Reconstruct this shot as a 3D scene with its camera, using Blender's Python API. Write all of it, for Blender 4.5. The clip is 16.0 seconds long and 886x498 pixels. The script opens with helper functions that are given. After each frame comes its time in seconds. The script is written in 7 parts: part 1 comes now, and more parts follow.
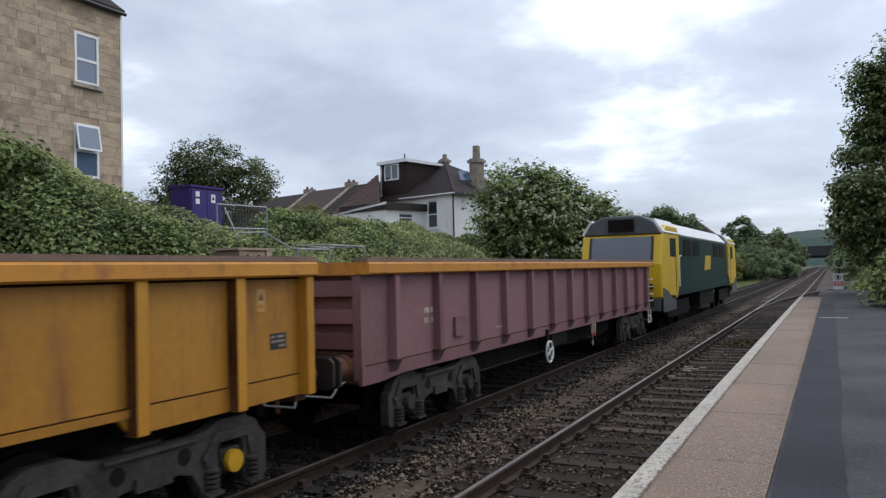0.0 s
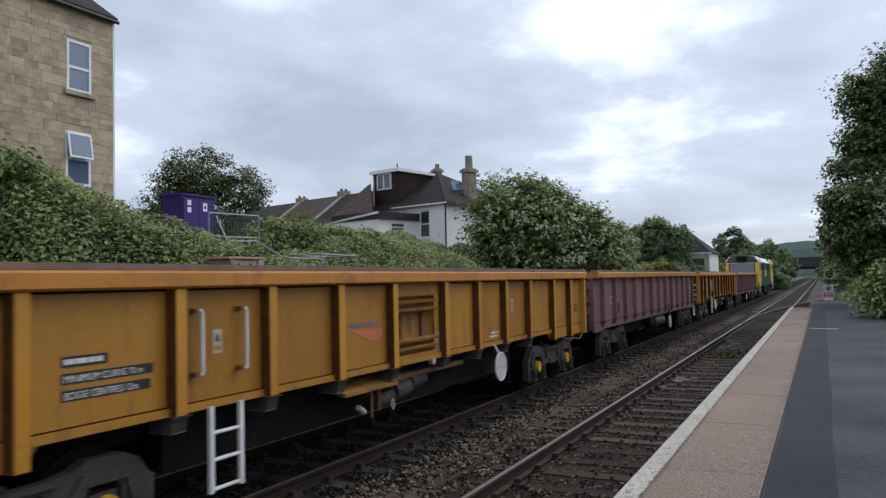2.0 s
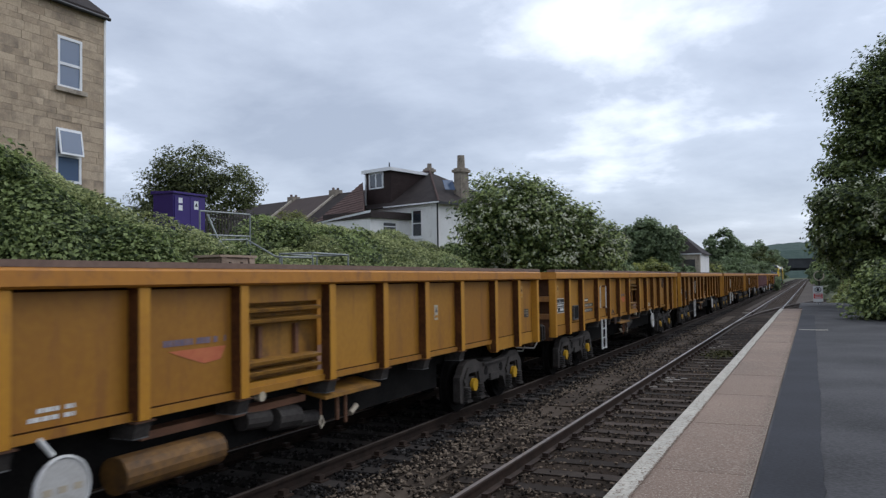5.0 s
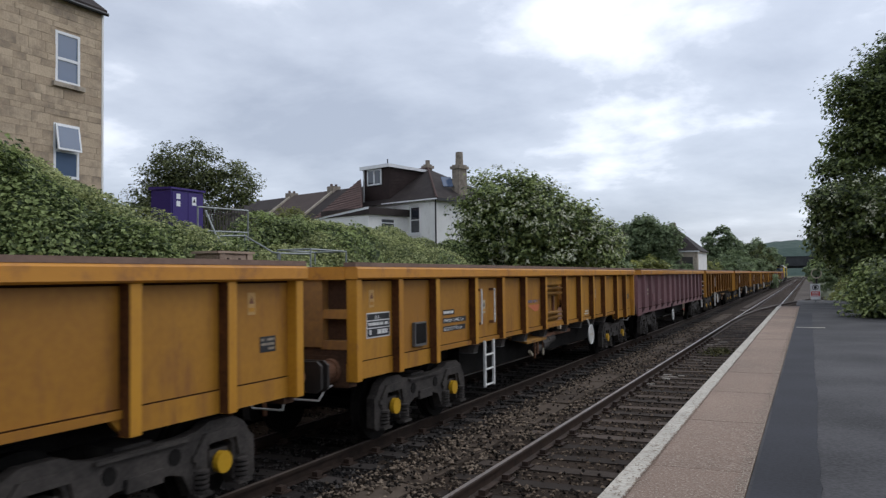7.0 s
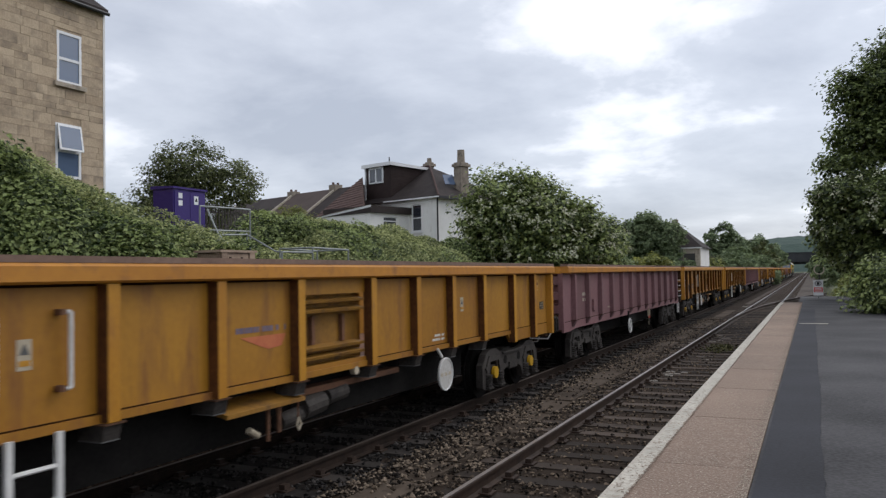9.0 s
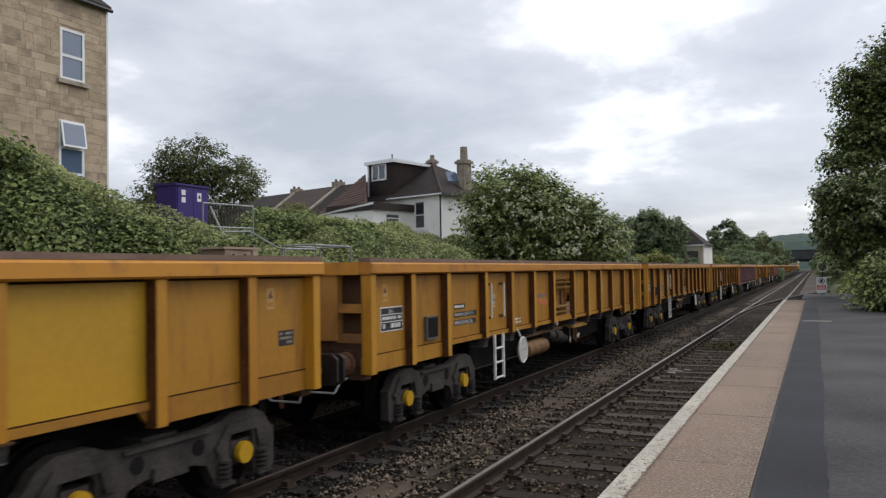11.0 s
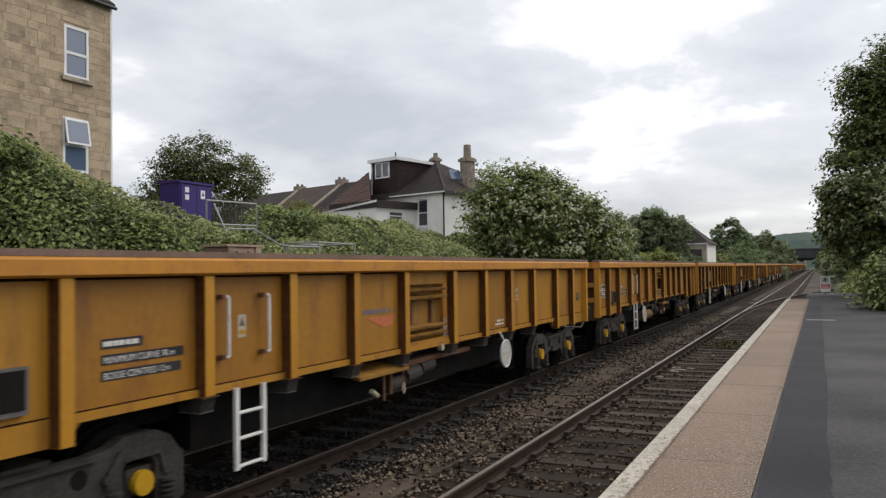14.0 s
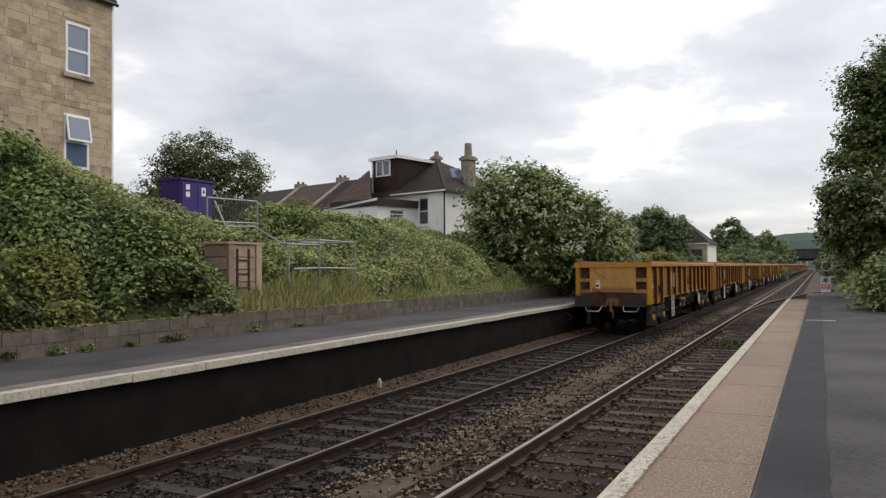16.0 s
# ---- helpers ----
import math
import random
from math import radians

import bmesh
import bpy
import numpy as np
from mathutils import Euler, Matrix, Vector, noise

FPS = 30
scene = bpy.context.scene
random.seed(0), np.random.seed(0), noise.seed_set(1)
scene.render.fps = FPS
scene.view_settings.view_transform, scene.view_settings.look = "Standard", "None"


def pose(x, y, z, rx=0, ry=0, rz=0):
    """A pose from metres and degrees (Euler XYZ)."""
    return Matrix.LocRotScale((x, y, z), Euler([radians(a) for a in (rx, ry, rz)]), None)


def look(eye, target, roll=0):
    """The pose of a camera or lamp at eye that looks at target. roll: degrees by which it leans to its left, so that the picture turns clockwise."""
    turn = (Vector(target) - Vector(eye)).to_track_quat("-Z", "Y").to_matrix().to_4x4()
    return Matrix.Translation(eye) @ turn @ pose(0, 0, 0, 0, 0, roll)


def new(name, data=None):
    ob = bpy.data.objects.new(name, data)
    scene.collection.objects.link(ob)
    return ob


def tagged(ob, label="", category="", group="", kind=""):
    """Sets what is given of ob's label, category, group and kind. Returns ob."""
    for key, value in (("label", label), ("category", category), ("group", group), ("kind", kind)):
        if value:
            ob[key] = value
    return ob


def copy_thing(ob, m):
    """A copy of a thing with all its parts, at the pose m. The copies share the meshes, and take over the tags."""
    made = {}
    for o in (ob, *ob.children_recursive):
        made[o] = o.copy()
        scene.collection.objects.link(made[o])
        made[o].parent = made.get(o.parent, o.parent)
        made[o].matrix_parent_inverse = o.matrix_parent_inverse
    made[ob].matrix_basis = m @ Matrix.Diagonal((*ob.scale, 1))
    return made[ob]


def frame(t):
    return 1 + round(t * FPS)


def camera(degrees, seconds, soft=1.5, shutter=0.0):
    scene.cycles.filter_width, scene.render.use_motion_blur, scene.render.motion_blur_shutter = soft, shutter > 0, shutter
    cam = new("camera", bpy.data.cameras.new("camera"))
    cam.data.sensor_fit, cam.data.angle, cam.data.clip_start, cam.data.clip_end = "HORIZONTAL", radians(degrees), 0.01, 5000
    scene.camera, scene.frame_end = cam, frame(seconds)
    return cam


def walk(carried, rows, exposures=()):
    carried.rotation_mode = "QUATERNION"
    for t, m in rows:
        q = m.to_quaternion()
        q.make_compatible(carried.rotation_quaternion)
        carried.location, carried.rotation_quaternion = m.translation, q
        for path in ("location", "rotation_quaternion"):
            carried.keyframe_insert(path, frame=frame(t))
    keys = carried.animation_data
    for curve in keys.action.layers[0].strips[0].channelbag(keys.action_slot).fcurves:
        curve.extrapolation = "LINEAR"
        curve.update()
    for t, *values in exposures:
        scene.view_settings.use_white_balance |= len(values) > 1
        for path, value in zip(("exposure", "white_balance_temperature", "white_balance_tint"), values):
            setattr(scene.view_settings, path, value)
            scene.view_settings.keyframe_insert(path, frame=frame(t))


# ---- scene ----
cam = camera(58.5, 16.0, soft=1.35, shutter=0.06)
EYE = Vector((1.128, 0.0, 2.183))
# seconds, turn to the left, tilt up, lean (degrees)
VIEW = [
    (0, 26.145, 1.621, -1.399), (0.5, 26.190, 1.826, -1.199), (1, 26.180, 2.035, -1.244),
    (1.5, 25.815, 2.186, -1.166), (2, 25.562, 2.305, -1.186), (2.5, 25.360, 2.358, -1.228),
    (3, 25.254, 2.375, -1.286), (3.5, 25.094, 2.362, -0.970), (4, 25.014, 2.336, -0.913),
    (6.5, 24.827, 2.081, -0.804), (7, 24.825, 2.020, -0.740), (7.5, 24.841, 1.996, -0.828),
    (8, 24.898, 1.949, -0.980), (8.5, 24.920, 1.899, -0.965), (9, 24.982, 1.867, -1.032),
    (11.5, 25.241, 1.637, -0.978), (12, 25.295, 1.630, -0.999), (12.5, 25.318, 1.588, -0.881),
    (13, 25.365, 1.573, -0.937), (13.5, 25.401, 1.550, -0.831), (14, 25.418, 1.509, -0.821),
    (14.5, 25.434, 1.491, -0.845), (15, 25.452, 1.463, -0.879), (15.5, 25.441, 1.446, -0.785),
    (16, 25.453, 1.401, -0.526),
]


def view_pose(turn, tilt, lean):
    a, b = radians(turn), radians(tilt)
    return look(EYE, EYE + Vector((-math.sin(a) * math.cos(b), math.cos(a) * math.cos(b), math.sin(b))), lean)


walk(cam, [(t, view_pose(a, b, c)) for t, a, b, c in VIEW],
     exposures=[(0, -0.10, 6000, 12), (4, -0.24, 5850, 11), (9, -0.14, 6300, 12), (12, -0.04, 6600, 11), (16, 0.03, 6930, 12)])

# ---------------------------------------------------------------- plan
TRACK1 = -1.4475           # centre of the track beside the platform
TRACK2 = TRACK1 - 3.617    # centre of the track the train runs on
GAUGE = 0.7525             # half the distance of the rails
PLAT = 0.915               # platform height over the rails
EDGE2 = TRACK2 - 1.4475    # edge of the far platform
WALL_X = -9.44             # wall behind the far platform
LB, PITCH = 16.6, 17.68   # wagon body, distance from wagon to wagon

# ---------------------------------------------------------------- world and light
world = bpy.data.worlds.new("overcast")
scene.world = world
world.use_nodes = True
wn, wl = world.node_tree.nodes, world.node_tree.links
wn.clear()


def wnode(kind, **kw):
    n = wn.new(kind)
    for k, v in kw.items():
        n.inputs[k].default_value = v
    return n


w_out = wn.new("ShaderNodeOutputWorld")
w_bg = wn.new("ShaderNodeBackground")
w_tc = wn.new("ShaderNodeTexCoord")
w_sky = wn.new("ShaderNodeTexSky")
w_sky.sky_type, w_sky.sun_disc = "NISHITA", False
w_sky.sun_elevation, w_sky.sun_rotation = radians(44), radians(36)
# clouds lie on a level sheet high above: direction divided by its height
w_sep = wn.new("ShaderNodeSeparateXYZ")
w_h = wn.new("ShaderNodeMath")
w_h.operation = "ADD"
w_h.inputs[1].default_value = 0.22
w_max = wn.new("ShaderNodeMath")
w_max.operation = "MAXIMUM"
w_max.inputs[1].default_value = 0.12
w_dx, w_dy = wn.new("ShaderNodeMath"), wn.new("ShaderNodeMath")
w_dx.operation = w_dy.operation = "DIVIDE"
w_comb = wn.new("ShaderNodeCombineXYZ")
wl.new(w_tc.outputs["Generated"], w_sep.inputs[0])
wl.new(w_sep.outputs["Z"], w_h.inputs[0])
wl.new(w_h.outputs[0], w_max.inputs[0])
for d, axis in ((w_dx, "X"), (w_dy, "Y")):
    wl.new(w_sep.outputs[axis], d.inputs[0])
    wl.new(w_max.outputs[0], d.inputs[1])
    wl.new(d.outputs[0], w_comb.inputs[axis])
w_map = wn.new("ShaderNodeMapping")
w_map.inputs["Location"].default_value = (3.1, 0.6, 0.0)
w_map.inputs["Scale"].default_value = (1.0, 1.0, 1.0)
wl.new(w_comb.outputs[0], w_map.inputs[0])
w_n1 = wnode("ShaderNodeTexNoise", Scale=1.35, Detail=8.0, Roughness=0.56, Distortion=0.15)
wl.new(w_map.outputs[0], w_n1.inputs["Vector"])
# brighter cloud towards the hidden sun
SUN_DIR = Vector((0.42, 0.58, 0.70)).normalized()
w_dot = wn.new("ShaderNodeVectorMath")
w_dot.operation = "DOT_PRODUCT"
w_dot.inputs[1].default_value = SUN_DIR
wl.new(w_tc.outputs["Generated"], w_dot.inputs[0])
w_lobe = wn.new("ShaderNodeMapRange")
w_lobe.inputs["From Min"].default_value, w_lobe.inputs["From Max"].default_value = 0.45, 1.0
w_lobe.inputs["To Min"].default_value, w_lobe.inputs["To Max"].default_value = 0.0, 0.115
wl.new(w_dot.outputs["Value"], w_lobe.inputs["Value"])
w_sum = wn.new("ShaderNodeMath")
w_sum.operation = "ADD"
wl.new(w_n1.outputs["Fac"], w_sum.inputs[0])
wl.new(w_lobe.outputs[0], w_sum.inputs[1])
# thicker, greyer cloud low over the horizon
w_low = wn.new("ShaderNodeMapRange")
w_low.inputs["From Min"].default_value, w_low.inputs["From Max"].default_value = 0.0, 0.34
w_low.inputs["To Min"].default_value, w_low.inputs["To Max"].default_value = -0.17, 0.0
wl.new(w_sep.outputs["Z"], w_low.inputs["Value"])
w_sum2 = wn.new("ShaderNodeMath")
w_sum2.operation = "ADD"
wl.new(w_sum.outputs[0], w_sum2.inputs[0])
wl.new(w_low.outputs[0], w_sum2.inputs[1])
w_ramp = wn.new("ShaderNodeValToRGB")
e = w_ramp.color_ramp.elements
e[0].position, e[0].color = 0.28, (0.50, 0.535, 0.60, 1)
e[1].position, e[1].color = 0.66, (1.36, 1.37, 1.38, 1)
m = e.new(0.50)
m.color = (0.72, 0.755, 0.81, 1)
m = e.new(0.57)
m.color = (1.0, 1.02, 1.055, 1)
wl.new(w_sum2.outputs[0], w_ramp.inputs[0])
w_mix = wn.new("ShaderNodeMix")
w_mix.data_type = "RGBA"
w_mix.blend_type = "ADD"
w_mix.inputs["Factor"].default_value = 0.02
wl.new(w_ramp.outputs[0], w_mix.inputs["A"])
wl.new(w_sky.outputs[0], w_mix.inputs["B"])
wl.new(w_mix.outputs["Result"], w_bg.inputs["Color"])
w_bg.inputs["Strength"].default_value = 1.0
wl.new(w_bg.outputs[0], w_out.inputs[0])

sun = new("sun", bpy.data.lights.new("sun", "SUN"))
sun.data.energy, sun.data.angle, sun.data.color = 1.0, radians(30), (1.0, 0.97, 0.92)
sun.matrix_world = look(SUN_DIR * 60, (0, 0, 0))


# ---------------------------------------------------------------- materials
def material(name, dark, light, rough=0.8, metal=0.0, scale=3.0, fine=40.0, bump=0.2, stain=None, stain_at=0.62,
             streak=0.0, per_object=0.0, per_island=0.0, depth=0.01, translucent=0.0, spec=0.4, stain_size=3.4):
    """Two scales of noise between two colours, an optional third colour for stains and downward streaks, and a fine relief."""
    mat = bpy.data.materials.new(name)
    mat.use_nodes = True
    n, l = mat.node_tree.nodes, mat.node_tree.links
    b = n["Principled BSDF"]
    b.inputs["Roughness"].default_value, b.inputs["Metallic"].default_value = rough, metal
    b.inputs["Specular IOR Level"].default_value = spec
    tc = n.new("ShaderNodeTexCoord")
    n1, n2 = n.new("ShaderNodeTexNoise"), n.new("ShaderNodeTexNoise")
    n1.inputs["Scale"].default_value, n1.inputs["Detail"].default_value = scale, 5
    n2.inputs["Scale"].default_value, n2.inputs["Detail"].default_value = fine, 5
    info = n.new("ShaderNodeObjectInfo")
    shift = n.new("ShaderNodeVectorMath")
    shift.operation = "MULTIPLY_ADD"
    shift.inputs[1].default_value = (1, 1, 1)
    rnd = n.new("ShaderNodeMath")
    rnd.operation = "MULTIPLY"
    rnd.inputs[1].default_value = 57.0
    l.new(info.outputs["Random"], rnd.inputs[0])
    l.new(tc.outputs["Object"], shift.inputs[0])
    l.new(rnd.outputs[0], shift.inputs[2])
    l.new(shift.outputs[0], n1.inputs["Vector"])
    l.new(tc.outputs["Object"], n2.inputs["Vector"])
    mixf = n.new("ShaderNodeMath")
    mixf.operation = "MULTIPLY_ADD"
    mixf.inputs[1].default_value = 0.45
    l.new(n2.outputs["Fac"], mixf.inputs[0])
    part1 = n.new("ShaderNodeMath")
    part1.operation = "MULTIPLY"
    part1.inputs[1].default_value = 0.55
    l.new(n1.outputs["Fac"], part1.inputs[0])
    l.new(part1.outputs[0], mixf.inputs[2])
    fac = mixf
    if per_object or per_island:
        add = n.new("ShaderNodeMath")
        add.operation = "MULTIPLY_ADD"
        add.inputs[1].default_value = per_object or per_island
        if per_island:
            geo = n.new("ShaderNodeNewGeometry")
            l.new(geo.outputs["Random Per Island"], add.inputs[0])
        else:
            l.new(info.outputs["Random"], add.inputs[0])
        sub = n.new("ShaderNodeMath")
        sub.operation = "SUBTRACT"
        sub.inputs[1].default_value = (per_object or per_island) / 2
        l.new(mixf.outputs[0], sub.inputs[0])
        l.new(sub.outputs[0], add.inputs[2])
        fac = add
    ramp = n.new("ShaderNodeValToRGB")
    el = ramp.color_ramp.elements
    el[0].position, el[0].color = 0.32, (*dark, 1)
    el[1].position, el[1].color = 0.68, (*light, 1)
    l.new(fac.outputs[0], ramp.inputs[0])
    colour = ramp.outputs[0]
    if stain:
        mp = n.new("ShaderNodeMapping")
        mp.inputs["Scale"].default_value = (1, 1, 1 - 0.88 * streak)
        l.new(shift.outputs[0], mp.inputs[0])
        n3 = n.new("ShaderNodeTexNoise")
        n3.inputs["Scale"].default_value, n3.inputs["Detail"].default_value, n3.inputs["Roughness"].default_value = stain_size, 8, 0.7
        l.new(mp.outputs[0], n3.inputs["Vector"])
        r3 = n.new("ShaderNodeValToRGB")
        r3.color_ramp.elements[0].position, r3.color_ramp.elements[1].position = stain_at - 0.1, stain_at + 0.14
        l.new(n3.outputs["Fac"], r3.inputs[0])
        mx = n.new("ShaderNodeMix")
        mx.data_type = "RGBA"
        l.new(r3.outputs[0], mx.inputs["Factor"])
        l.new(colour, mx.inputs["A"])
        mx.inputs["B"].default_value = (*stain, 1)
        colour = mx.outputs["Result"]
    l.new(colour, b.inputs["Base Color"])
    if bump:
        bp = n.new("ShaderNodeBump")
        bp.inputs["Strength"].default_value, bp.inputs["Distance"].default_value = bump, depth
        l.new(mixf.outputs[0], bp.inputs["Height"])
        l.new(bp.outputs[0], b.inputs["Normal"])
    if translucent:
        tr = n.new("ShaderNodeBsdfTranslucent")
        l.new(colour, tr.inputs["Color"])
        ms = n.new("ShaderNodeMixShader")
        ms.inputs[0].default_value = translucent
        l.new(b.outputs[0], ms.inputs[1])
        l.new(tr.outputs[0], ms.inputs[2])
        l.new(ms.outputs[0], n["Material Output"].inputs["Surface"])
    return mat


def glass_material(name, tint):
    mat = bpy.data.materials.new(name)
    mat.use_nodes = True
    b = mat.node_tree.nodes["Principled BSDF"]
    b.inputs["Base Color"].default_value = (*tint, 1)
    b.inputs["Roughness"].default_value = 0.06
    b.inputs["Specular IOR Level"].default_value = 0.8
    b.inputs["Coat Weight"].default_value = 0.6
    b.inputs["Coat Roughness"].default_value = 0.03
    return mat


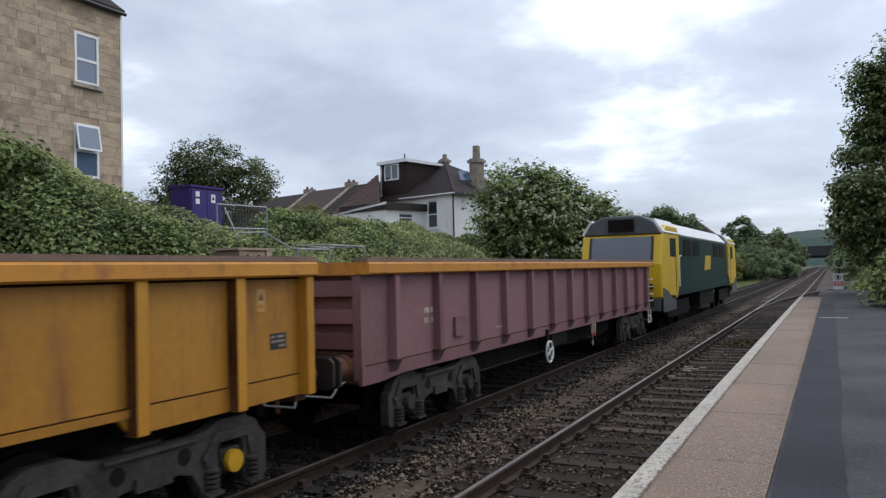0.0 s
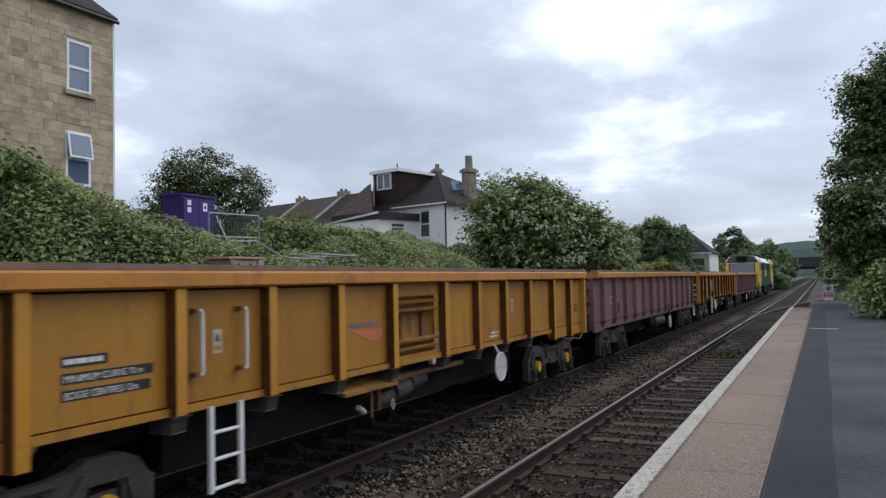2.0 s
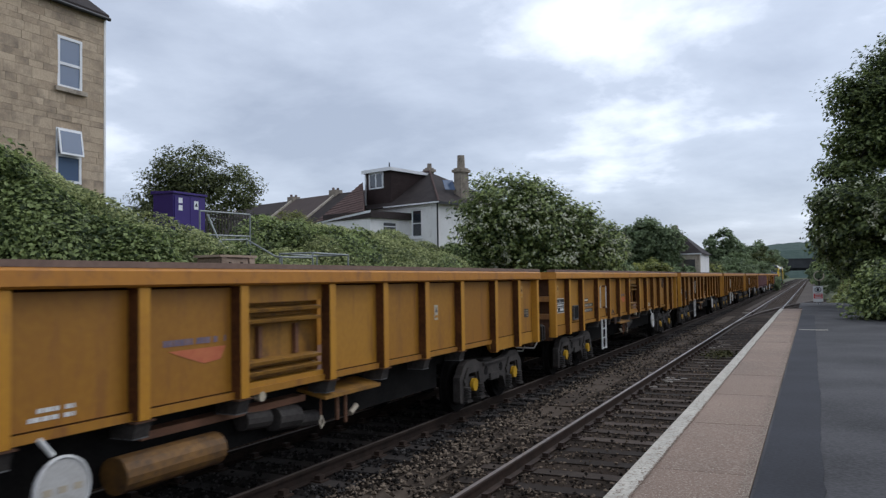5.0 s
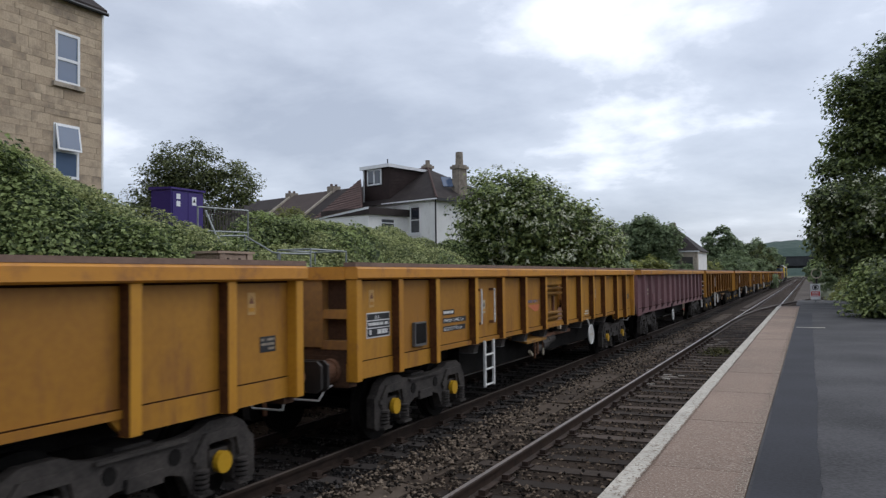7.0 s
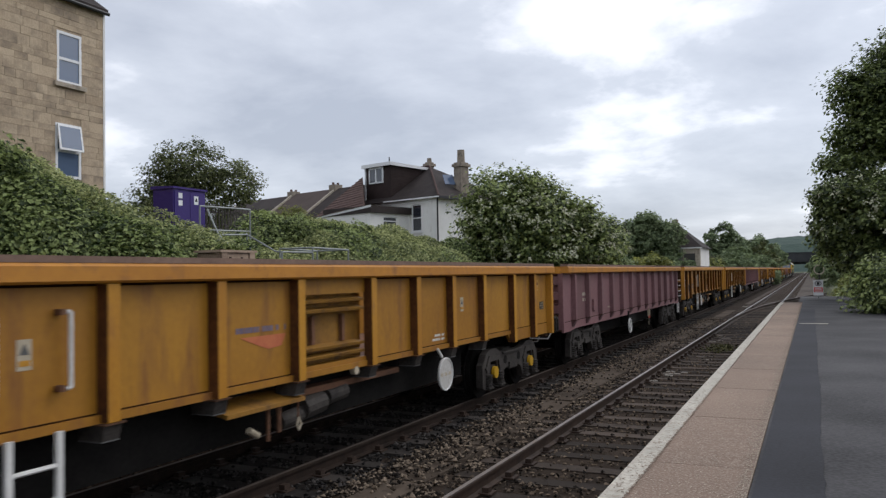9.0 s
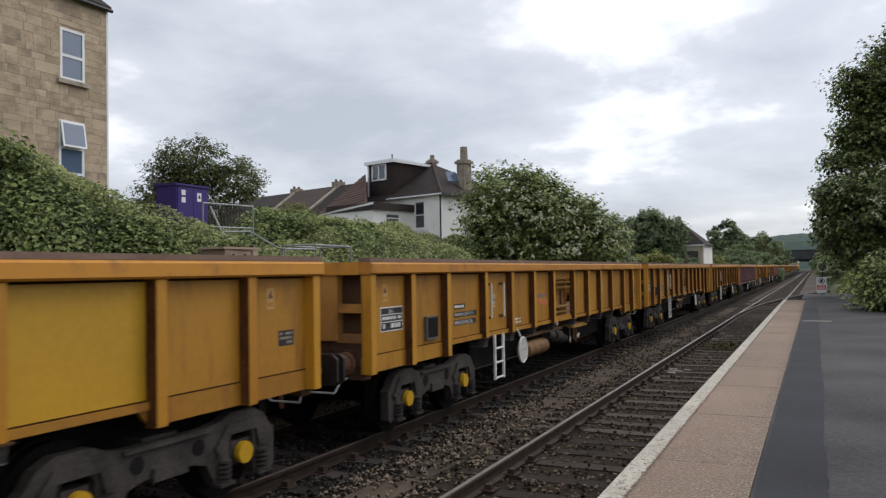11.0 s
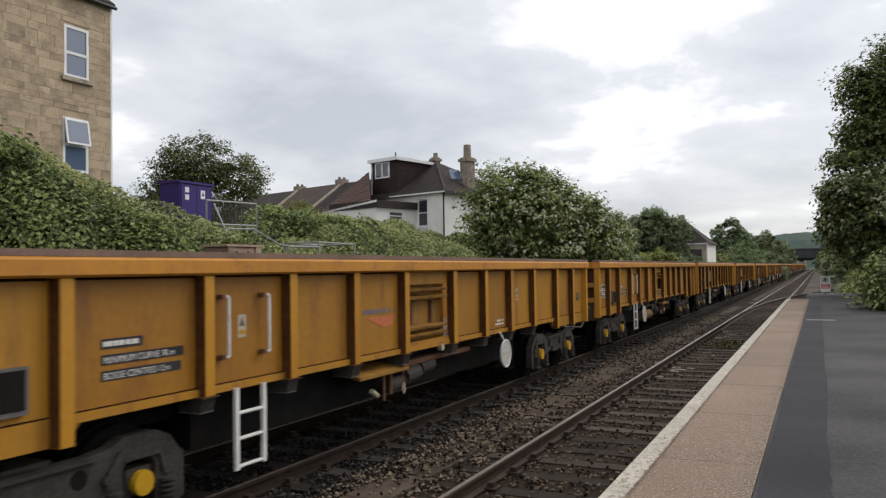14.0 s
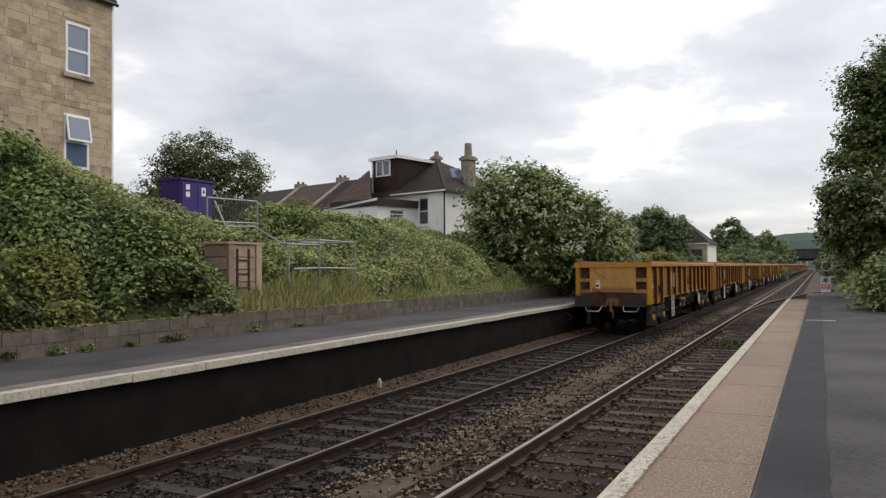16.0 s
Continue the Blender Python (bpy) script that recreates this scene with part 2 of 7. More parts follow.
M = {
    "yellow": material("wagon_yellow", (0.295, 0.124, 0.0065), (0.405, 0.188, 0.0115), 0.55, scale=0.9, fine=14, bump=0.08, stain=(0.17, 0.062, 0.018), stain_at=0.61, streak=0.9, per_object=0.35, spec=0.5),
    "yellow_post": material("wagon_post_yellow", (0.385, 0.163, 0.0082), (0.50, 0.236, 0.0125), 0.5, scale=1.5, fine=20, bump=0.1, stain=(0.19, 0.075, 0.03), stain_at=0.68, streak=0.7, per_object=0.3, spec=0.5),
    "rim": material("wagon_rim_orange", (0.40, 0.158, 0.014), (0.52, 0.222, 0.0195), 0.6, scale=0.8, fine=12, bump=0.15, stain=(0.17, 0.065, 0.03), stain_at=0.62, streak=0.3, per_object=0.3, spec=0.5),
    "fresh": material("fresh_yellow_patch", (0.42, 0.222, 0.009), (0.52, 0.29, 0.013), 0.5, scale=1, fine=14, bump=0.06, stain=(0.25, 0.12, 0.02), stain_at=0.7, streak=0.8, spec=0.5),
    "maroon": material("wagon_maroon", (0.150, 0.070, 0.073), (0.225, 0.110, 0.115), 0.6, scale=0.8, fine=12, bump=0.08, stain=(0.18, 0.105, 0.10), stain_at=0.66, streak=0.8, per_object=0.35, spec=0.5),
    "grime_maroon": material("grimy_maroon", (0.075, 0.038, 0.040), (0.135, 0.070, 0.072), 0.7, scale=2, fine=20, bump=0.15),
    # brown for post flanks: their side shade and some grime in one colour
    "post_edge": material("shaded_grimy_post_edge", (0.040, 0.017, 0.009), (0.14, 0.055, 0.017), 0.7, scale=2, fine=20, bump=0.1, spec=0.1),
    "label": material("aged_label", (0.36, 0.30, 0.21), (0.50, 0.43, 0.32), 0.6, scale=6, fine=40, bump=0.05),
    # far-track stones and bed: the train's shade is put into their colour
    "stone_dark": material("train_shaded_stones", (0.0065, 0.006, 0.006), (0.068, 0.061, 0.056), 0.85, scale=2, fine=60, bump=0.3, per_island=1.0, spec=0.15),
    "bed_dark": material("train_shaded_bed", (0.0095, 0.0083, 0.0078), (0.034, 0.029, 0.026), 0.9, scale=1.2, fine=22, bump=0.8, depth=0.03, spec=0.06),
    "lip": material("rusty_rim_lip", (0.13, 0.082, 0.062), (0.24, 0.155, 0.115), 0.75, scale=2, fine=24, bump=0.2),
    "hatch": material("dull_ochre_hatch", (0.20, 0.095, 0.012), (0.34, 0.165, 0.02), 0.65, scale=2, fine=20, bump=0.15, stain=(0.08, 0.04, 0.02), stain_at=0.58, streak=0.7),
    "end": material("rust_stained_end", (0.225, 0.115, 0.038), (0.40, 0.19, 0.04), 0.65, scale=1.2, fine=16, bump=0.15, stain=(0.20, 0.09, 0.04), stain_at=0.58, streak=0.7, per_object=0.5, spec=0.45),
    "rust": material("rusty_steel", (0.09, 0.045, 0.025), (0.22, 0.10, 0.05), 0.8, scale=4, fine=40, bump=0.3),
    "bogie": material("bogie_grime", (0.016, 0.014, 0.0128), (0.072, 0.062, 0.054), 0.75, scale=3, fine=30, bump=0.3, spec=0.25),
    "under": material("underframe_black", (0.0065, 0.0058, 0.0056), (0.017, 0.0155, 0.014), 0.85, scale=3, fine=30, bump=0.2, spec=0.1),
    "cap": material("axle_cap_yellow", (0.4464, 0.2448, 0.0072), (0.54, 0.3096, 0.0144), 0.5, scale=6, fine=40, bump=0.1, stain=(0.12, 0.06, 0.02), stain_at=0.72),
    "white": material("white_paint_worn", (0.55, 0.54, 0.51), (0.78, 0.77, 0.74), 0.55, scale=5, fine=30, bump=0.1, stain=(0.25, 0.22, 0.19), stain_at=0.68),
    "disc": material("dished_disc_paint", (0.42, 0.40, 0.37), (0.60, 0.585, 0.55), 0.6, scale=7, fine=40, bump=0.05, stain=(0.28, 0.25, 0.21), stain_at=0.6, stain_size=7),
    "buffer": material("greasy_buffer_face", (0.012, 0.010, 0.009), (0.034, 0.028, 0.024), 0.55, scale=4, fine=30, bump=0.15),
    # tank orange lowered to carry the shade below the wagon
    "tank": material("shaded_orange_tank", (0.11, 0.056, 0.016), (0.23, 0.112, 0.024), 0.7, scale=3, fine=20, bump=0.15, stain=(0.05, 0.03, 0.018), stain_at=0.56, stain_size=5),
    "black": material("black_plate", (0.012, 0.012, 0.014), (0.03, 0.03, 0.032), 0.5, scale=5, fine=40, bump=0.05),
    "grey_box": material("grey_label_holder", (0.07, 0.07, 0.068), (0.14, 0.135, 0.13), 0.6, scale=8, fine=40, bump=0.1),
    "red": material("red_paint", (0.50, 0.03, 0.02), (0.62, 0.05, 0.035), 0.5, scale=5, fine=40, bump=0.05),
    "logo_blue": material("faded_blue_mark", (0.12, 0.10, 0.16), (0.24, 0.17, 0.18), 0.6, scale=9, fine=40, bump=0.0),
    "logo_red": material("faded_red_mark", (0.46, 0.11, 0.05), (0.55, 0.18, 0.07), 0.6, scale=9, fine=40, bump=0.0),
    "graffiti": material("graffiti_grey", (0.0765, 0.05355, 0.0459), (0.153, 0.09945, 0.06885), 0.7, scale=9, fine=40, bump=0.0),
    "graffiti_pale": material("grey_faded_letters", (0.20, 0.17, 0.13), (0.32, 0.27, 0.20), 0.7, scale=9, fine=40, bump=0.0),
    "loco_green": material("loco_dark_green", (0.005, 0.026, 0.022), (0.011, 0.042, 0.034), 0.6, scale=1, fine=20, bump=0.04, spec=0.12),
    "loco_yellow": material("loco_yellow", (0.58, 0.38, 0.012), (0.68, 0.46, 0.02), 0.4, scale=1, fine=20, bump=0.04),
    "loco_roof": material("loco_roof_grey", (0.05, 0.06, 0.06), (0.10, 0.11, 0.11), 0.6, scale=2, fine=20, bump=0.1),
    # near-white that paints the sky's reflection on sloping roof edges
    "loco_sheen": material("loco_roof_sky_sheen", (0.63, 0.63, 0.63), (0.84, 0.84, 0.84), 0.5, scale=2, fine=20, bump=0.05),
    "rail": material("rail_rust", (0.024, 0.0165, 0.013), (0.062, 0.039, 0.028), 0.7, scale=6, fine=60, bump=0.2, spec=0.2),
    "rail_top": material("rail_head_worn", (0.30, 0.28, 0.27), (0.46, 0.43, 0.41), 0.34, metal=0.8, scale=2, fine=60, bump=0.05),
    "sleeper": material("timber_sleeper", (0.030, 0.0232, 0.0185), (0.090, 0.069, 0.055), 0.85, scale=3, fine=60, bump=0.5, per_object=0.7, spec=0.15),
    # far-track sleepers, darkened for the shade under the train
    "sleeper_shaded": material("train_shaded_sleeper", (0.020, 0.0175, 0.016), (0.056, 0.048, 0.043), 0.8, scale=3, fine=60, bump=0.5, per_object=0.35, spec=0.12),
    "ballast": material("ballast_bed", (0.014, 0.0105, 0.0078), (0.052, 0.037, 0.0265), 0.95, scale=1.2, fine=22, bump=1.0, depth=0.05, spec=0.1),
    "stone": material("ballast_stones", (0.012, 0.0092, 0.007), (0.215, 0.167, 0.122), 0.9, scale=2, fine=60, bump=0.3, per_island=0.9, spec=0.2),
    # far-track rail, darkened for the shade under the train
    "rail_shaded": material("train_shaded_rail", (0.014, 0.0105, 0.009), (0.042, 0.028, 0.021), 0.75, scale=6, fine=60, bump=0.2, spec=0.1),
    "rail_dull": material("dull_rail_head", (0.085, 0.066, 0.056), (0.16, 0.125, 0.105), 0.5, metal=0.3, scale=2, fine=60, bump=0.05),
    "seam": material("seam_dirt_and_shade", (0.012, 0.007, 0.005), (0.05, 0.022, 0.01), 0.9, scale=5, fine=30, bump=0.2, spec=0.05),
    "faded": material("faded_warning_label", (0.40, 0.22, 0.06), (0.52, 0.33, 0.13), 0.6, scale=6, fine=40, bump=0.0),
    "brown_tile": material("brown_roof_tile", (0.046, 0.036, 0.033), (0.088, 0.068, 0.061), 0.85, scale=1, fine=14, bump=0.3, per_object=0.4, spec=0.12),
    "moss": material("moss", (0.035, 0.036, 0.010), (0.085, 0.080, 0.022), 0.9, scale=3, fine=30, bump=0.2, per_island=0.6),
    "pale_chip": material("pale_split_timber", (0.20, 0.175, 0.15), (0.42, 0.38, 0.33), 0.85, scale=4, fine=40, bump=0.3, per_object=0.6),
    "rust_dark": material("dark_rusty_steel", (0.032, 0.019, 0.013), (0.105, 0.055, 0.032), 0.85, scale=3, fine=30, bump=0.3, spec=0.15),
    "stone_near": material("grimy_ballast_stones", (0.0105, 0.008, 0.0062), (0.175, 0.133, 0.097), 0.9, scale=2, fine=60, bump=0.3, per_island=0.8, spec=0.15),
    "ballast_pale": material("pale_far_ballast", (0.055, 0.046, 0.040), (0.145, 0.123, 0.106), 0.95, scale=0.6, fine=14, bump=0.8, depth=0.05, spec=0.1),
    "coping_chip": material("worn_pale_coping", (0.26, 0.215, 0.165), (0.42, 0.36, 0.29), 0.9, scale=3, fine=60, bump=0.0, per_island=0.5),
    "ballast_foot": material("brown_wall_foot_ballast", (0.030, 0.021, 0.016), (0.115, 0.078, 0.056), 0.95, scale=1.5, fine=26, bump=1.0, depth=0.04, spec=0.1),
    "trough": material("cable_trough_lid", (0.052, 0.039, 0.029), (0.105, 0.081, 0.061), 0.9, scale=2, fine=40, bump=0.3, per_object=0.3, spec=0.15),
    "asphalt": material("platform_asphalt", (0.01928, 0.01871, 0.01985), (0.0852, 0.08172, 0.08433), 0.85, scale=0.7, fine=38, bump=0.4, depth=0.004, stain=(0.105, 0.102, 0.10), stain_at=0.68, stain_size=16, spec=0.25),
    "asphalt_dark": material("fresh_asphalt_patch", (0.0095, 0.0096, 0.0122), (0.034, 0.0345, 0.0425), 0.75, scale=0.9, fine=38, bump=0.35, depth=0.004, spec=0.2),
    "paver": material("red_brown_coping", (0.105, 0.066, 0.047), (0.275, 0.185, 0.134), 0.85, scale=0.5, fine=70, bump=0.35, depth=0.005, stain=(0.37, 0.315, 0.245), stain_at=0.575, per_object=0.06, stain_size=60),
    "coping_grey": material("grey_brown_coping", (0.085, 0.074, 0.068), (0.165, 0.145, 0.13), 0.85, scale=1.4, fine=34, bump=0.35, depth=0.005, stain=(0.3, 0.27, 0.24), stain_at=0.64, per_object=0.2, stain_size=12),
    "line": material("white_edge_line", (0.35, 0.325, 0.27), (0.54, 0.505, 0.425), 0.7, scale=4, fine=30, bump=0.25, depth=0.004, stain=(0.24, 0.195, 0.155), stain_at=0.57, stain_size=24),
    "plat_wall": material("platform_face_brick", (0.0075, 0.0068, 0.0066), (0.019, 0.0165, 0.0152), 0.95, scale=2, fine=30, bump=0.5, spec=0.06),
    "block": material("weathered_wall_block", (0.088, 0.073, 0.060), (0.165, 0.140, 0.117), 0.95, scale=2.2, fine=45, bump=0.5, stain=(0.055, 0.052, 0.038), stain_at=0.55, per_object=0.08),
    "soil": material("bank_soil", (0.03, 0.034, 0.014), (0.075, 0.085, 0.032), 0.95, scale=1, fine=12, bump=0.6),
    "leaf": material("bramble_leaves", (0.038, 0.062, 0.017), (0.35, 0.42, 0.155), 0.55, scale=0.5, fine=2.2, bump=0.0, per_island=0.75, translucent=0.42),
    "leaf_elder": material("elder_leaves", (0.052, 0.080, 0.026), (0.385, 0.45, 0.165), 0.5, scale=0.5, fine=1.6, bump=0.0, per_island=0.7, translucent=0.42),
    # darkened copy of the elder leaves: backlit shade put into the colour
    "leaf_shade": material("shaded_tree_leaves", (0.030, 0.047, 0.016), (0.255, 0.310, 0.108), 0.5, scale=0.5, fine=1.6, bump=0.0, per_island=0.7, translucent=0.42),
    # end orange raised to hold the sky light falling on the tail
    "end_skylit": material("skylit_orange_end", (0.39, 0.205, 0.056), (0.54, 0.285, 0.078), 0.55, scale=1.2, fine=16, bump=0.12, stain=(0.26, 0.125, 0.045), stain_at=0.6, streak=0.7),
    "grass_tan": material("dry_grass_blades", (0.115, 0.120, 0.040), (0.40, 0.37, 0.16), 0.7, scale=0.4, fine=2, bump=0.0, per_island=0.8, translucent=0.4),
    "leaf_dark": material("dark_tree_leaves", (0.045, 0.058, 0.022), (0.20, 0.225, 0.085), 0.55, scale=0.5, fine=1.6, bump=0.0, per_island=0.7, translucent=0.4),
    "leaf_yellow": material("yellow_green_leaves", (0.120, 0.145, 0.035), (0.330, 0.340, 0.100), 0.6, scale=0.5, fine=1.6, bump=0.0, per_island=0.6, translucent=0.42),
    # far leaves made paler, distance haze mixed into the green
    "leaf_far": material("hazed_distant_leaves", (0.1105, 0.1495, 0.078), (0.286, 0.351, 0.182), 0.7, scale=0.3, fine=1.0, bump=0.0, per_island=0.6, translucent=0.4),
    "blossom": material("cream_blossom", (0.43, 0.44, 0.29), (0.64, 0.64, 0.47), 0.7, scale=3, fine=20, bump=0.0),
    "grass": material("grass_blades", (0.105, 0.135, 0.045), (0.50, 0.53, 0.23), 0.6, scale=0.4, fine=2, bump=0.0, per_island=0.7, translucent=0.42),
    "bark": material("bark", (0.035, 0.028, 0.022), (0.10, 0.085, 0.07), 0.9, scale=3, fine=30, bump=0.6),
    "bath_stone": material("bath_stone_block", (0.3472, 0.2632, 0.1792), (0.5625, 0.4479, 0.3177), 0.9, scale=0.8, fine=20, bump=0.3, stain=(0.22, 0.175, 0.13), stain_at=0.57, per_object=0.1, stain_size=1.3),
    "stone_trim": material("dressed_stone_trim", (0.33, 0.28, 0.22), (0.5, 0.44, 0.36), 0.9, scale=2, fine=30, bump=0.2, stain=(0.12, 0.10, 0.08), stain_at=0.62),
    "upvc": material("white_window_frame", (0.72, 0.73, 0.74), (0.82, 0.82, 0.82), 0.35, scale=3, fine=30, bump=0.0),
    "render": material("white_render", (0.68, 0.67, 0.645), (0.84, 0.83, 0.8), 0.9, scale=0.8, fine=25, bump=0.15, stain=(0.55, 0.53, 0.5), stain_at=0.66, streak=0.6),
    "slate": material("dark_slate_roof", (0.024, 0.019, 0.018), (0.056, 0.046, 0.043), 0.75, scale=1, fine=14, bump=0.3, per_object=0.5, spec=0.12),
    "dormer": material("dark_hung_tiles", (0.028, 0.02, 0.019), (0.055, 0.04, 0.037), 0.8, scale=1.4, fine=16, bump=0.3, spec=0.12),
    "rooftile": material("red_brown_roof_tile", (0.085, 0.056, 0.050), (0.155, 0.104, 0.092), 0.85, scale=1, fine=14, bump=0.3, per_object=0.5, spec=0.12),
    "chimney": material("chimney_stone", (0.20, 0.165, 0.13), (0.36, 0.31, 0.25), 0.9, scale=2, fine=20, bump=0.3, stain=(0.08, 0.07, 0.06), stain_at=0.6),
    "purple": material("purple_cabinet_paint", (0.030, 0.014, 0.125), (0.045, 0.022, 0.170), 0.45, scale=1.2, fine=20, bump=0.04),
    "steel": material("galvanised_tube", (0.19, 0.21, 0.205), (0.33, 0.35, 0.345), 0.5, metal=0.4, scale=6, fine=40, bump=0.1),
    "wood": material("weathered_timber", (0.20, 0.14, 0.10), (0.39, 0.29, 0.215), 0.85, scale=2.5, fine=30, bump=0.3, per_object=0.4),
    "girder": material("bridge_girder", (0.03, 0.032, 0.035), (0.06, 0.062, 0.065), 0.8, scale=0.5, fine=6, bump=0.2),
    # bluish base stands for the haze over the hill
    "hill": material("hazed_wooded_hill", (0.035, 0.062, 0.052), (0.055, 0.085, 0.068), 0.95, scale=0.02, fine=0.12, bump=0.6, depth=4.0),
    "ground": material("rough_ground", (0.045, 0.055, 0.024), (0.10, 0.11, 0.05), 0.95, scale=0.3, fine=6, bump=0.5),
}
GLASS = glass_material("window_glass", (0.10, 0.14, 0.22))
GLASS_DARK = glass_material("dark_window_glass", (0.03, 0.035, 0.045))
SCREEN = glass_material("windscreen_glass", (0.05, 0.062, 0.08))


# ---------------------------------------------------------------- mesh helpers
def box(bm, x0, x1, y0, y1, z0, z1):
    v = [bm.verts.new(p) for p in ((x0, y0, z0), (x1, y0, z0), (x1, y1, z0), (x0, y1, z0), (x0, y0, z1), (x1, y0, z1), (x1, y1, z1), (x0, y1, z1))]
    for f in ((3, 2, 1, 0), (4, 5, 6, 7), (0, 1, 5, 4), (1, 2, 6, 5), (2, 3, 7, 6), (3, 0, 4, 7)):
        bm.faces.new([v[i] for i in f])
    return bm


def prism(bm, outline, axis, a, b):
    """An outline drawn in the two other axes, pushed from a to b along one axis (0 x, 1 y, 2 z)."""
    def at(p, c):
        q = list(p)
        q.insert(axis, c)
        return bm.verts.new(q)
    lo, hi = [at(p, a) for p in outline], [at(p, b) for p in outline]
    n = len(outline)
    bm.faces.new(lo[::-1])
    bm.faces.new(hi)
    for i in range(n):
        bm.faces.new((lo[i], lo[(i + 1) % n], hi[(i + 1) % n], hi[i]))
    bmesh.ops.recalc_face_normals(bm, faces=bm.faces[:])
    return bm


def tube(bm, p, q, r, n=6, r2=None):
    p, q = Vector(p), Vector(q)
    r2 = r if r2 is None else r2
    d = (q - p).normalized()
    s = d.orthogonal().normalized()
    u = d.cross(s)
    lo, hi = [], []
    for i in range(n):
        a = 2 * math.pi * i / n
        o = s * math.cos(a) + u * math.sin(a)
        lo.append(bm.verts.new(p + o * r))
        hi.append(bm.verts.new(q + o * r2))
    for i in range(n):
        bm.faces.new((lo[i], lo[(i + 1) % n], hi[(i + 1) % n], hi[i]))
    bm.faces.new(lo[::-1])
    bm.faces.new(hi)
    return bm


def disc(bm, c, axis, r, t, n=24):
    e = Vector((0, 0, 0))
    e[axis] = t / 2
    return tube(bm, Vector(c) - e, Vector(c) + e, r, n)


def soft(bm, w=0.008):
    bmesh.ops.bevel(bm, geom=[e for e in bm.edges if e.is_manifold and e.calc_face_angle(0) > 0.5], offset=w, segments=1, affect="EDGES", profile=0.7)
    return bm


def to_mesh(name, bm, mat):
    me = bpy.data.meshes.new(name)
    bm.to_mesh(me)
    bm.free()
    for x in (mat if isinstance(mat, (list, tuple)) else [mat]):
        me.materials.append(x)
    return me


def part(name, bm, mat, parent, label=""):
    ob = new(name, bm if isinstance(bm, bpy.types.Mesh) else to_mesh(name, bm, mat))
    ob.parent = parent
    return tagged(ob, label)


def B(*a):
    return box(bmesh.new(), *a)


def thing(name, label, category, at=(0, 0, 0), turn=0.0, group="", kind=""):
    ob = new(name)
    ob.empty_display_size = 0.2
    ob.matrix_world = pose(*at, 0, 0, turn)
    return tagged(ob, label, category, group, kind)


def setting(name, bm, mat, label, category):
    return tagged(new(name, to_mesh(name, bm, mat)), label, category, kind="structure")


def text_mesh(name, words, size):
    cu = bpy.data.curves.new(name, "FONT")
    cu.body, cu.size = words, size
    ob = bpy.data.objects.new(name, cu)
    scene.collection.objects.link(ob)
    me = bpy.data.meshes.new_from_object(ob.evaluated_get(bpy.context.evaluated_depsgraph_get()))
    bpy.data.objects.remove(ob)
    return me


def stuff(name, verts, faces, mat, label, category, parent=None, kind="stuff"):
    me = bpy.data.meshes.new(name)
    me.from_pydata(verts, [], faces)
    me.materials.append(mat)
    ob = new(name, me)
    if parent:
        ob.parent = parent
        if label:
            ob["label"] = label
    else:
        tagged(ob, label, category)
    if kind:
        ob["kind"] = kind
    return ob


def quads(centres, normals, size, rng, long=1.5):
    """Small folded leaf blades at the centres, turned at random about the normals."""
    n = len(centres)
    nr = normals / np.maximum(np.linalg.norm(normals, axis=1)[:, None], 1e-6)
    r = rng.normal(size=(n, 3))
    a = np.cross(nr, r)
    a /= np.maximum(np.linalg.norm(a, axis=1)[:, None], 1e-6)
    b = np.cross(nr, a)
    s = (size * rng.uniform(0.6, 1.35, n))[:, None]
    p0, p2 = centres - a * s * long / 2, centres + a * s * long / 2
    p1, p3 = centres + b * s / 2 + nr * s * 0.15, centres - b * s / 2 + nr * s * 0.15
    v = np.stack([p0, p1, p2, p3], 1).reshape(-1, 3)
    f = np.arange(n * 4).reshape(-1, 4)
    return v.tolist(), f.tolist()


# ---------------------------------------------------------------- ground, platforms, tracks
setting("ground", B(-1800, 1800, -600, 2600, -1.2, -0.42), M["ground"], "rough green and brown open ground", "ground")
setting("trackbed", prism(bmesh.new(), [(-6.7, -0.43), (-6.7, -0.07), (-6.35, -0.11), (-5.9, -0.2), (-4.0, -0.2), (-3.5, -0.17), (-2.9, -0.17), (-2.4, -0.178), (0.0, -0.178), (0.0, -0.43)], 1, -30, 470),
        M["ballast"], "dark brown ballast bed under two tracks", "trackbed")

# bed coloured with the shade that the train throws on it
setting("far_trackbed", prism(bmesh.new(), [(-6.7, -0.3), (-6.7, -0.02), (-6.35, -0.085), (-5.9, -0.180), (-4.15, -0.180), (-3.95, -0.206), (-3.95, -0.3)], 1, -29, 110), M["bed_dark"], "far track bed darkened for train shade", "trackbed")

setting("wall_foot_ballast", prism(bmesh.new(), [(-6.7, -0.3), (-6.7, -0.006), (-6.35, -0.075), (-5.93, -0.168), (-5.93, -0.3)], 1, -28, 40), M["ballast_foot"], "brown littered ballast along the platform foot", "trackbed")
setting("clean_trackbed", prism(bmesh.new(), [(-3.9, -0.3), (-3.8, -0.19), (-2.9, -0.165), (-2.6, -0.176), (0.0, -0.176), (1.9, -0.176), (1.9, -0.3)], 1, 57, 300), M["ballast_pale"], "paler ballast beyond the platform end", "trackbed")

NEAR_END = 33.0
near = thing("platform_near", "asphalt railway platform with red-brown coping and white edge line", "platform", kind="structure")
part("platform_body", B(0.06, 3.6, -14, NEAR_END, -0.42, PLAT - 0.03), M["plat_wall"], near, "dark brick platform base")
part("surface", B(0.765, 3.62, -14, NEAR_END, PLAT - 0.06, PLAT - 0.002), M["asphalt"], near, "grey worn asphalt")
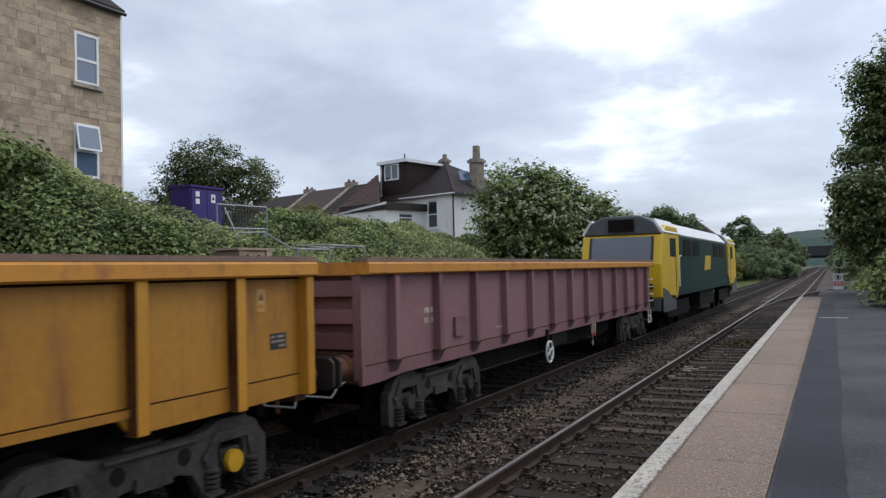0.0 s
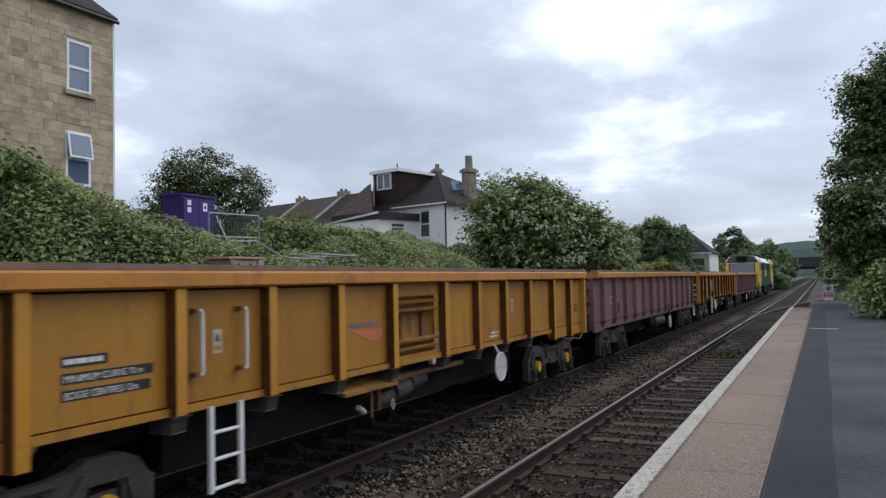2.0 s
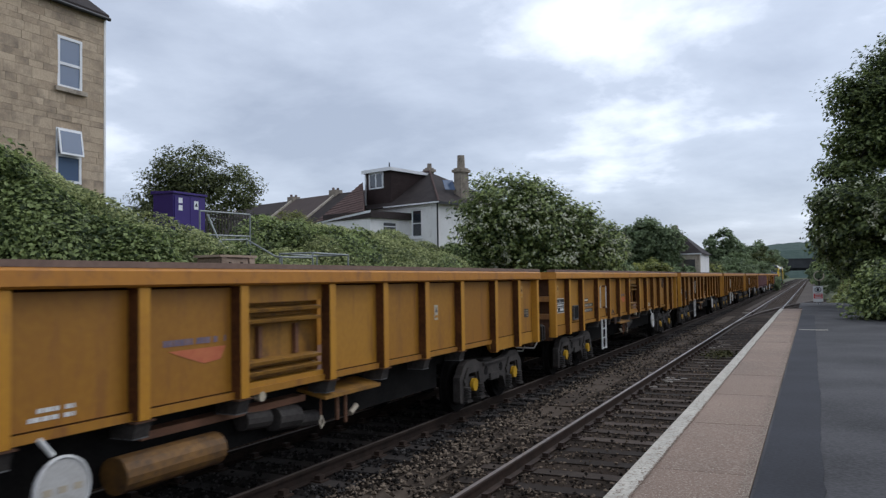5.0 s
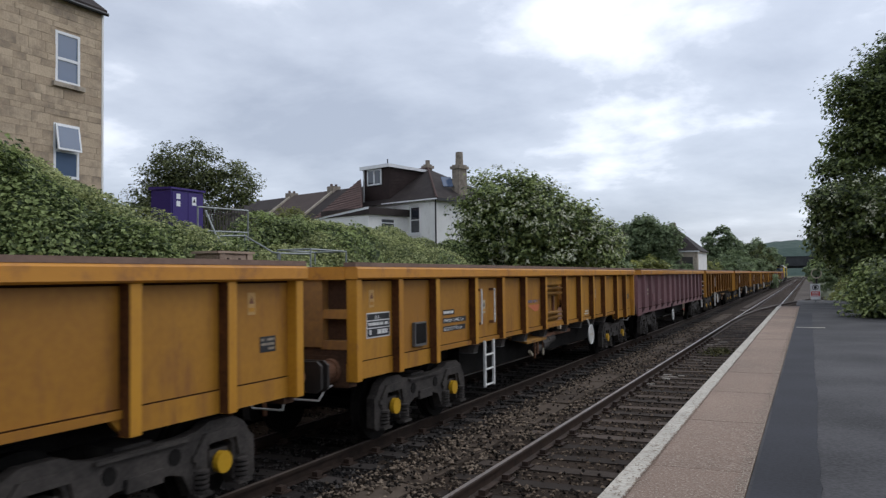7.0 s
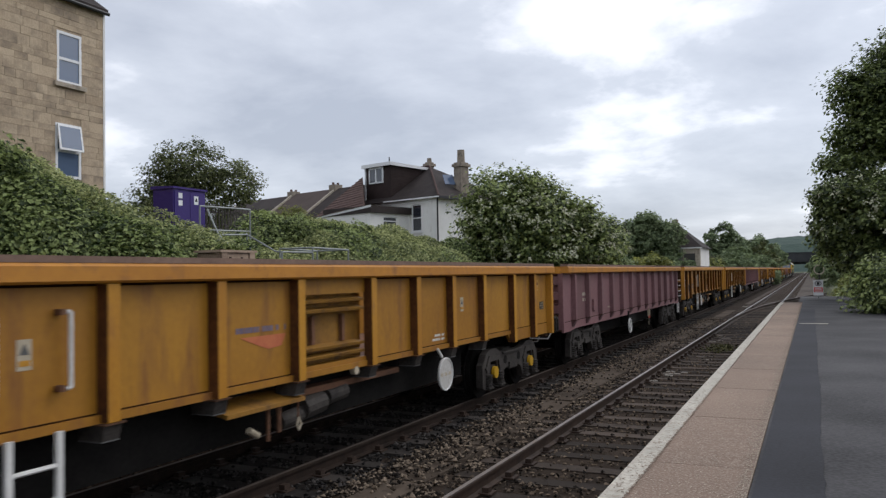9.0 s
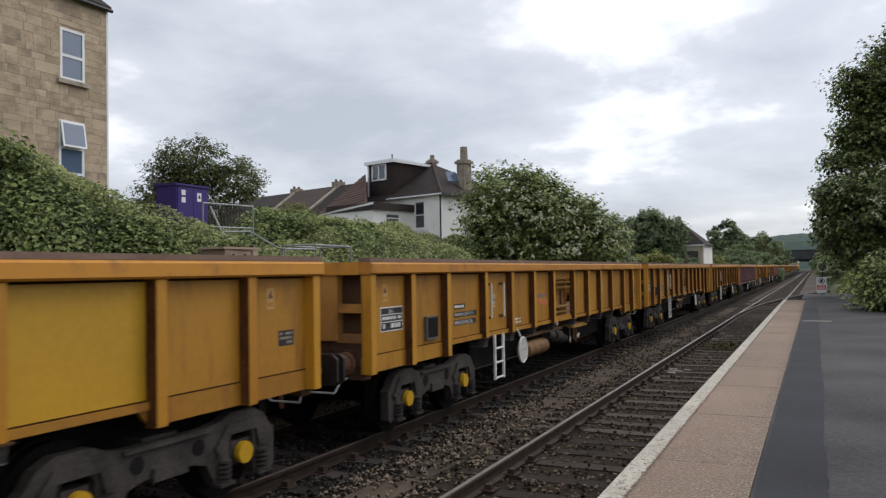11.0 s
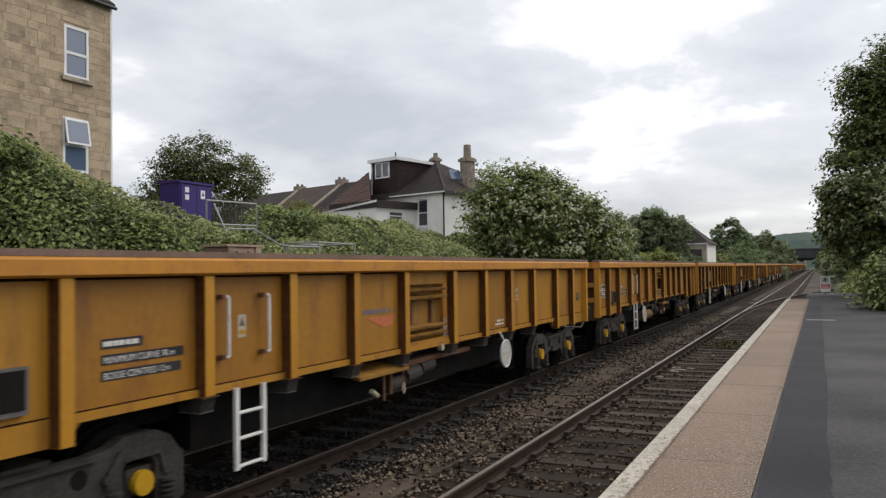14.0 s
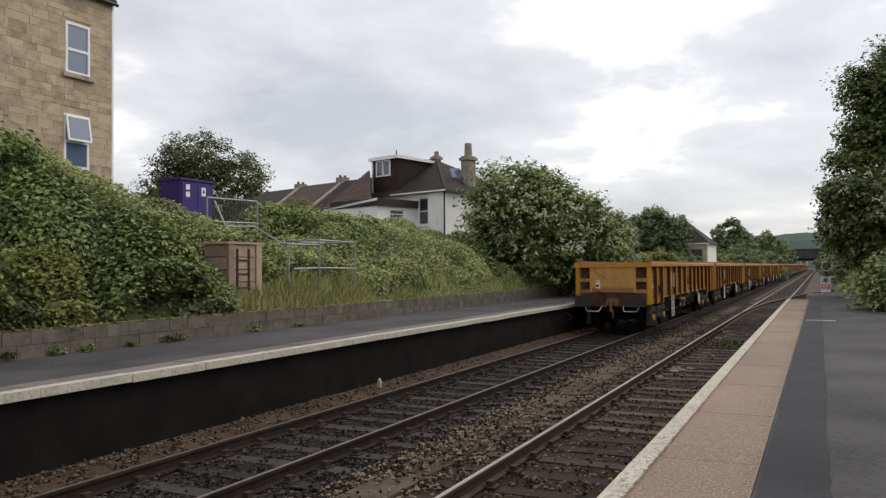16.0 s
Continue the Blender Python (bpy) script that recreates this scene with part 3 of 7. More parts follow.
edge = random.Random(17)
outline = [(0.785, NEAR_END - 6), (0.785, -14)] + [(1.16 + 0.008 * math.sin(0.23 * i) + edge.uniform(-0.008, 0.008), -14 + 0.2 * i) for i in range(int((NEAR_END + 8) / 0.2) + 1)]
part("patch", prism(bmesh.new(), outline, 2, PLAT - 0.03, PLAT + 0.004), M["asphalt_dark"], near, "dark newer asphalt strip")
wear = np.random.default_rng(19)
for nm, k, x0, sx, sz, mt in (("worn_edge", 7000, 0.73, 0.03, 0.008, "coping_chip"), ("pale_speck", 5200, 0.46, 0.2, 0.009, "coping_chip"), ("line_wear", 4200, 0.137, 0.006, 0.009, "paver"), ("line_chip", 1500, 0.085, 0.04, 0.009, "paver")):
    c = np.stack([np.clip(x0 + wear.normal(0, sx, k), 0.012, 0.755), 1.5 + 29.5 * wear.random(k) ** 1.5, np.full(k, PLAT + 0.0062)], 1)
    v, f = quads(c, np.tile((0.0, 0.0, 1.0), (k, 1)), sz, wear, 2.2)
    stuff(nm, v, f, M[mt], "", "", near)
slab = to_mesh("coping_slab", soft(B(0.012, 0.76, 0.004, 1.796, -0.07, 0), 0.008), M["paver"])
stripe = to_mesh("edge_line", B(0.0, 0.135, 0.0, 1.8, -0.10, 0.004), M["line"])
y = -7.2
while y < NEAR_END - 1.8:
    s = part("coping_slab", slab, None, near)
    s.location = (0, y, PLAT + random.uniform(-0.001, 0.001))
    s = part("edge_line", stripe, None, near)
    s.location = (0, y, PLAT)
    y += 1.8
part("ramp", prism(bmesh.new(), [(NEAR_END, -0.42), (NEAR_END, PLAT - 0.01), (NEAR_END + 6, 0.05), (NEAR_END + 6, -0.42)], 0, 0.05, 3.6), M["asphalt"], near)
part("floor_mark", B(0.82, 1.42, 19.93, 20.05, PLAT - 0.01, PLAT + 0.006), M["line"], near, "short white painted bar")

FAR_END = 33.5
far = thing("platform_far", "far platform with asphalt top and pale worn stone coping", "platform", kind="structure")
part("platform_body", B(WALL_X - 0.1, EDGE2 - 0.12, -14, FAR_END, -0.42, PLAT - 0.06), M["plat_wall"], far, "nearly black platform face")
part("surface", B(WALL_X - 0.1, EDGE2 - 0.6, -14, FAR_END, PLAT - 0.1, PLAT - 0.006), M["asphalt"], far, "grey asphalt")
slab2 = to_mesh("coping_slab", soft(B(-0.6, -0.165, 0.006, 1.264, -0.09, 0), 0.01), M["coping_grey"])
nose = to_mesh("coping_edge", soft(B(-0.17, 0.0, 0.005, 1.265, -0.095, 0.006), 0.016), M["line"])
y = -3.0
while y < FAR_END - 1.27:
    s = part("coping_slab", slab2, None, far)
    s.location = (EDGE2, y, PLAT + random.uniform(-0.004, 0.004))
    s = part("coping_edge", nose, None, far, "whitened stone edge")
    s.location = (EDGE2 + random.uniform(-0.008, 0.008), y, PLAT + random.uniform(-0.006, 0.006))
    y += 1.27

# retaining wall of blocks behind the far platform
rwall = thing("wall_retaining", "low retaining wall of weathered concrete blocks", "wall", kind="structure")
part("core", B(WALL_X - 0.25, WALL_X - 0.02, -14, FAR_END + 0.6, PLAT - 0.2, 1.30), M["block"], rwall)
block_me = to_mesh("block", soft(B(-0.2, 0.0, 0.004, 0.456, 0.003, 0.202), 0.007), M["block"])
for row in range(2):
    y = -1.0 + 0.23 * (row % 2)
    while y < FAR_END:
        if y > 4.5:
            o = part("block", block_me, None, rwall)
            o.location = (WALL_X + random.uniform(0.0, 0.014), y, PLAT - 0.012 + row * 0.205)
            o.rotation_euler = (0, 0, random.uniform(-0.015, 0.015))
        y += 0.46
moss_rng = np.random.default_rng(9)
k = 9000
c = np.stack([WALL_X - 0.02 - 0.12 * moss_rng.random(k) ** 1.5, 4.0 + (FAR_END - 4.0) * moss_rng.random(k), np.full(k, 1.312) + 0.012 * moss_rng.random(k)], 1)
v, f = quads(c, moss_rng.normal(0, 0.35, (k, 3)) + np.array([0.3, 0, 1.0]), 0.045, moss_rng)
stuff("wall_moss", v, f, M["grass_tan"], "mossy growth on the wall's top edge", "moss")

# tracks
RAIL = [(-0.07, -0.159), (0.07, -0.159), (0.07, -0.148), (0.012, -0.13), (0.01, -0.045), (0.035, -0.035), (0.035, -0.004), (0.03, 0), (-0.03, 0), (-0.035, -0.004), (-0.035, -0.035), (-0.01, -0.045), (-0.012, -0.13), (-0.07, -0.148)]


def rail_bm(x, y0, y1):
    return prism(bmesh.new(), [(x + p[0], p[1]) for p in RAIL], 1, y0, y1)


sleeper_dark = to_mesh("sleeper", soft(B(-1.3, 1.3, -0.125, 0.125, -0.27, -0.158), 0.012), M["sleeper_shaded"])
sleeper_me = to_mesh("sleeper", soft(B(-1.3, 1.3, -0.125, 0.125, -0.27, -0.158), 0.012), M["sleeper"])
chair_me = bmesh.new()
box(chair_me, -0.19, 0.19, -0.09, 0.09, -0.159, -0.138)
box(chair_me, -0.15, -0.075, -0.05, 0.05, -0.138, -0.06)
box(chair_me, 0.075, 0.15, -0.05, 0.05, -0.138, -0.085)
chair_me = to_mesh("rail_chair", chair_me, M["rail"])


def track(name, cx, label):
    t = thing(name, label, "railway track", kind="structure")
    for s in (-1, 1):
        part("rail", rail_bm(cx + s * GAUGE, -30, 470), M["rail"] if cx == TRACK1 else M["rail_shaded"], t, "rusty rail with a worn head")
        part("rail_head", B(cx + s * GAUGE - 0.024 + 0.004 * s, cx + s * GAUGE + 0.024 + 0.004 * s, -30, 470, -0.01, 0.0025), M["rail_top"] if cx == TRACK1 else M["rail_dull"], t)
    y, far_bm = -4.0, bmesh.new()
    while y < 300:
        if y < 60:
            o = part("sleeper", sleeper_me if cx == TRACK1 else sleeper_dark, None, t)
            o.location = (cx + random.uniform(-0.05, 0.05), y + random.uniform(-0.03, 0.03), random.uniform(-0.013, 0.0))
            o.rotation_euler = (0, random.uniform(-0.009, 0.009), random.uniform(-0.035, 0.035))
            if y < 30:
                for s in (-1, 1):
                    c = part("rail_chair", chair_me, None, t)
                    c.location = (cx + s * GAUGE, y, 0)
        else:
            box(far_bm, cx - 1.3, cx + 1.3, y - 0.125, y + 0.125, -0.27, -0.16)
        y += 0.7
    part("far_sleepers", far_bm, M["sleeper"], t)["kind"] = "stuff"
    return t


track("track_near", TRACK1, "near railway track on dark timber sleepers")
track("track_far", TRACK2, "far railway track on timber sleepers darkened for train shade")

# siding that leaves the near track towards the right beyond the platform
siding = thing("track_siding", "rusty siding rails diverging from the near track", "railway track", kind="structure")


def siding_x(y):
    u = max(0.0, y - 36.0)
    return TRACK1 + 0.0026 * u * u if u < 40 else TRACK1 + 4.16 + 0.208 * (u - 40)


for s in (-1, 1):
    bm = bmesh.new()
    ring = None
    for i in range(0, 31):
        y = 38 + i * 1.6
        cur = [bm.verts.new((siding_x(y) + s * GAUGE + p[0], y, p[1] + 0.01)) for p in RAIL]
        if ring:
            for k in range(len(RAIL)):
                bm.faces.new((ring[k], ring[(k + 1) % len(RAIL)], cur[(k + 1) % len(RAIL)], cur[k]))
        ring = cur
    bmesh.ops.recalc_face_normals(bm, faces=bm.faces[:])
    part("rail", bm, M["rail"], siding, "dull brown rail")
    bm, ring = bmesh.new(), None
    for i in range(0, 31):
        y = 38 + i * 1.6
        cur = [bm.verts.new((siding_x(y) + s * GAUGE + d, y, 0.013)) for d in (-0.03, 0.03)]
        if ring:
            bm.faces.new((ring[0], ring[1], cur[1], cur[0]))
        ring = cur
    bmesh.ops.recalc_face_normals(bm, faces=bm.faces[:])
    part("rail_head", bm, M["rail_dull"], siding)
for i in range(45):
    y = 50 + i * 0.75
    o = part("sleeper", sleeper_me, None, siding)
    o.location = (siding_x(y) + 0.1, y, 0.005)
    o.rotation_euler = (0, 0, -math.atan(0.0052 * min(40, y - 36)))

for y, x, w, l in ((57.5, 0.15, 0.5, 0.16), (59.6, 1.2, 0.7, 0.16), (60.4, 2.1, 0.5, 0.2), (54.2, -0.35, 0.3, 0.14), (52.4, -2.5, 0.35, 0.14), (63.0, 0.6, 0.4, 0.2)):
    part("crossing_timber", soft(B(x - w, x + w, y - l, y + l, -0.19, -0.10), 0.015), M["pale_chip"], siding, "pale worn crossing timber")
for s in (-1, 1):
    bm, ring = bmesh.new(), None
    for i in range(0, 13):
        y = 52 + i * 1.2
        cur = [bm.verts.new((siding_x(y) + s * (GAUGE - 0.09) + p[0], y, p[1] + 0.005)) for p in RAIL]
        if ring:
            for k in range(len(RAIL)):
                bm.faces.new((ring[k], ring[(k + 1) % len(RAIL)], cur[(k + 1) % len(RAIL)], cur[k]))
        ring = cur
    bmesh.ops.recalc_face_normals(bm, faces=bm.faces[:])
    part("check_rail", bm, M["rail"], siding, "rusty check rail")
    part("check_rail", rail_bm(TRACK1 + s * (GAUGE - 0.09), 50, 66), M["rail"], siding)

# cable trough between the tracks
trough = thing("cable_trough", "concrete cable trough with separate lids between tracks", "cable trough", kind="structure")
lid = to_mesh("lid", soft(B(-0.24, 0.24, 0.01, 0.99, -0.12, 0), 0.012), M["trough"])
for i in range(50):
    o = part("lid", lid, None, trough)
    o.location = (-3.12 + random.uniform(-0.012, 0.012), i - 2.0, -0.130 + random.uniform(-0.03, 0.01))
    o.rotation_euler = (random.uniform(-0.014, 0.014), random.uniform(-0.05, 0.05), random.uniform(-0.03, 0.03))


# loose stones on the bed
def stones():
    rng = np.random.default_rng(5)
    base = np.array([(1, 0, 0), (-1, 0, 0), (0, 1, 0), (0, -1, 0), (0, 0, 1), (0, 0, -1)], float)
    tri = np.array([(0, 2, 4), (2, 1, 4), (1, 3, 4), (3, 0, 4), (2, 0, 5), (1, 2, 5), (3, 1, 5), (0, 3, 5)])
    n = 82000
    y = np.where(rng.random(n) < 0.06, rng.uniform(-3.0, 3.0, n), 3.0 + 37.0 * rng.random(n) ** 1.8)
    x = np.where(rng.random(n) < 0.1, rng.uniform(-6.62, -5.95, n), rng.uniform(-6.62, -0.05, n))
    keep = np.ones(n, bool)
    for c in (TRACK1, TRACK2):
        for s in (-1, 1):
            keep &= np.abs(x - c - s * GAUGE) > 0.085
    keep &= ~((np.abs(x + 3.12) < 0.25) & (rng.random(n) > 0.15 + 0.6 * (np.sin(y * 1.7) + np.sin(y * 0.63 + 1) > -0.2)))
    # fewer stones on the sleepers
    on = (np.abs(((y + 4.0) / 0.7 + 0.5) % 1.0 - 0.5) * 0.7 < 0.13) & ((np.abs(x - TRACK1) < 1.3) | (np.abs(x - TRACK2) < 1.3))
    keep &= ~(on & (rng.random(n) > 0.16))
    keep &= ~((np.abs(x - TRACK1) < 1.1) & (rng.random(n) > 0.42))
    keep &= ~((x < -3.8) & (rng.random(n) > 0.6))
    keep &= ~((y > 9.0) & (rng.random(n) > np.clip(1.25 - y * 0.03, 0.35, 1.0)))
    x, y, on = x[keep], y[keep], on[keep]
    n = len(x)
    six = np.abs(x + 3.25) < 0.95
    size = rng.uniform(0.012, 0.034, n) * np.where(six, 1.1, np.where(x < -6.0, 0.8, 1.0))
    jit = base[None] * rng.uniform(0.6, 1.3, (n, 6, 1)) + rng.normal(0, 0.16, (n, 6, 3))
    a = rng.uniform(0, 6.3, n)
    rot = np.stack([np.stack([np.cos(a), -np.sin(a), 0 * a], 1), np.stack([np.sin(a), np.cos(a), 0 * a], 1), np.stack([0 * a, 0 * a, 0.7 + 0 * a], 1)], 1)
    z = np.where(on, -0.152, np.where(np.abs(x + 3.12) < 0.25, -0.112, np.where(six, -0.165, np.where(x < -5.9, np.interp(x, [-6.7, -6.35, -5.9], [-0.005, -0.072, -0.168]), -0.168)))) + rng.uniform(-0.01, 0.018, n)
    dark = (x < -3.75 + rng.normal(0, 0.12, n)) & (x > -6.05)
    v = np.einsum("nij,nkj->nki", rot, jit) * size[:, None, None] + np.stack([x, y, z + size * 0.3], 1)[:, None]
    near = (np.abs(x - TRACK1) < 1.15) | (x < -6.05)
    for pick, mat, label in ((~dark & ~near, "stone", "grey-brown loose ballast stones"), (near, "stone_near", "grimy brown ballast stones"), (dark, "stone_dark", "ballast stones darkened for the shade under the train")):
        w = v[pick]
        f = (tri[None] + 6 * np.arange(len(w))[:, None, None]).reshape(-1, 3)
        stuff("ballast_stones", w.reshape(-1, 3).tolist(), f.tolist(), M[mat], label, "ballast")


stones()


def track_litter():
    rng = random.Random(31)
    moss = thing("moss_patch", "yellow-green moss growing between the rails", "moss", kind="stuff")
    g = np.random.default_rng(6)
    n = 700
    c = np.stack([TRACK1 + 0.05 + g.normal(0, 0.2, n), 24.8 + g.normal(0, 0.6, n), -0.15 + g.random(n) * 0.05], 1)
    v, f = quads(c, g.normal(0, 0.4, (n, 3)) + np.array([0, 0, 1.0]), 0.05, g)
    stuff("moss", v, f, M["moss"], "", "", moss)
    for i in range(22):
        x = TRACK1 + rng.uniform(-0.62, 0.1) if i < 16 else rng.uniform(-2.6, -2.4)
        y = rng.uniform(15.5, 31.0)
        w, l, h = rng.uniform(0.02, 0.05), rng.uniform(0.05, 0.16), rng.uniform(0.015, 0.035)
        o = tagged(new("broken_timber", to_mesh("broken_timber", soft(prism(bmesh.new(), [(-w, -l), (w * 0.6, -l * 0.8), (w, l * 0.7), (-w * 0.4, l)], 2, 0, h), 0.008), M["pale_chip"])), "pale broken timber scrap lying between the sleepers", "scrap", "scraps on the track")
        o.matrix_world = pose(x, y, -0.175, 0, 0, rng.uniform(60, 120))
    s = thing("litter_scrap", "small crumpled white scrap at the platform foot", "litter", (-6.42, 13.0, -0.07))
    part("paper", soft(prism(bmesh.new(), [(-0.05, 0.0), (0.04, 0.01), (0.05, 0.12), (0.01, 0.2), (-0.03, 0.14)], 1, -0.03, 0.03), 0.012), M["label"], s)


track_litter()

# ---------------------------------------------------------------- bank behind the wall
RIDGE_Y = [-20, 2, 8, 10.7, 12, 13.6, 15, 18, 20, 25, 28.4, 32.7, 40, 46, 60, 200]
RIDGE_Z = [4.6, 4.5, 4.25, 3.9, 3.5, 3.3, 2.85, 2.55, 3.1, 3.3, 3.2, 2.95, 2.1, 1.3, 1.0, 0.8]


def bank_z(x, y):
    """Height of the bank, for numbers or arrays."""
    x, y = np.asarray(x, float), np.asarray(y, float)
    r = np.interp(y, RIDGE_Y, RIDGE_Z)
    t = np.clip((WALL_X - 0.3 - x) / 4.4, 0, 1)
    s = np.where(y < 12.5, t ** 0.55, t ** 0.85)
    z = 1.22 + (r - 1.22) * s
    back = np.clip((-15.5 - x) / 6, 0, 1)
    plateau = np.interp(y, [-20, 20, 34, 60, 200], [4.0, 3.0, 2.8, 2.0, 1.0])
    z = z * (1 - back) + plateau * back
    front = np.interp(y, [-100, 33.5, 36, 400], [1.22, 1.2, 0.0, -0.2])
    z = np.where(x > WALL_X - 0.3, front, z - (1.22 - front) * (1 - t))
    return z


bm = bmesh.new()
xs = [WALL_X - 0.2 - 0.45 * i for i in range(18)] + [-19.5, -22, -26, -32, -40, -60, -90]
ysb = [-20 + 1.0 * i for i in range(80)] + [62, 66, 72, 80, 95, 120, 160, 200]
grid = [[bm.verts.new((x, y, float(bank_z(x, y)))) for y in ysb] for x in xs]
for i in range(len(xs) - 1):
    for j in range(len(ysb) - 1):
        bm.faces.new((grid[i][j], grid[i][j + 1], grid[i + 1][j + 1], grid[i + 1][j]))
bmesh.ops.recalc_face_normals(bm, faces=bm.faces[:])
setting("embankment", bm, M["soil"], "earth bank rising behind the far platform", "bank")


def cover(name, n, xr, yr, mat, label, size, lift, seed, hump=0.5, dens=None, up=0.5):
    """Leaves in rounded hummocks over the bank."""
    rng = np.random.default_rng(seed)
    x, y = rng.uniform(*xr, n), yr[0] + (yr[1] - yr[0]) * rng.random(n) ** 1.15
    if dens is not None:
        k = rng.random(n) < dens(x, y)
        x, y = x[k], y[k]
    n = len(x)
    # hummocks: overlapping domes
    m = int((xr[1] - xr[0]) * (yr[1] - yr[0]) * 0.6)
    cx, cy, cr = rng.uniform(*xr, m), rng.uniform(*yr, m), rng.uniform(0.35, 1.35, m)
    h, out = np.zeros(n), np.tile((0.0, 0.0, 1.0), (n, 1))
    for a, b, r in zip(cx, cy, cr):
        d2 = ((x - a) ** 2 + (y - b) ** 2) / (r * r)
        top = np.where(d2 < 1, np.sqrt(np.maximum(0, 1 - d2)) * r * hump, 0)
        won = top > h
        h = np.where(won, top, h)
        out[won] = np.stack([(x - a) / r, (y - b) / r, np.sqrt(np.maximum(0.02, 1 - d2))], 1)[won]
    depth = rng.random(n) ** 2.2
    z = bank_z(x, y) + lift + h - depth * 0.55
    nr = rng.normal(0, 0.5, (n, 3)) + out * 0.8 + np.array([0.35, -0.2, 0.75]) * up * 1.6
    v, f = quads(np.stack([x, y, z], 1) + rng.normal(0, 0.03, (n, 3)), nr, size, rng)
    return stuff(name, v, f, mat, label, "undergrowth")


cover("bramble_bank", 250000, (-15.6, -9.5), (3.0, 16.5), M["leaf"], "dense green bramble and ivy covering the bank", 0.064, 0.02, 11, 0.95, dens=lambda x, y: ~((x > -11.2) & (y > 12.75)))
cover("bramble_slope", 190000, (-16.0, -9.9), (15.0, 44.0), M["grass"], "pale green nettles and tall weeds on the bank", 0.062, 0.05, 12, 0.75, dens=lambda x, y: ~((x > -10.9) & (y < 19.0)))
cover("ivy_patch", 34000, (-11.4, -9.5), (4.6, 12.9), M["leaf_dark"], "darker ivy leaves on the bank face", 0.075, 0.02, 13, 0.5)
cover("nettle_tops", 42000, (-15.0, -10.8), (8.5, 16.5), M["grass"], "pale nettles growing along the top of the bank", 0.055, 0.16, 16, 0.9, dens=lambda x, y: (np.sin(x * 1.3 + y * 0.7) + np.sin(y * 1.1 - x * 0.6) > -0.3) * np.clip((-10.6 - x) / 1.6, 0, 1))
cover("weed_patch", 60000, (-14.5, -9.9), (16.0, 34.0), M["leaf"], "greener bramble patches among the weeds", 0.075, 0.05, 15, 0.95, dens=lambda x, y: (np.sin(x * 1.9 + y * 0.8) + np.sin(y * 1.35 - x) > 0.5) * 0.9 * ~((x > -11.4) & (y < 19.5)))
cover("yellow_weeds", 5000, (-10.3, -9.5), (5.5, 9.3), M["leaf_yellow"], "yellow-green weeds above the wall", 0.06, 0.12, 14, 0.4)


def blades(name, n, xr, yr, zf, h, mat, label, seed):
    rng = np.random.default_rng(seed)
    x, y = rng.uniform(*xr, n), rng.uniform(*yr, n)
    z = zf(x, y)
    hh = h * rng.uniform(0.3, 1.1, n) * (0.65 + 0.35 * np.sin(x * 3.1 + y * 1.7) * np.sin(y * 0.9))
    a = rng.uniform(0, 6.3, n)
    w = 0.012
    lean = rng.normal(0, 0.42, (n, 2)) * hh[:, None]
    p0 = np.stack([x - w * np.cos(a), y - w * np.sin(a), z], 1)
    p1 = np.stack([x + w * np.cos(a), y + w * np.sin(a), z], 1)
    p2 = np.stack([x + lean[:, 0], y + lean[:, 1], z + hh], 1)
    v = np.stack([p0, p1, p2], 1).reshape(-1, 3)
    return stuff(name, v.tolist(), np.arange(3 * n).reshape(-1, 3).tolist(), mat, label, "grass")


blades("weed_stems", 9000, (-14.8, -10.0), (14.0, 38.0), lambda x, y: bank_z(x, y) + 0.15, 0.75, M["grass"], "tall seeding weed stems on the bank", 22)
blades("dry_grass", 9000, (-11.3, -9.55), (12.4, 20.5), lambda x, y: bank_z(x, y), 0.62, M["grass_tan"], "tall tan and green grass beside the locker", 27)
blades("tall_grass", 9000, (-11.2, -9.55), (12.5, 33.0), lambda x, y: bank_z(x, y), 0.55, M["grass"], "tall pale grass above the wall", 21)


# ---------------------------------------------------------------- rolling stock
def bogie(parent, yc, caps):
    b = part("bogie", bogie_frame_me, None, parent, "grimy cast steel bogie")
    b.location = (0, yc, 0)
    # black discs on the solid frame paint the dark of its holes
    for y in (-0.36, 0.36):
        o = part("frame_hole", hole_me, None, b, "dark disc painted as a shaded lightening hole")
        o.location = (1.061, y, 0.62)
    for s in (-1, 1):
        wheels(b, s * 0.955, 0.46)
        for side in (-1, 1):
            o = part("axle_cap", cap_me if caps else cap_dark_me, None, b, "yellow axle-box cap" if caps else "")
            o.location = (side * 1.09, s * 0.955, 0.46)
    return b


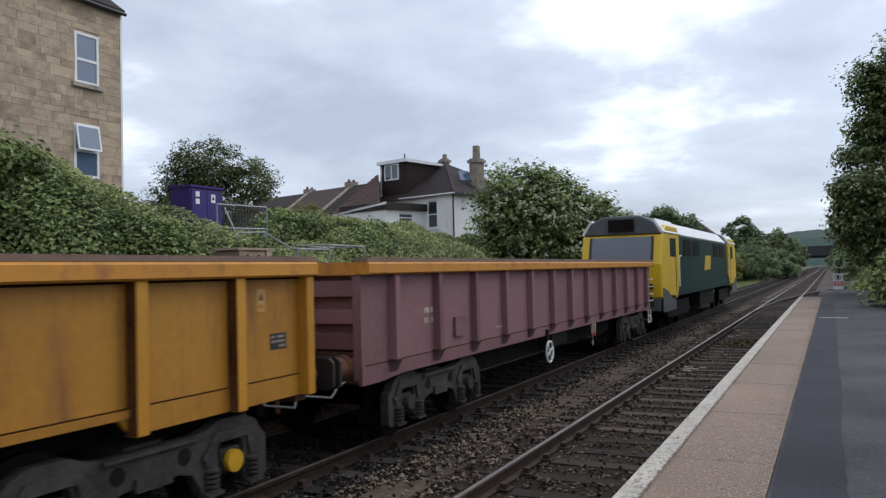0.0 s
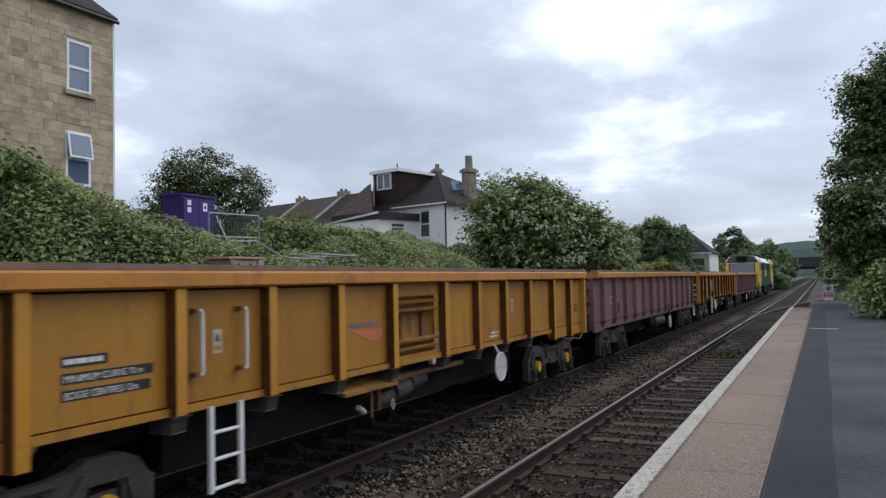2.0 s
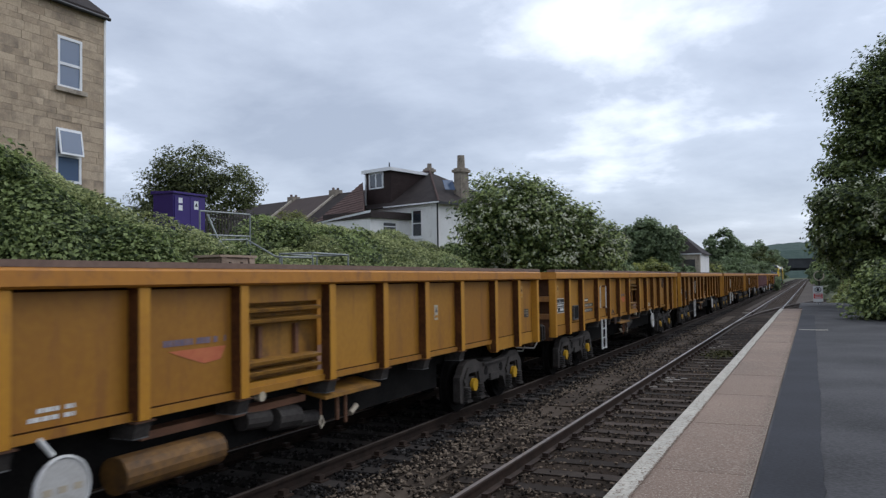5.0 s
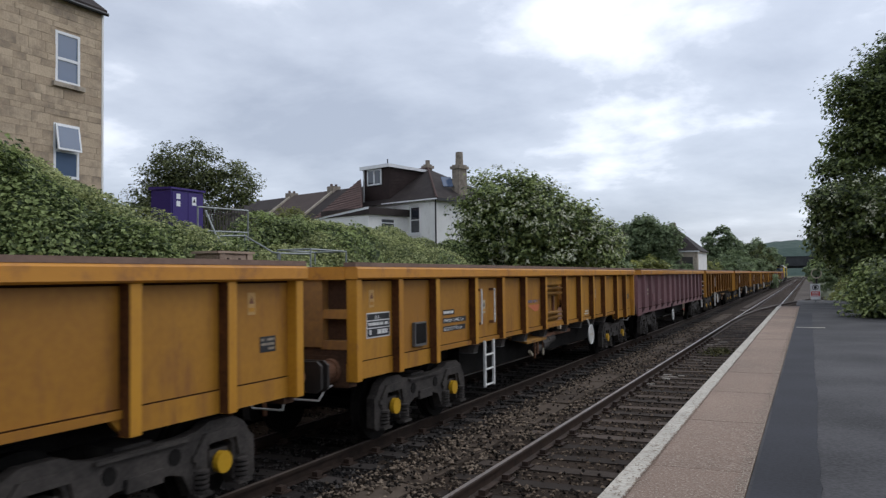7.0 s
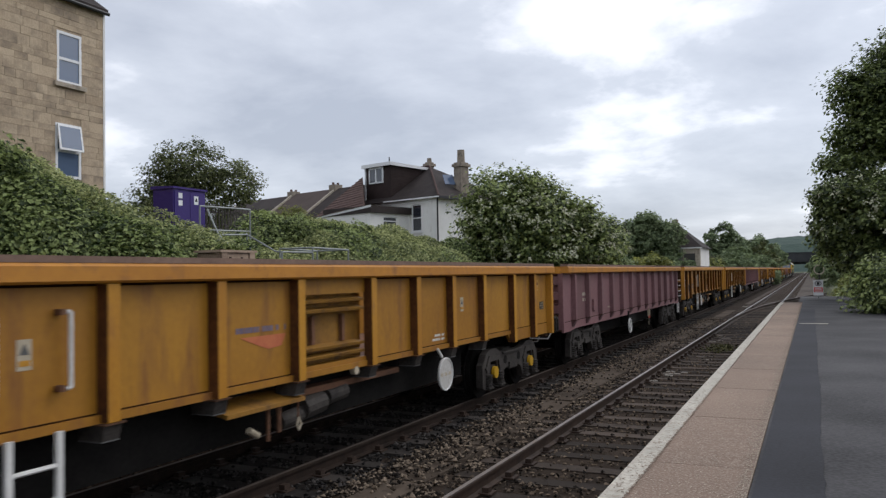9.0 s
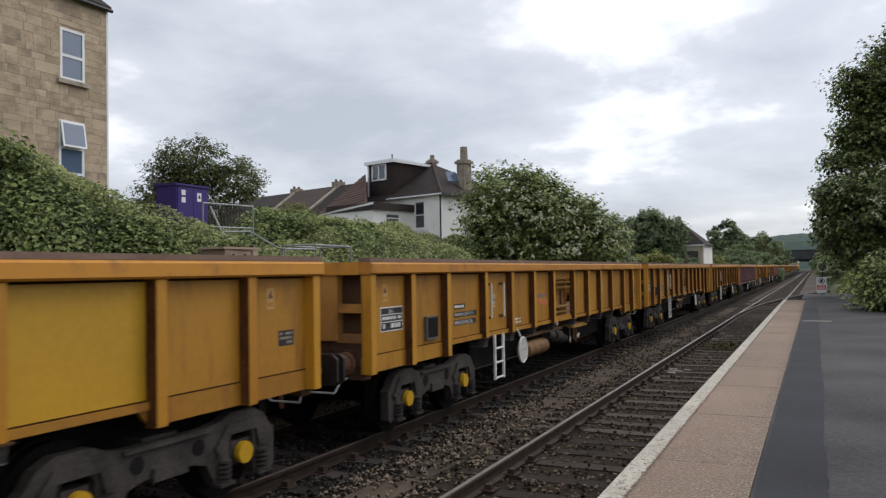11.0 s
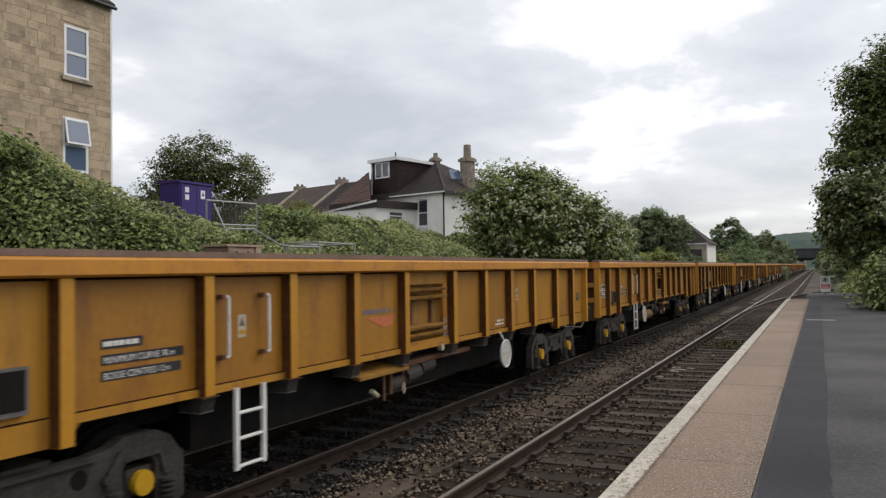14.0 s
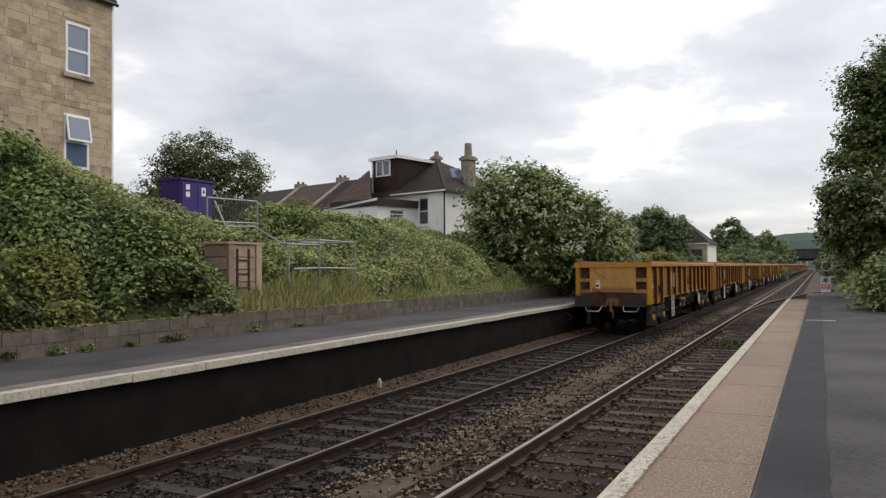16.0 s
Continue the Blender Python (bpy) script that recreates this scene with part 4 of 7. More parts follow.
def make_bogie_frame():
    bm = bmesh.new()
    half = [(0.0, 0.77), (0.45, 0.77), (0.66, 0.80), (0.80, 0.86), (1.14, 0.86), (1.30, 0.79), (1.40, 0.66), (1.46, 0.62), (1.46, 0.24), (1.40, 0.20), (1.17, 0.20), (1.13, 0.27), (1.13, 0.60), (1.07, 0.66), (0.84, 0.66), (0.78, 0.60), (0.78, 0.27),
            (0.73, 0.22), (0.58, 0.22), (0.54, 0.30), (0.46, 0.43), (0.30, 0.475)]
    side = [(-y, z) for y, z in half[:0:-1]] + half
    for s in (-1, 1):
        prism(bm, side, 0, s * 0.94, s * 1.06)
        for y in (-0.955, 0.955):
            box(bm, s * 0.98 - 0.08, s * 0.98 + 0.06, y - 0.13, y + 0.13, 0.35, 0.58)
            for k in (-0.28, 0.28):
                for i in range(5):
                    disc(bm, (s * 1.075, y + k, 0.25 + 0.045 * i), 2, 0.075, 0.026, 10)
                box(bm, s * 1.07 - 0.07, s * 1.07 + 0.07, y + k - 0.1, y + k + 0.1, 0.205, 0.235)
        box(bm, s * 1.04 - 0.03, s * 1.04 + 0.05, -0.2, 0.2, 0.44, 0.56)
        for y in (-1.32, -0.6, 0.6, 1.32):
            disc(bm, (s * 1.065, y, 0.56), 0, 0.035, 0.05, 8)
        for y in (-0.955, 0.955):
            prism(bm, [(y - 0.36, 0.48), (y - 0.34, 0.62), (y - 0.22, 0.76), (y + 0.22, 0.76), (y + 0.34, 0.62), (y + 0.36, 0.48), (y + 0.25, 0.48), (y + 0.2, 0.66), (y - 0.2, 0.66), (y - 0.25, 0.48)], 0, s * 1.055, s * 1.09)
        prism(bm, [(-0.52, 0.735), (0.52, 0.735), (0.52, 0.765), (-0.52, 0.765)], 0, s * 1.05, s * 1.10)
    box(bm, -0.95, 0.95, -0.2, 0.2, 0.5, 0.8)
    return to_mesh("bogie", bm, M["bogie"])


def make_wheel():
    bm = bmesh.new()
    disc(bm, (0, 0, 0), 0, 0.46, 0.11, 28)
    disc(bm, (-0.055, 0, 0), 0, 0.49, 0.03, 28)
    disc(bm, (0.065, 0, 0), 0, 0.36, 0.02, 24)
    return to_mesh("wheel", bm, M["under"])


def wheels(parent, y, z):
    """An axle with its two wheels, flanges inward."""
    part("axle", axle_me, None, parent).location = (0, y, z)
    for side in (-1, 1):
        o = part("wheel", wheel_me, None, parent, "black steel wheel")
        o.matrix_local = pose(side * 0.745, y, z, 0, 0, 0 if side > 0 else 180)


bogie_frame_me, wheel_me = make_bogie_frame(), make_wheel()
axle_me = to_mesh("axle", tube(bmesh.new(), (-1.0, 0, 0), (1.0, 0, 0), 0.08, 10), M["under"])
hole_me = to_mesh("frame_hole", disc(bmesh.new(), (0, 0, 0), 0, 0.075, 0.012, 16), M["under"])
bm = disc(bmesh.new(), (0, 0, 0), 0, 0.105, 0.06, 14)
cap_me = to_mesh("axle_cap", soft(bm, 0.015), M["cap"])
cap_dark_me = to_mesh("axle_cap", soft(disc(bmesh.new(), (0, 0, 0), 0, 0.1, 0.08, 14), 0.015), M["bogie"])


def ends_of_frame(w, yend, s, mat_name):
    """Headstock, buffers, coupling and loops at one end; s is +1 at the front."""
    part("headstock", soft(B(-1.12, 1.12, min(yend, yend - s * 0.18), max(yend, yend - s * 0.18), 0.86, 1.24), 0.01), M["rust_dark"], w, "dark rusty headstock")
    for x in (-0.865, 0.865):
        bm = bmesh.new()
        tube(bm, (x, yend, 1.06), (x, yend + s * 0.06, 1.06), 0.15, 14, 0.145)
        tube(bm, (x, yend + s * 0.05, 1.06), (x, yend + s * 0.31, 1.06), 0.12, 14, 0.108)
        tube(bm, (x, yend + s * 0.2, 1.06), (x, yend + s * 0.475, 1.06), 0.085, 12)
        part("buffer", bm, M["rust"], w, "rusty buffer")
        prof = [(x - 0.29, 0.93), (x - 0.23, 0.88), (x + 0.23, 0.88), (x + 0.29, 0.93), (x + 0.29, 1.19), (x + 0.23, 1.24), (x - 0.23, 1.24), (x - 0.29, 1.19)]
        part("buffer_head", prism(bmesh.new(), prof, 1, yend + s * 0.47, yend + s * 0.51), M["buffer"], w, "black buffer head")
    bm = bmesh.new()
    tube(bm, (0, yend, 1.0), (0, yend + s * 0.3, 1.0), 0.05, 8)
    tube(bm, (0, yend + s * 0.28, 1.03), (0, yend + s * 0.28, 0.72), 0.045, 8)
    tube(bm, (0.06, yend + s * 0.26, 0.78), (0.06, yend + s * 0.24, 0.5), 0.028, 6)
    tube(bm, (-0.1, yend + s * 0.05, 1.13), (-0.22, yend + s * 0.2, 0.86), 0.025, 6)
    box(bm, -0.2, 0.2, min(yend, yend + s * 0.07), max(yend, yend + s * 0.07), 0.9, 1.14)
    part("coupling", bm, M["rust"], w, "rusty drawhook and hanging hoses")
    for x in (-0.62, 0.62):
        bm = bmesh.new()
        y1 = yend + s * 0.16
        tube(bm, (x - 0.26, y1, 0.84), (x - 0.2, y1 + s * 0.04, 0.72), 0.013, 6)
        tube(bm, (x - 0.2, y1 + s * 0.04, 0.72), (x + 0.2, y1 + s * 0.04, 0.72), 0.013, 6)
        tube(bm, (x + 0.2, y1 + s * 0.04, 0.72), (x + 0.26, y1, 0.84), 0.013, 6)
        tube(bm, (x - 0.26, y1, 0.84), (x - 0.26, yend, 0.88), 0.013, 6)
        tube(bm, (x + 0.26, y1, 0.84), (x + 0.26, yend, 0.88), 0.013, 6)
        part("hand_loop", bm, M["white"], w, "white coupling hand loop")


RIM0, RIM1 = 2.165, 2.325
SIDE = 1.125          # outer face of the side sheets
POST = 1.25          # outer face of the posts
POSTS = [0.0, 1.16, 2.34, 3.80, 5.05, 6.25, 7.49, 9.03, 10.29, 11.54, 12.80, 14.29, 15.44, LB]


def rims(w, mat):
    for s in (-1, 1):
        bm = prism(bmesh.new(), [(s * 1.1, RIM0 + 0.01), (s * 1.26, RIM0), (s * 1.285, RIM0 + 0.02), (s * 1.285, RIM1 - 0.03), (s * 1.25, RIM1), (s * 1.1, RIM1)], 1, -LB - 0.02, 0.02)
        part("top_rim", bm, mat, w, "heavy orange-yellow top rim")
        part("rim_lip", soft(B(min(s * 1.09, s * 1.262), max(s * 1.09, s * 1.262), -LB - 0.025, 0.025, RIM1 - 0.004, RIM1 + 0.048), 0.008), M["lip"], w, "rusty brown lip on the rim")
    for y0, y1 in ((-0.12, 0.03), (-LB - 0.03, -LB + 0.12)):
        part("end_rim", soft(B(-1.1, 1.1, y0, y1, RIM0, RIM1 - 0.004), 0.012), mat, w)


def bars(bm, y0, y1, z0, z1, rows, x, fill=0.75, seed=1):
    """Unreadable lettering as plain bars on the plane x."""
    rng = random.Random(seed)
    h = (z1 - z0) / rows
    for i in range(rows):
        z = z1 - (i + 0.5) * h
        y = y0
        while y < y1 - 0.01:
            d = min(rng.uniform(0.03, 0.085), y1 - y)
            if rng.random() < fill:
                box(bm, x, x + 0.003, y, y + d * 0.82, z - h * 0.28, z + h * 0.28)
            y += d
    return bm


def edge_shade_grime(bm):
    """Puts side shade, mixed with rusty grime, into the colour of a post's narrow flanks."""
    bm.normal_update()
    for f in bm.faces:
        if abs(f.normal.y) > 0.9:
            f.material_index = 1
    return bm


def yellow_wagon(disc_by_ladder):
    w = thing("box_wagon", "", "")
    ym = M["yellow"]
    rims(w, M["rim"])
    for s in (1, -1):
        for i in range(len(POSTS) - 1):
            a, b = POSTS[i], POSTS[i + 1]
            vent = i == 6
            if vent and s == 1:
                continue
            o = part("side_panel", B(s * SIDE - 0.012, s * SIDE + 0.012, -b + 0.0, -a - 0.0, 1.13, RIM0 + 0.02), ym, w)
        for k, p in enumerate(POSTS):
            y = min(max(-p, -LB + 0.075), -0.075)
            low = 0.93 if p < 2.5 or p > LB - 2.5 else 1.08
            a, c = s * (SIDE + 0.004), s * POST
            bm = prism(bmesh.new(), [(a, y - 0.075), (c, y - 0.062), (c, y + 0.062), (a, y + 0.075)], 2, low, RIM0 - 0.002)
            part("post", edge_shade_grime(soft(bm, 0.006)) if 0 < k < len(POSTS) - 1 else soft(bm, 0.006), [M["yellow_post"], M["post_edge"]], w)
            if 2.5 < p < LB - 2.5:
                part("post_bracket", prism(bmesh.new(), [(s * 0.95, 0.94), (s * 1.2, 0.94), (s * 1.235, 1.064), (s * 0.95, 1.064)], 1, y - 0.085, y + 0.085), M["bogie"], w, "grimy bracket under the sill")
                part("bracket_flange", soft(B(min(s * 0.95, s * 1.262), max(s * 0.95, s * 1.258), y - 0.11, y + 0.11, 1.066, 1.079), 0.004), M["rust_dark"], w, "rusty bracket flange")
                part("bracket_foot", B(min(s * 0.95, s * 1.205), max(s * 0.95, s * 1.203), y - 0.085, y + 0.085, 0.931, 0.9405), M["grey_box"], w)
        part("sill", soft(B(s * 1.14 - 0.03, s * 1.14 + 0.035, -LB + 2.4, -2.4, 1.08, 1.147), 0.006), ym, w)
        f = s * (SIDE + 0.0125)
        for a, b in zip(POSTS, POSTS[1:]):
            # lower strip is the dirty seam, upper one paints the rim's shade
            for z0, z1 in ((1.147, 1.160), (RIM0 - 0.022, RIM0 - 0.001)):
                part("seam", B(min(f, f + s * 0.004), max(f, f + s * 0.004), -b + 0.08, -a - 0.08, z0, z1), M["seam"], w, "dark strip for seam dirt and rim shade")
        for end in (0, 1):
            yo, yi = (-0.01, -2.36) if end == 0 else (-LB + 0.01, -LB + 2.36)
            tip = yi - 0.14 if end == 0 else yi + 0.14
            bm = prism(bmesh.new(), [(yo, 0.935), (yi, 0.935), (tip + 0.45 * (yi - tip), 1.0), (tip, 1.07), (tip, 1.146), (yo, 1.146)], 0, s * SIDE - 0.03, s * SIDE + 0.022)
            part("skirt", bm, ym, w, "lower side panel over the bogie")
    # louvred hatch with ribs
    y0, y1 = -POSTS[7] + 0.075, -POSTS[6] - 0.075
    part("hatch_back", B(SIDE - 0.13, SIDE - 0.10, y0 - 0.08, y1 + 0.08, 1.13, RIM0 + 0.02), M["hatch"], w, "recessed hatch plate")
    part("hatch_top", B(SIDE - 0.1, SIDE + 0.02, y0 - 0.01, y1 + 0.01, 1.985, RIM0 + 0.01), ym, w)
    part("hatch_sill", B(SIDE - 0.1, SIDE + 0.03, y0 - 0.01, y1 + 0.01, 1.11, 1.20), ym, w)
    for z in (1.91, 1.80, 1.38, 1.28):
        bm = prism(bmesh.new(), [(SIDE - 0.1, z - 0.035), (SIDE + 0.04, z - 0.02), (SIDE + 0.05, z + 0.012), (SIDE - 0.1, z + 0.035)], 1, y0 + 0.05, y1 - 0.05)
        part("hatch_rib", bm, M["hatch"], w)
    for y in (y0 + 0.38, y1 - 0.38):
        part("hatch_hinge", B(SIDE - 0.1, SIDE - 0.05, y - 0.03, y + 0.03, 1.42, 1.74), M["rust"], w)
    # ends: middle plate, corner pockets with ribs
    for s, ye in ((1, 0.0), (-1, -LB)):
        yb = ye - s * 0.16
        part("end_sheet", B(-1.1, 1.1, min(yb, yb + s * 0.02), max(yb, yb + s * 0.02), 1.2, RIM0 + 0.02), M["end"], w)
        part("end_plate", soft(B(-0.76, 0.76, min(yb, ye - s * 0.004), max(yb, ye - s * 0.004), 1.34, RIM0 + 0.01), 0.012), M["end"], w, "flat rust-stained end plate")
        for x in (-0.93, 0.93):
            # dark panel paints the shade of a deeper, grimy pocket
            part("pocket_back", B(x - 0.165, x + 0.165, min(yb + s * 0.02, yb + s * 0.028), max(yb + s * 0.02, yb + s * 0.028), 1.43, RIM0), M["rust_dark"], w, "dark panel for shade and grime in the corner pocket")
            for z in (1.745, 1.37):
                part("end_rib", B(x - 0.2, x + 0.2, min(yb, ye - s * 0.02), max(yb, ye - s * 0.02), z - 0.055, z + 0.055), M["end"], w)
        part("end_beam", soft(B(-1.1, 1.1, min(yb, ye - s * 0.03), max(yb, ye - s * 0.03), 1.24, 1.338), 0.01), M["rust_dark"], w, "rust-streaked end beam")
        ends_of_frame(w, ye - s * 0.02, s, "rust")
    part("floor", B(-1.09, 1.09, -LB + 0.15, -0.15, 1.13, 1.17), M["rust"], w)
    part("underframe", B(-0.62, 0.62, -LB + 0.3, -0.3, 0.82, 1.12), M["under"], w, "black underframe")
    # plain block added to keep light out from under the wagon
    part("brake_gear", soft(B(-0.82, 0.82, -LB + 4.0, -3.9, 0.52, 1.10), 0.05), M["under"], w, "black block added for shade between the bogies")
    for yc in (-2.08, -LB + 2.2):
        bogie(w, yc, True)
    # ladder and hand bars between two posts
    yl = -POSTS[10] + 0.58
    ladder = part("ladder", tube(bmesh.new(), (1.217, yl - 0.2, 0.36), (1.217, yl + 0.2, 0.36), 0.018, 6), M["white"], w, "white step ladder")
    for dy in (-0.2, 0.2):
        part("stile", soft(B(1.2, 1.235, yl + dy - 0.026, yl + dy + 0.026, 0.33, 1.10), 0.005), M["white"], ladder)
    for z in (0.62, 0.86):
        part("rung", tube(bmesh.new(), (1.217, yl - 0.2, z), (1.217, yl + 0.2, z), 0.018, 6), M["white"], ladder)
    for dy in (-0.29, 0.31):
        bm = bmesh.new()
        tube(bm, (1.21, yl + dy, 1.40), (1.21, yl + dy, 1.96), 0.017, 8)
        for z in (1.40, 1.96):
            tube(bm, (1.21, yl + dy, z), (1.19, yl + dy - 0.05, z), 0.016, 8)
        part("hand_bar", bm, M["white"], w, "white vertical hand bar")
        for z in (1.40, 1.96):
            part("bar_end", soft(B(SIDE + 0.01, 1.215, yl + dy - 0.085, yl + dy - 0.035, z - 0.022, z + 0.022), 0.006), M["rust"], w)
    # handbrake disc
    yd = yl + 1.15 if disc_by_ladder else -5.43
    brake = part("brake_wheel", soft(disc(bmesh.new(), (1.24, yd, 0.72), 0, 0.24, 0.024, 32), 0.005), M["disc"], w, "white handbrake disc")
    bm = bmesh.new()
    for i in range(32):
        a, b = math.pi * i / 16, math.pi * (i + 1) / 16
        tube(bm, (1.252, yd + 0.232 * math.cos(a), 0.72 + 0.232 * math.sin(a)), (1.252, yd + 0.232 * math.cos(b), 0.72 + 0.232 * math.sin(b)), 0.013, 6)
    part("rim", bm, M["white"], brake, "raised white rim")
    bm = bmesh.new()
    for dy in (-0.13, 0.0, 0.13):
        box(bm, 1.2515, 1.2545, yd + dy - 0.035, yd + dy + 0.035, 0.695, 0.745)
    part("disc_mark", bm, M["label"], brake, "worn grey-brown marks")["kind"] = "stuff"
    part("brake_lever", tube(bmesh.new(), (1.22, yd - 0.06, 0.97), (1.2, yd - 0.16, 1.1), 0.022, 6), M["white"], w)
    if disc_by_ladder:
        part("air_tank", tube(bmesh.new(), (1.0, -POSTS[7] - 1.35, 0.63), (1.0, -POSTS[7] - 0.15, 0.63), 0.155, 16), M["tank"], w, "orange air reservoir, darkened as if in shade")
    # brake gear under the hatch
    yg, d = (-POSTS[6], 1) if disc_by_ladder else (-POSTS[7], -1)
    bm = prism(bmesh.new(), [(0.75, 0.95), (1.2, 0.86), (1.2, 0.90), (0.75, 0.99)], 1, min(yg - d * 0.1, yg + d * 1.15), max(yg - d * 0.1, yg + d * 1.15))
    part("gear_tray", bm, M["hatch"], w, "ochre brake gear tray")
    for dy, z0, r in ((0.26, 0.58, 0.026), (0.44, 0.52, 0.022), (-0.08, 0.68, 0.01)):
        part("gear_rod", tube(bmesh.new(), (1.12, yg + d * dy, 0.88), (1.12, yg + d * dy, z0), r, 6), M["rust"], w)
    bm = bmesh.new()
    for (a, b), (c, e) in (((0, 0.68), (0.04, 0.6)), ((0.04, 0.6), (0, 0.54)), ((0, 0.54), (-0.04, 0.6)), ((-0.04, 0.6), (0, 0.68))):
        tube(bm, (1.13, yg - d * 0.08 + a, b), (1.13, yg - d * 0.08 + c, e), 0.012, 6)
    part("gear_handle", bm, M["label"], w, "pale brake release handle")
    bm = tube(bmesh.new(), (1.1, yg + d * 0.58, 0.60), (1.1, yg + d * 0.72, 0.68), 0.035, 8)
    part("gear_valve", bm, M["label"], w, "pale metal valve")
    part("gear_knob", soft(disc(bmesh.new(), (1.15, yg - d * 1.2, 1.05), 0, 0.05, 0.07, 12), 0.015), M["label"], w, "pale round knob under the hatch")
    for i, (dy, z, r) in enumerate(((-0.75, 0.74, 0.13), (-0.35, 0.66, 0.09), (-1.25, 0.8, 0.1))):
        part("gear_cylinder", tube(bmesh.new(), (0.95, yg + d * dy, z), (0.95, yg + d * (dy + 0.4), z - 0.03), r, 12), M["bogie"], w)
    part("gear_beam", B(0.8, 1.0, min(yg - d * 2.6, yg - d * 0.2), max(yg - d * 2.6, yg - d * 0.2), 0.86, 0.93), M["rust"], w)
    # plates and lettering
    X = SIDE + 0.0135
    yp = -LB + 0.42
    part("data_plate", B(X, X + 0.004, yp, yp + 0.6, 1.42, 1.74), M["white"], w, "black data plate with white rows")
    part("plate_field", B(X + 0.003, X + 0.006, yp + 0.015, yp + 0.585, 1.435, 1.725), M["black"], w)
    for z in (1.64, 1.545):
        part("plate_line", B(X + 0.005, X + 0.008, yp + 0.015, yp + 0.585, z - 0.006, z + 0.006), M["white"], w)
    bm = bars(bmesh.new(), yp + 0.04, yp + 0.56, 1.56, 1.63, 1, X + 0.005, 0.9, 4)
    bars(bm, yp + 0.06, yp + 0.54, 1.44, 1.545, 1, X + 0.005, 0.9, 5)
    part("plate_lettering", bm, M["white"], w)["kind"] = "stuff"
    t = part("plate_letters", JNA, None, w)
    t.matrix_local = Matrix.Translation((X + 0.009, yp + 0.2, 1.655)) @ TURNED
    part("label_box", soft(B(X, X + 0.05, yp + 1.25, yp + 1.62, 1.215, 1.55), 0.01), M["grey_box"], w, "grey label holder")
    part("label_glass", B(X + 0.048, X + 0.054, yp + 1.275, yp + 1.595, 1.25, 1.53), M["under"], w)
    for dz, (me, ln) in zip((0.0, -0.125, -0.25), ((None, 0.40), (CURVE_T, 0.86), (CENTRES_T, 0.83))):
        y = -LB + 2.72
        part("notice", B(X, X + 0.003, y - 0.02, y + ln, 1.60 + dz, 1.68 + dz), M["black"], w, "black notice strip with white lettering")
        if me is None:
            part("notice_lettering", bars(bmesh.new(), y, y + 0.36, 1.605 + dz, 1.675 + dz, 1, X + 0.002, 0.9, 21), M["white"], w)["kind"] = "stuff"
            continue
        t = part("notice_letters", me, None, w)
        t.matrix_local = Matrix.Translation((X + 0.004, y, 1.612 + dz)) @ TURNED
    # warning labels
    for y, z in ((-LB + 0.55, 1.93), (yl - 0.02, 1.68), (-4.55, 1.72), (-0.75, 1.95)):
        old = z > 1.8
        part("warning_label", B(X, X + 0.003, y - 0.06, y + 0.06, z - 0.12, z + 0.1), M["faded" if old else "label"], w, "small faded warning label")
        part("warning_sign", prism(bmesh.new(), [(y - 0.04, z - 0.01), (y + 0.04, z - 0.01), (y, z + 0.07)], 0, X + 0.002, X + 0.006), M["rust" if old else "grey_box"], w)
        part("warning_line", B(X + 0.002, X + 0.006, y - 0.045, y + 0.045, z - 0.09, z - 0.05), M["yellow_post"], w)
    part("front_notice", B(X, X + 0.003, -0.62, -0.36, 1.44, 1.60), M["black"], w)
    part("front_lettering", bars(bmesh.new(), -0.6, -0.38, 1.45, 1.59, 3, X + 0.002, 0.75, 9), M["graffiti_pale"], w)["kind"] = "stuff"
    part("brake_lettering", bars(bmesh.new(), yd - 0.2, yd + 0.2, 1.2, 1.32, 2, X, 0.8, 6), M["white"], w)["kind"] = "stuff"
    for y in (-LB + 0.5, -0.55):
        part("arrow_mark", B(X, X + 0.003, y - 0.06, y + 0.06, 1.03, 1.09), M["black"], w)
    # faded company mark as plain shapes
    y = -LB + 6.62
    part("faded_mark", bars(bmesh.new(), y, y + 0.8, 1.62, 1.72, 1, X, 0.9, 12), M["logo_blue"], w, "faded blue lettering bars")["kind"] = "stuff"
    part("faded_swoosh", prism(bmesh.new(), [(y + 0.06, 1.60), (y + 0.8, 1.60), (y + 0.72, 1.48), (y + 0.5, 1.46), (y + 0.3, 1.52)], 0, X, X + 0.003), M["logo_red"], w, "faded red stripe")
    return w


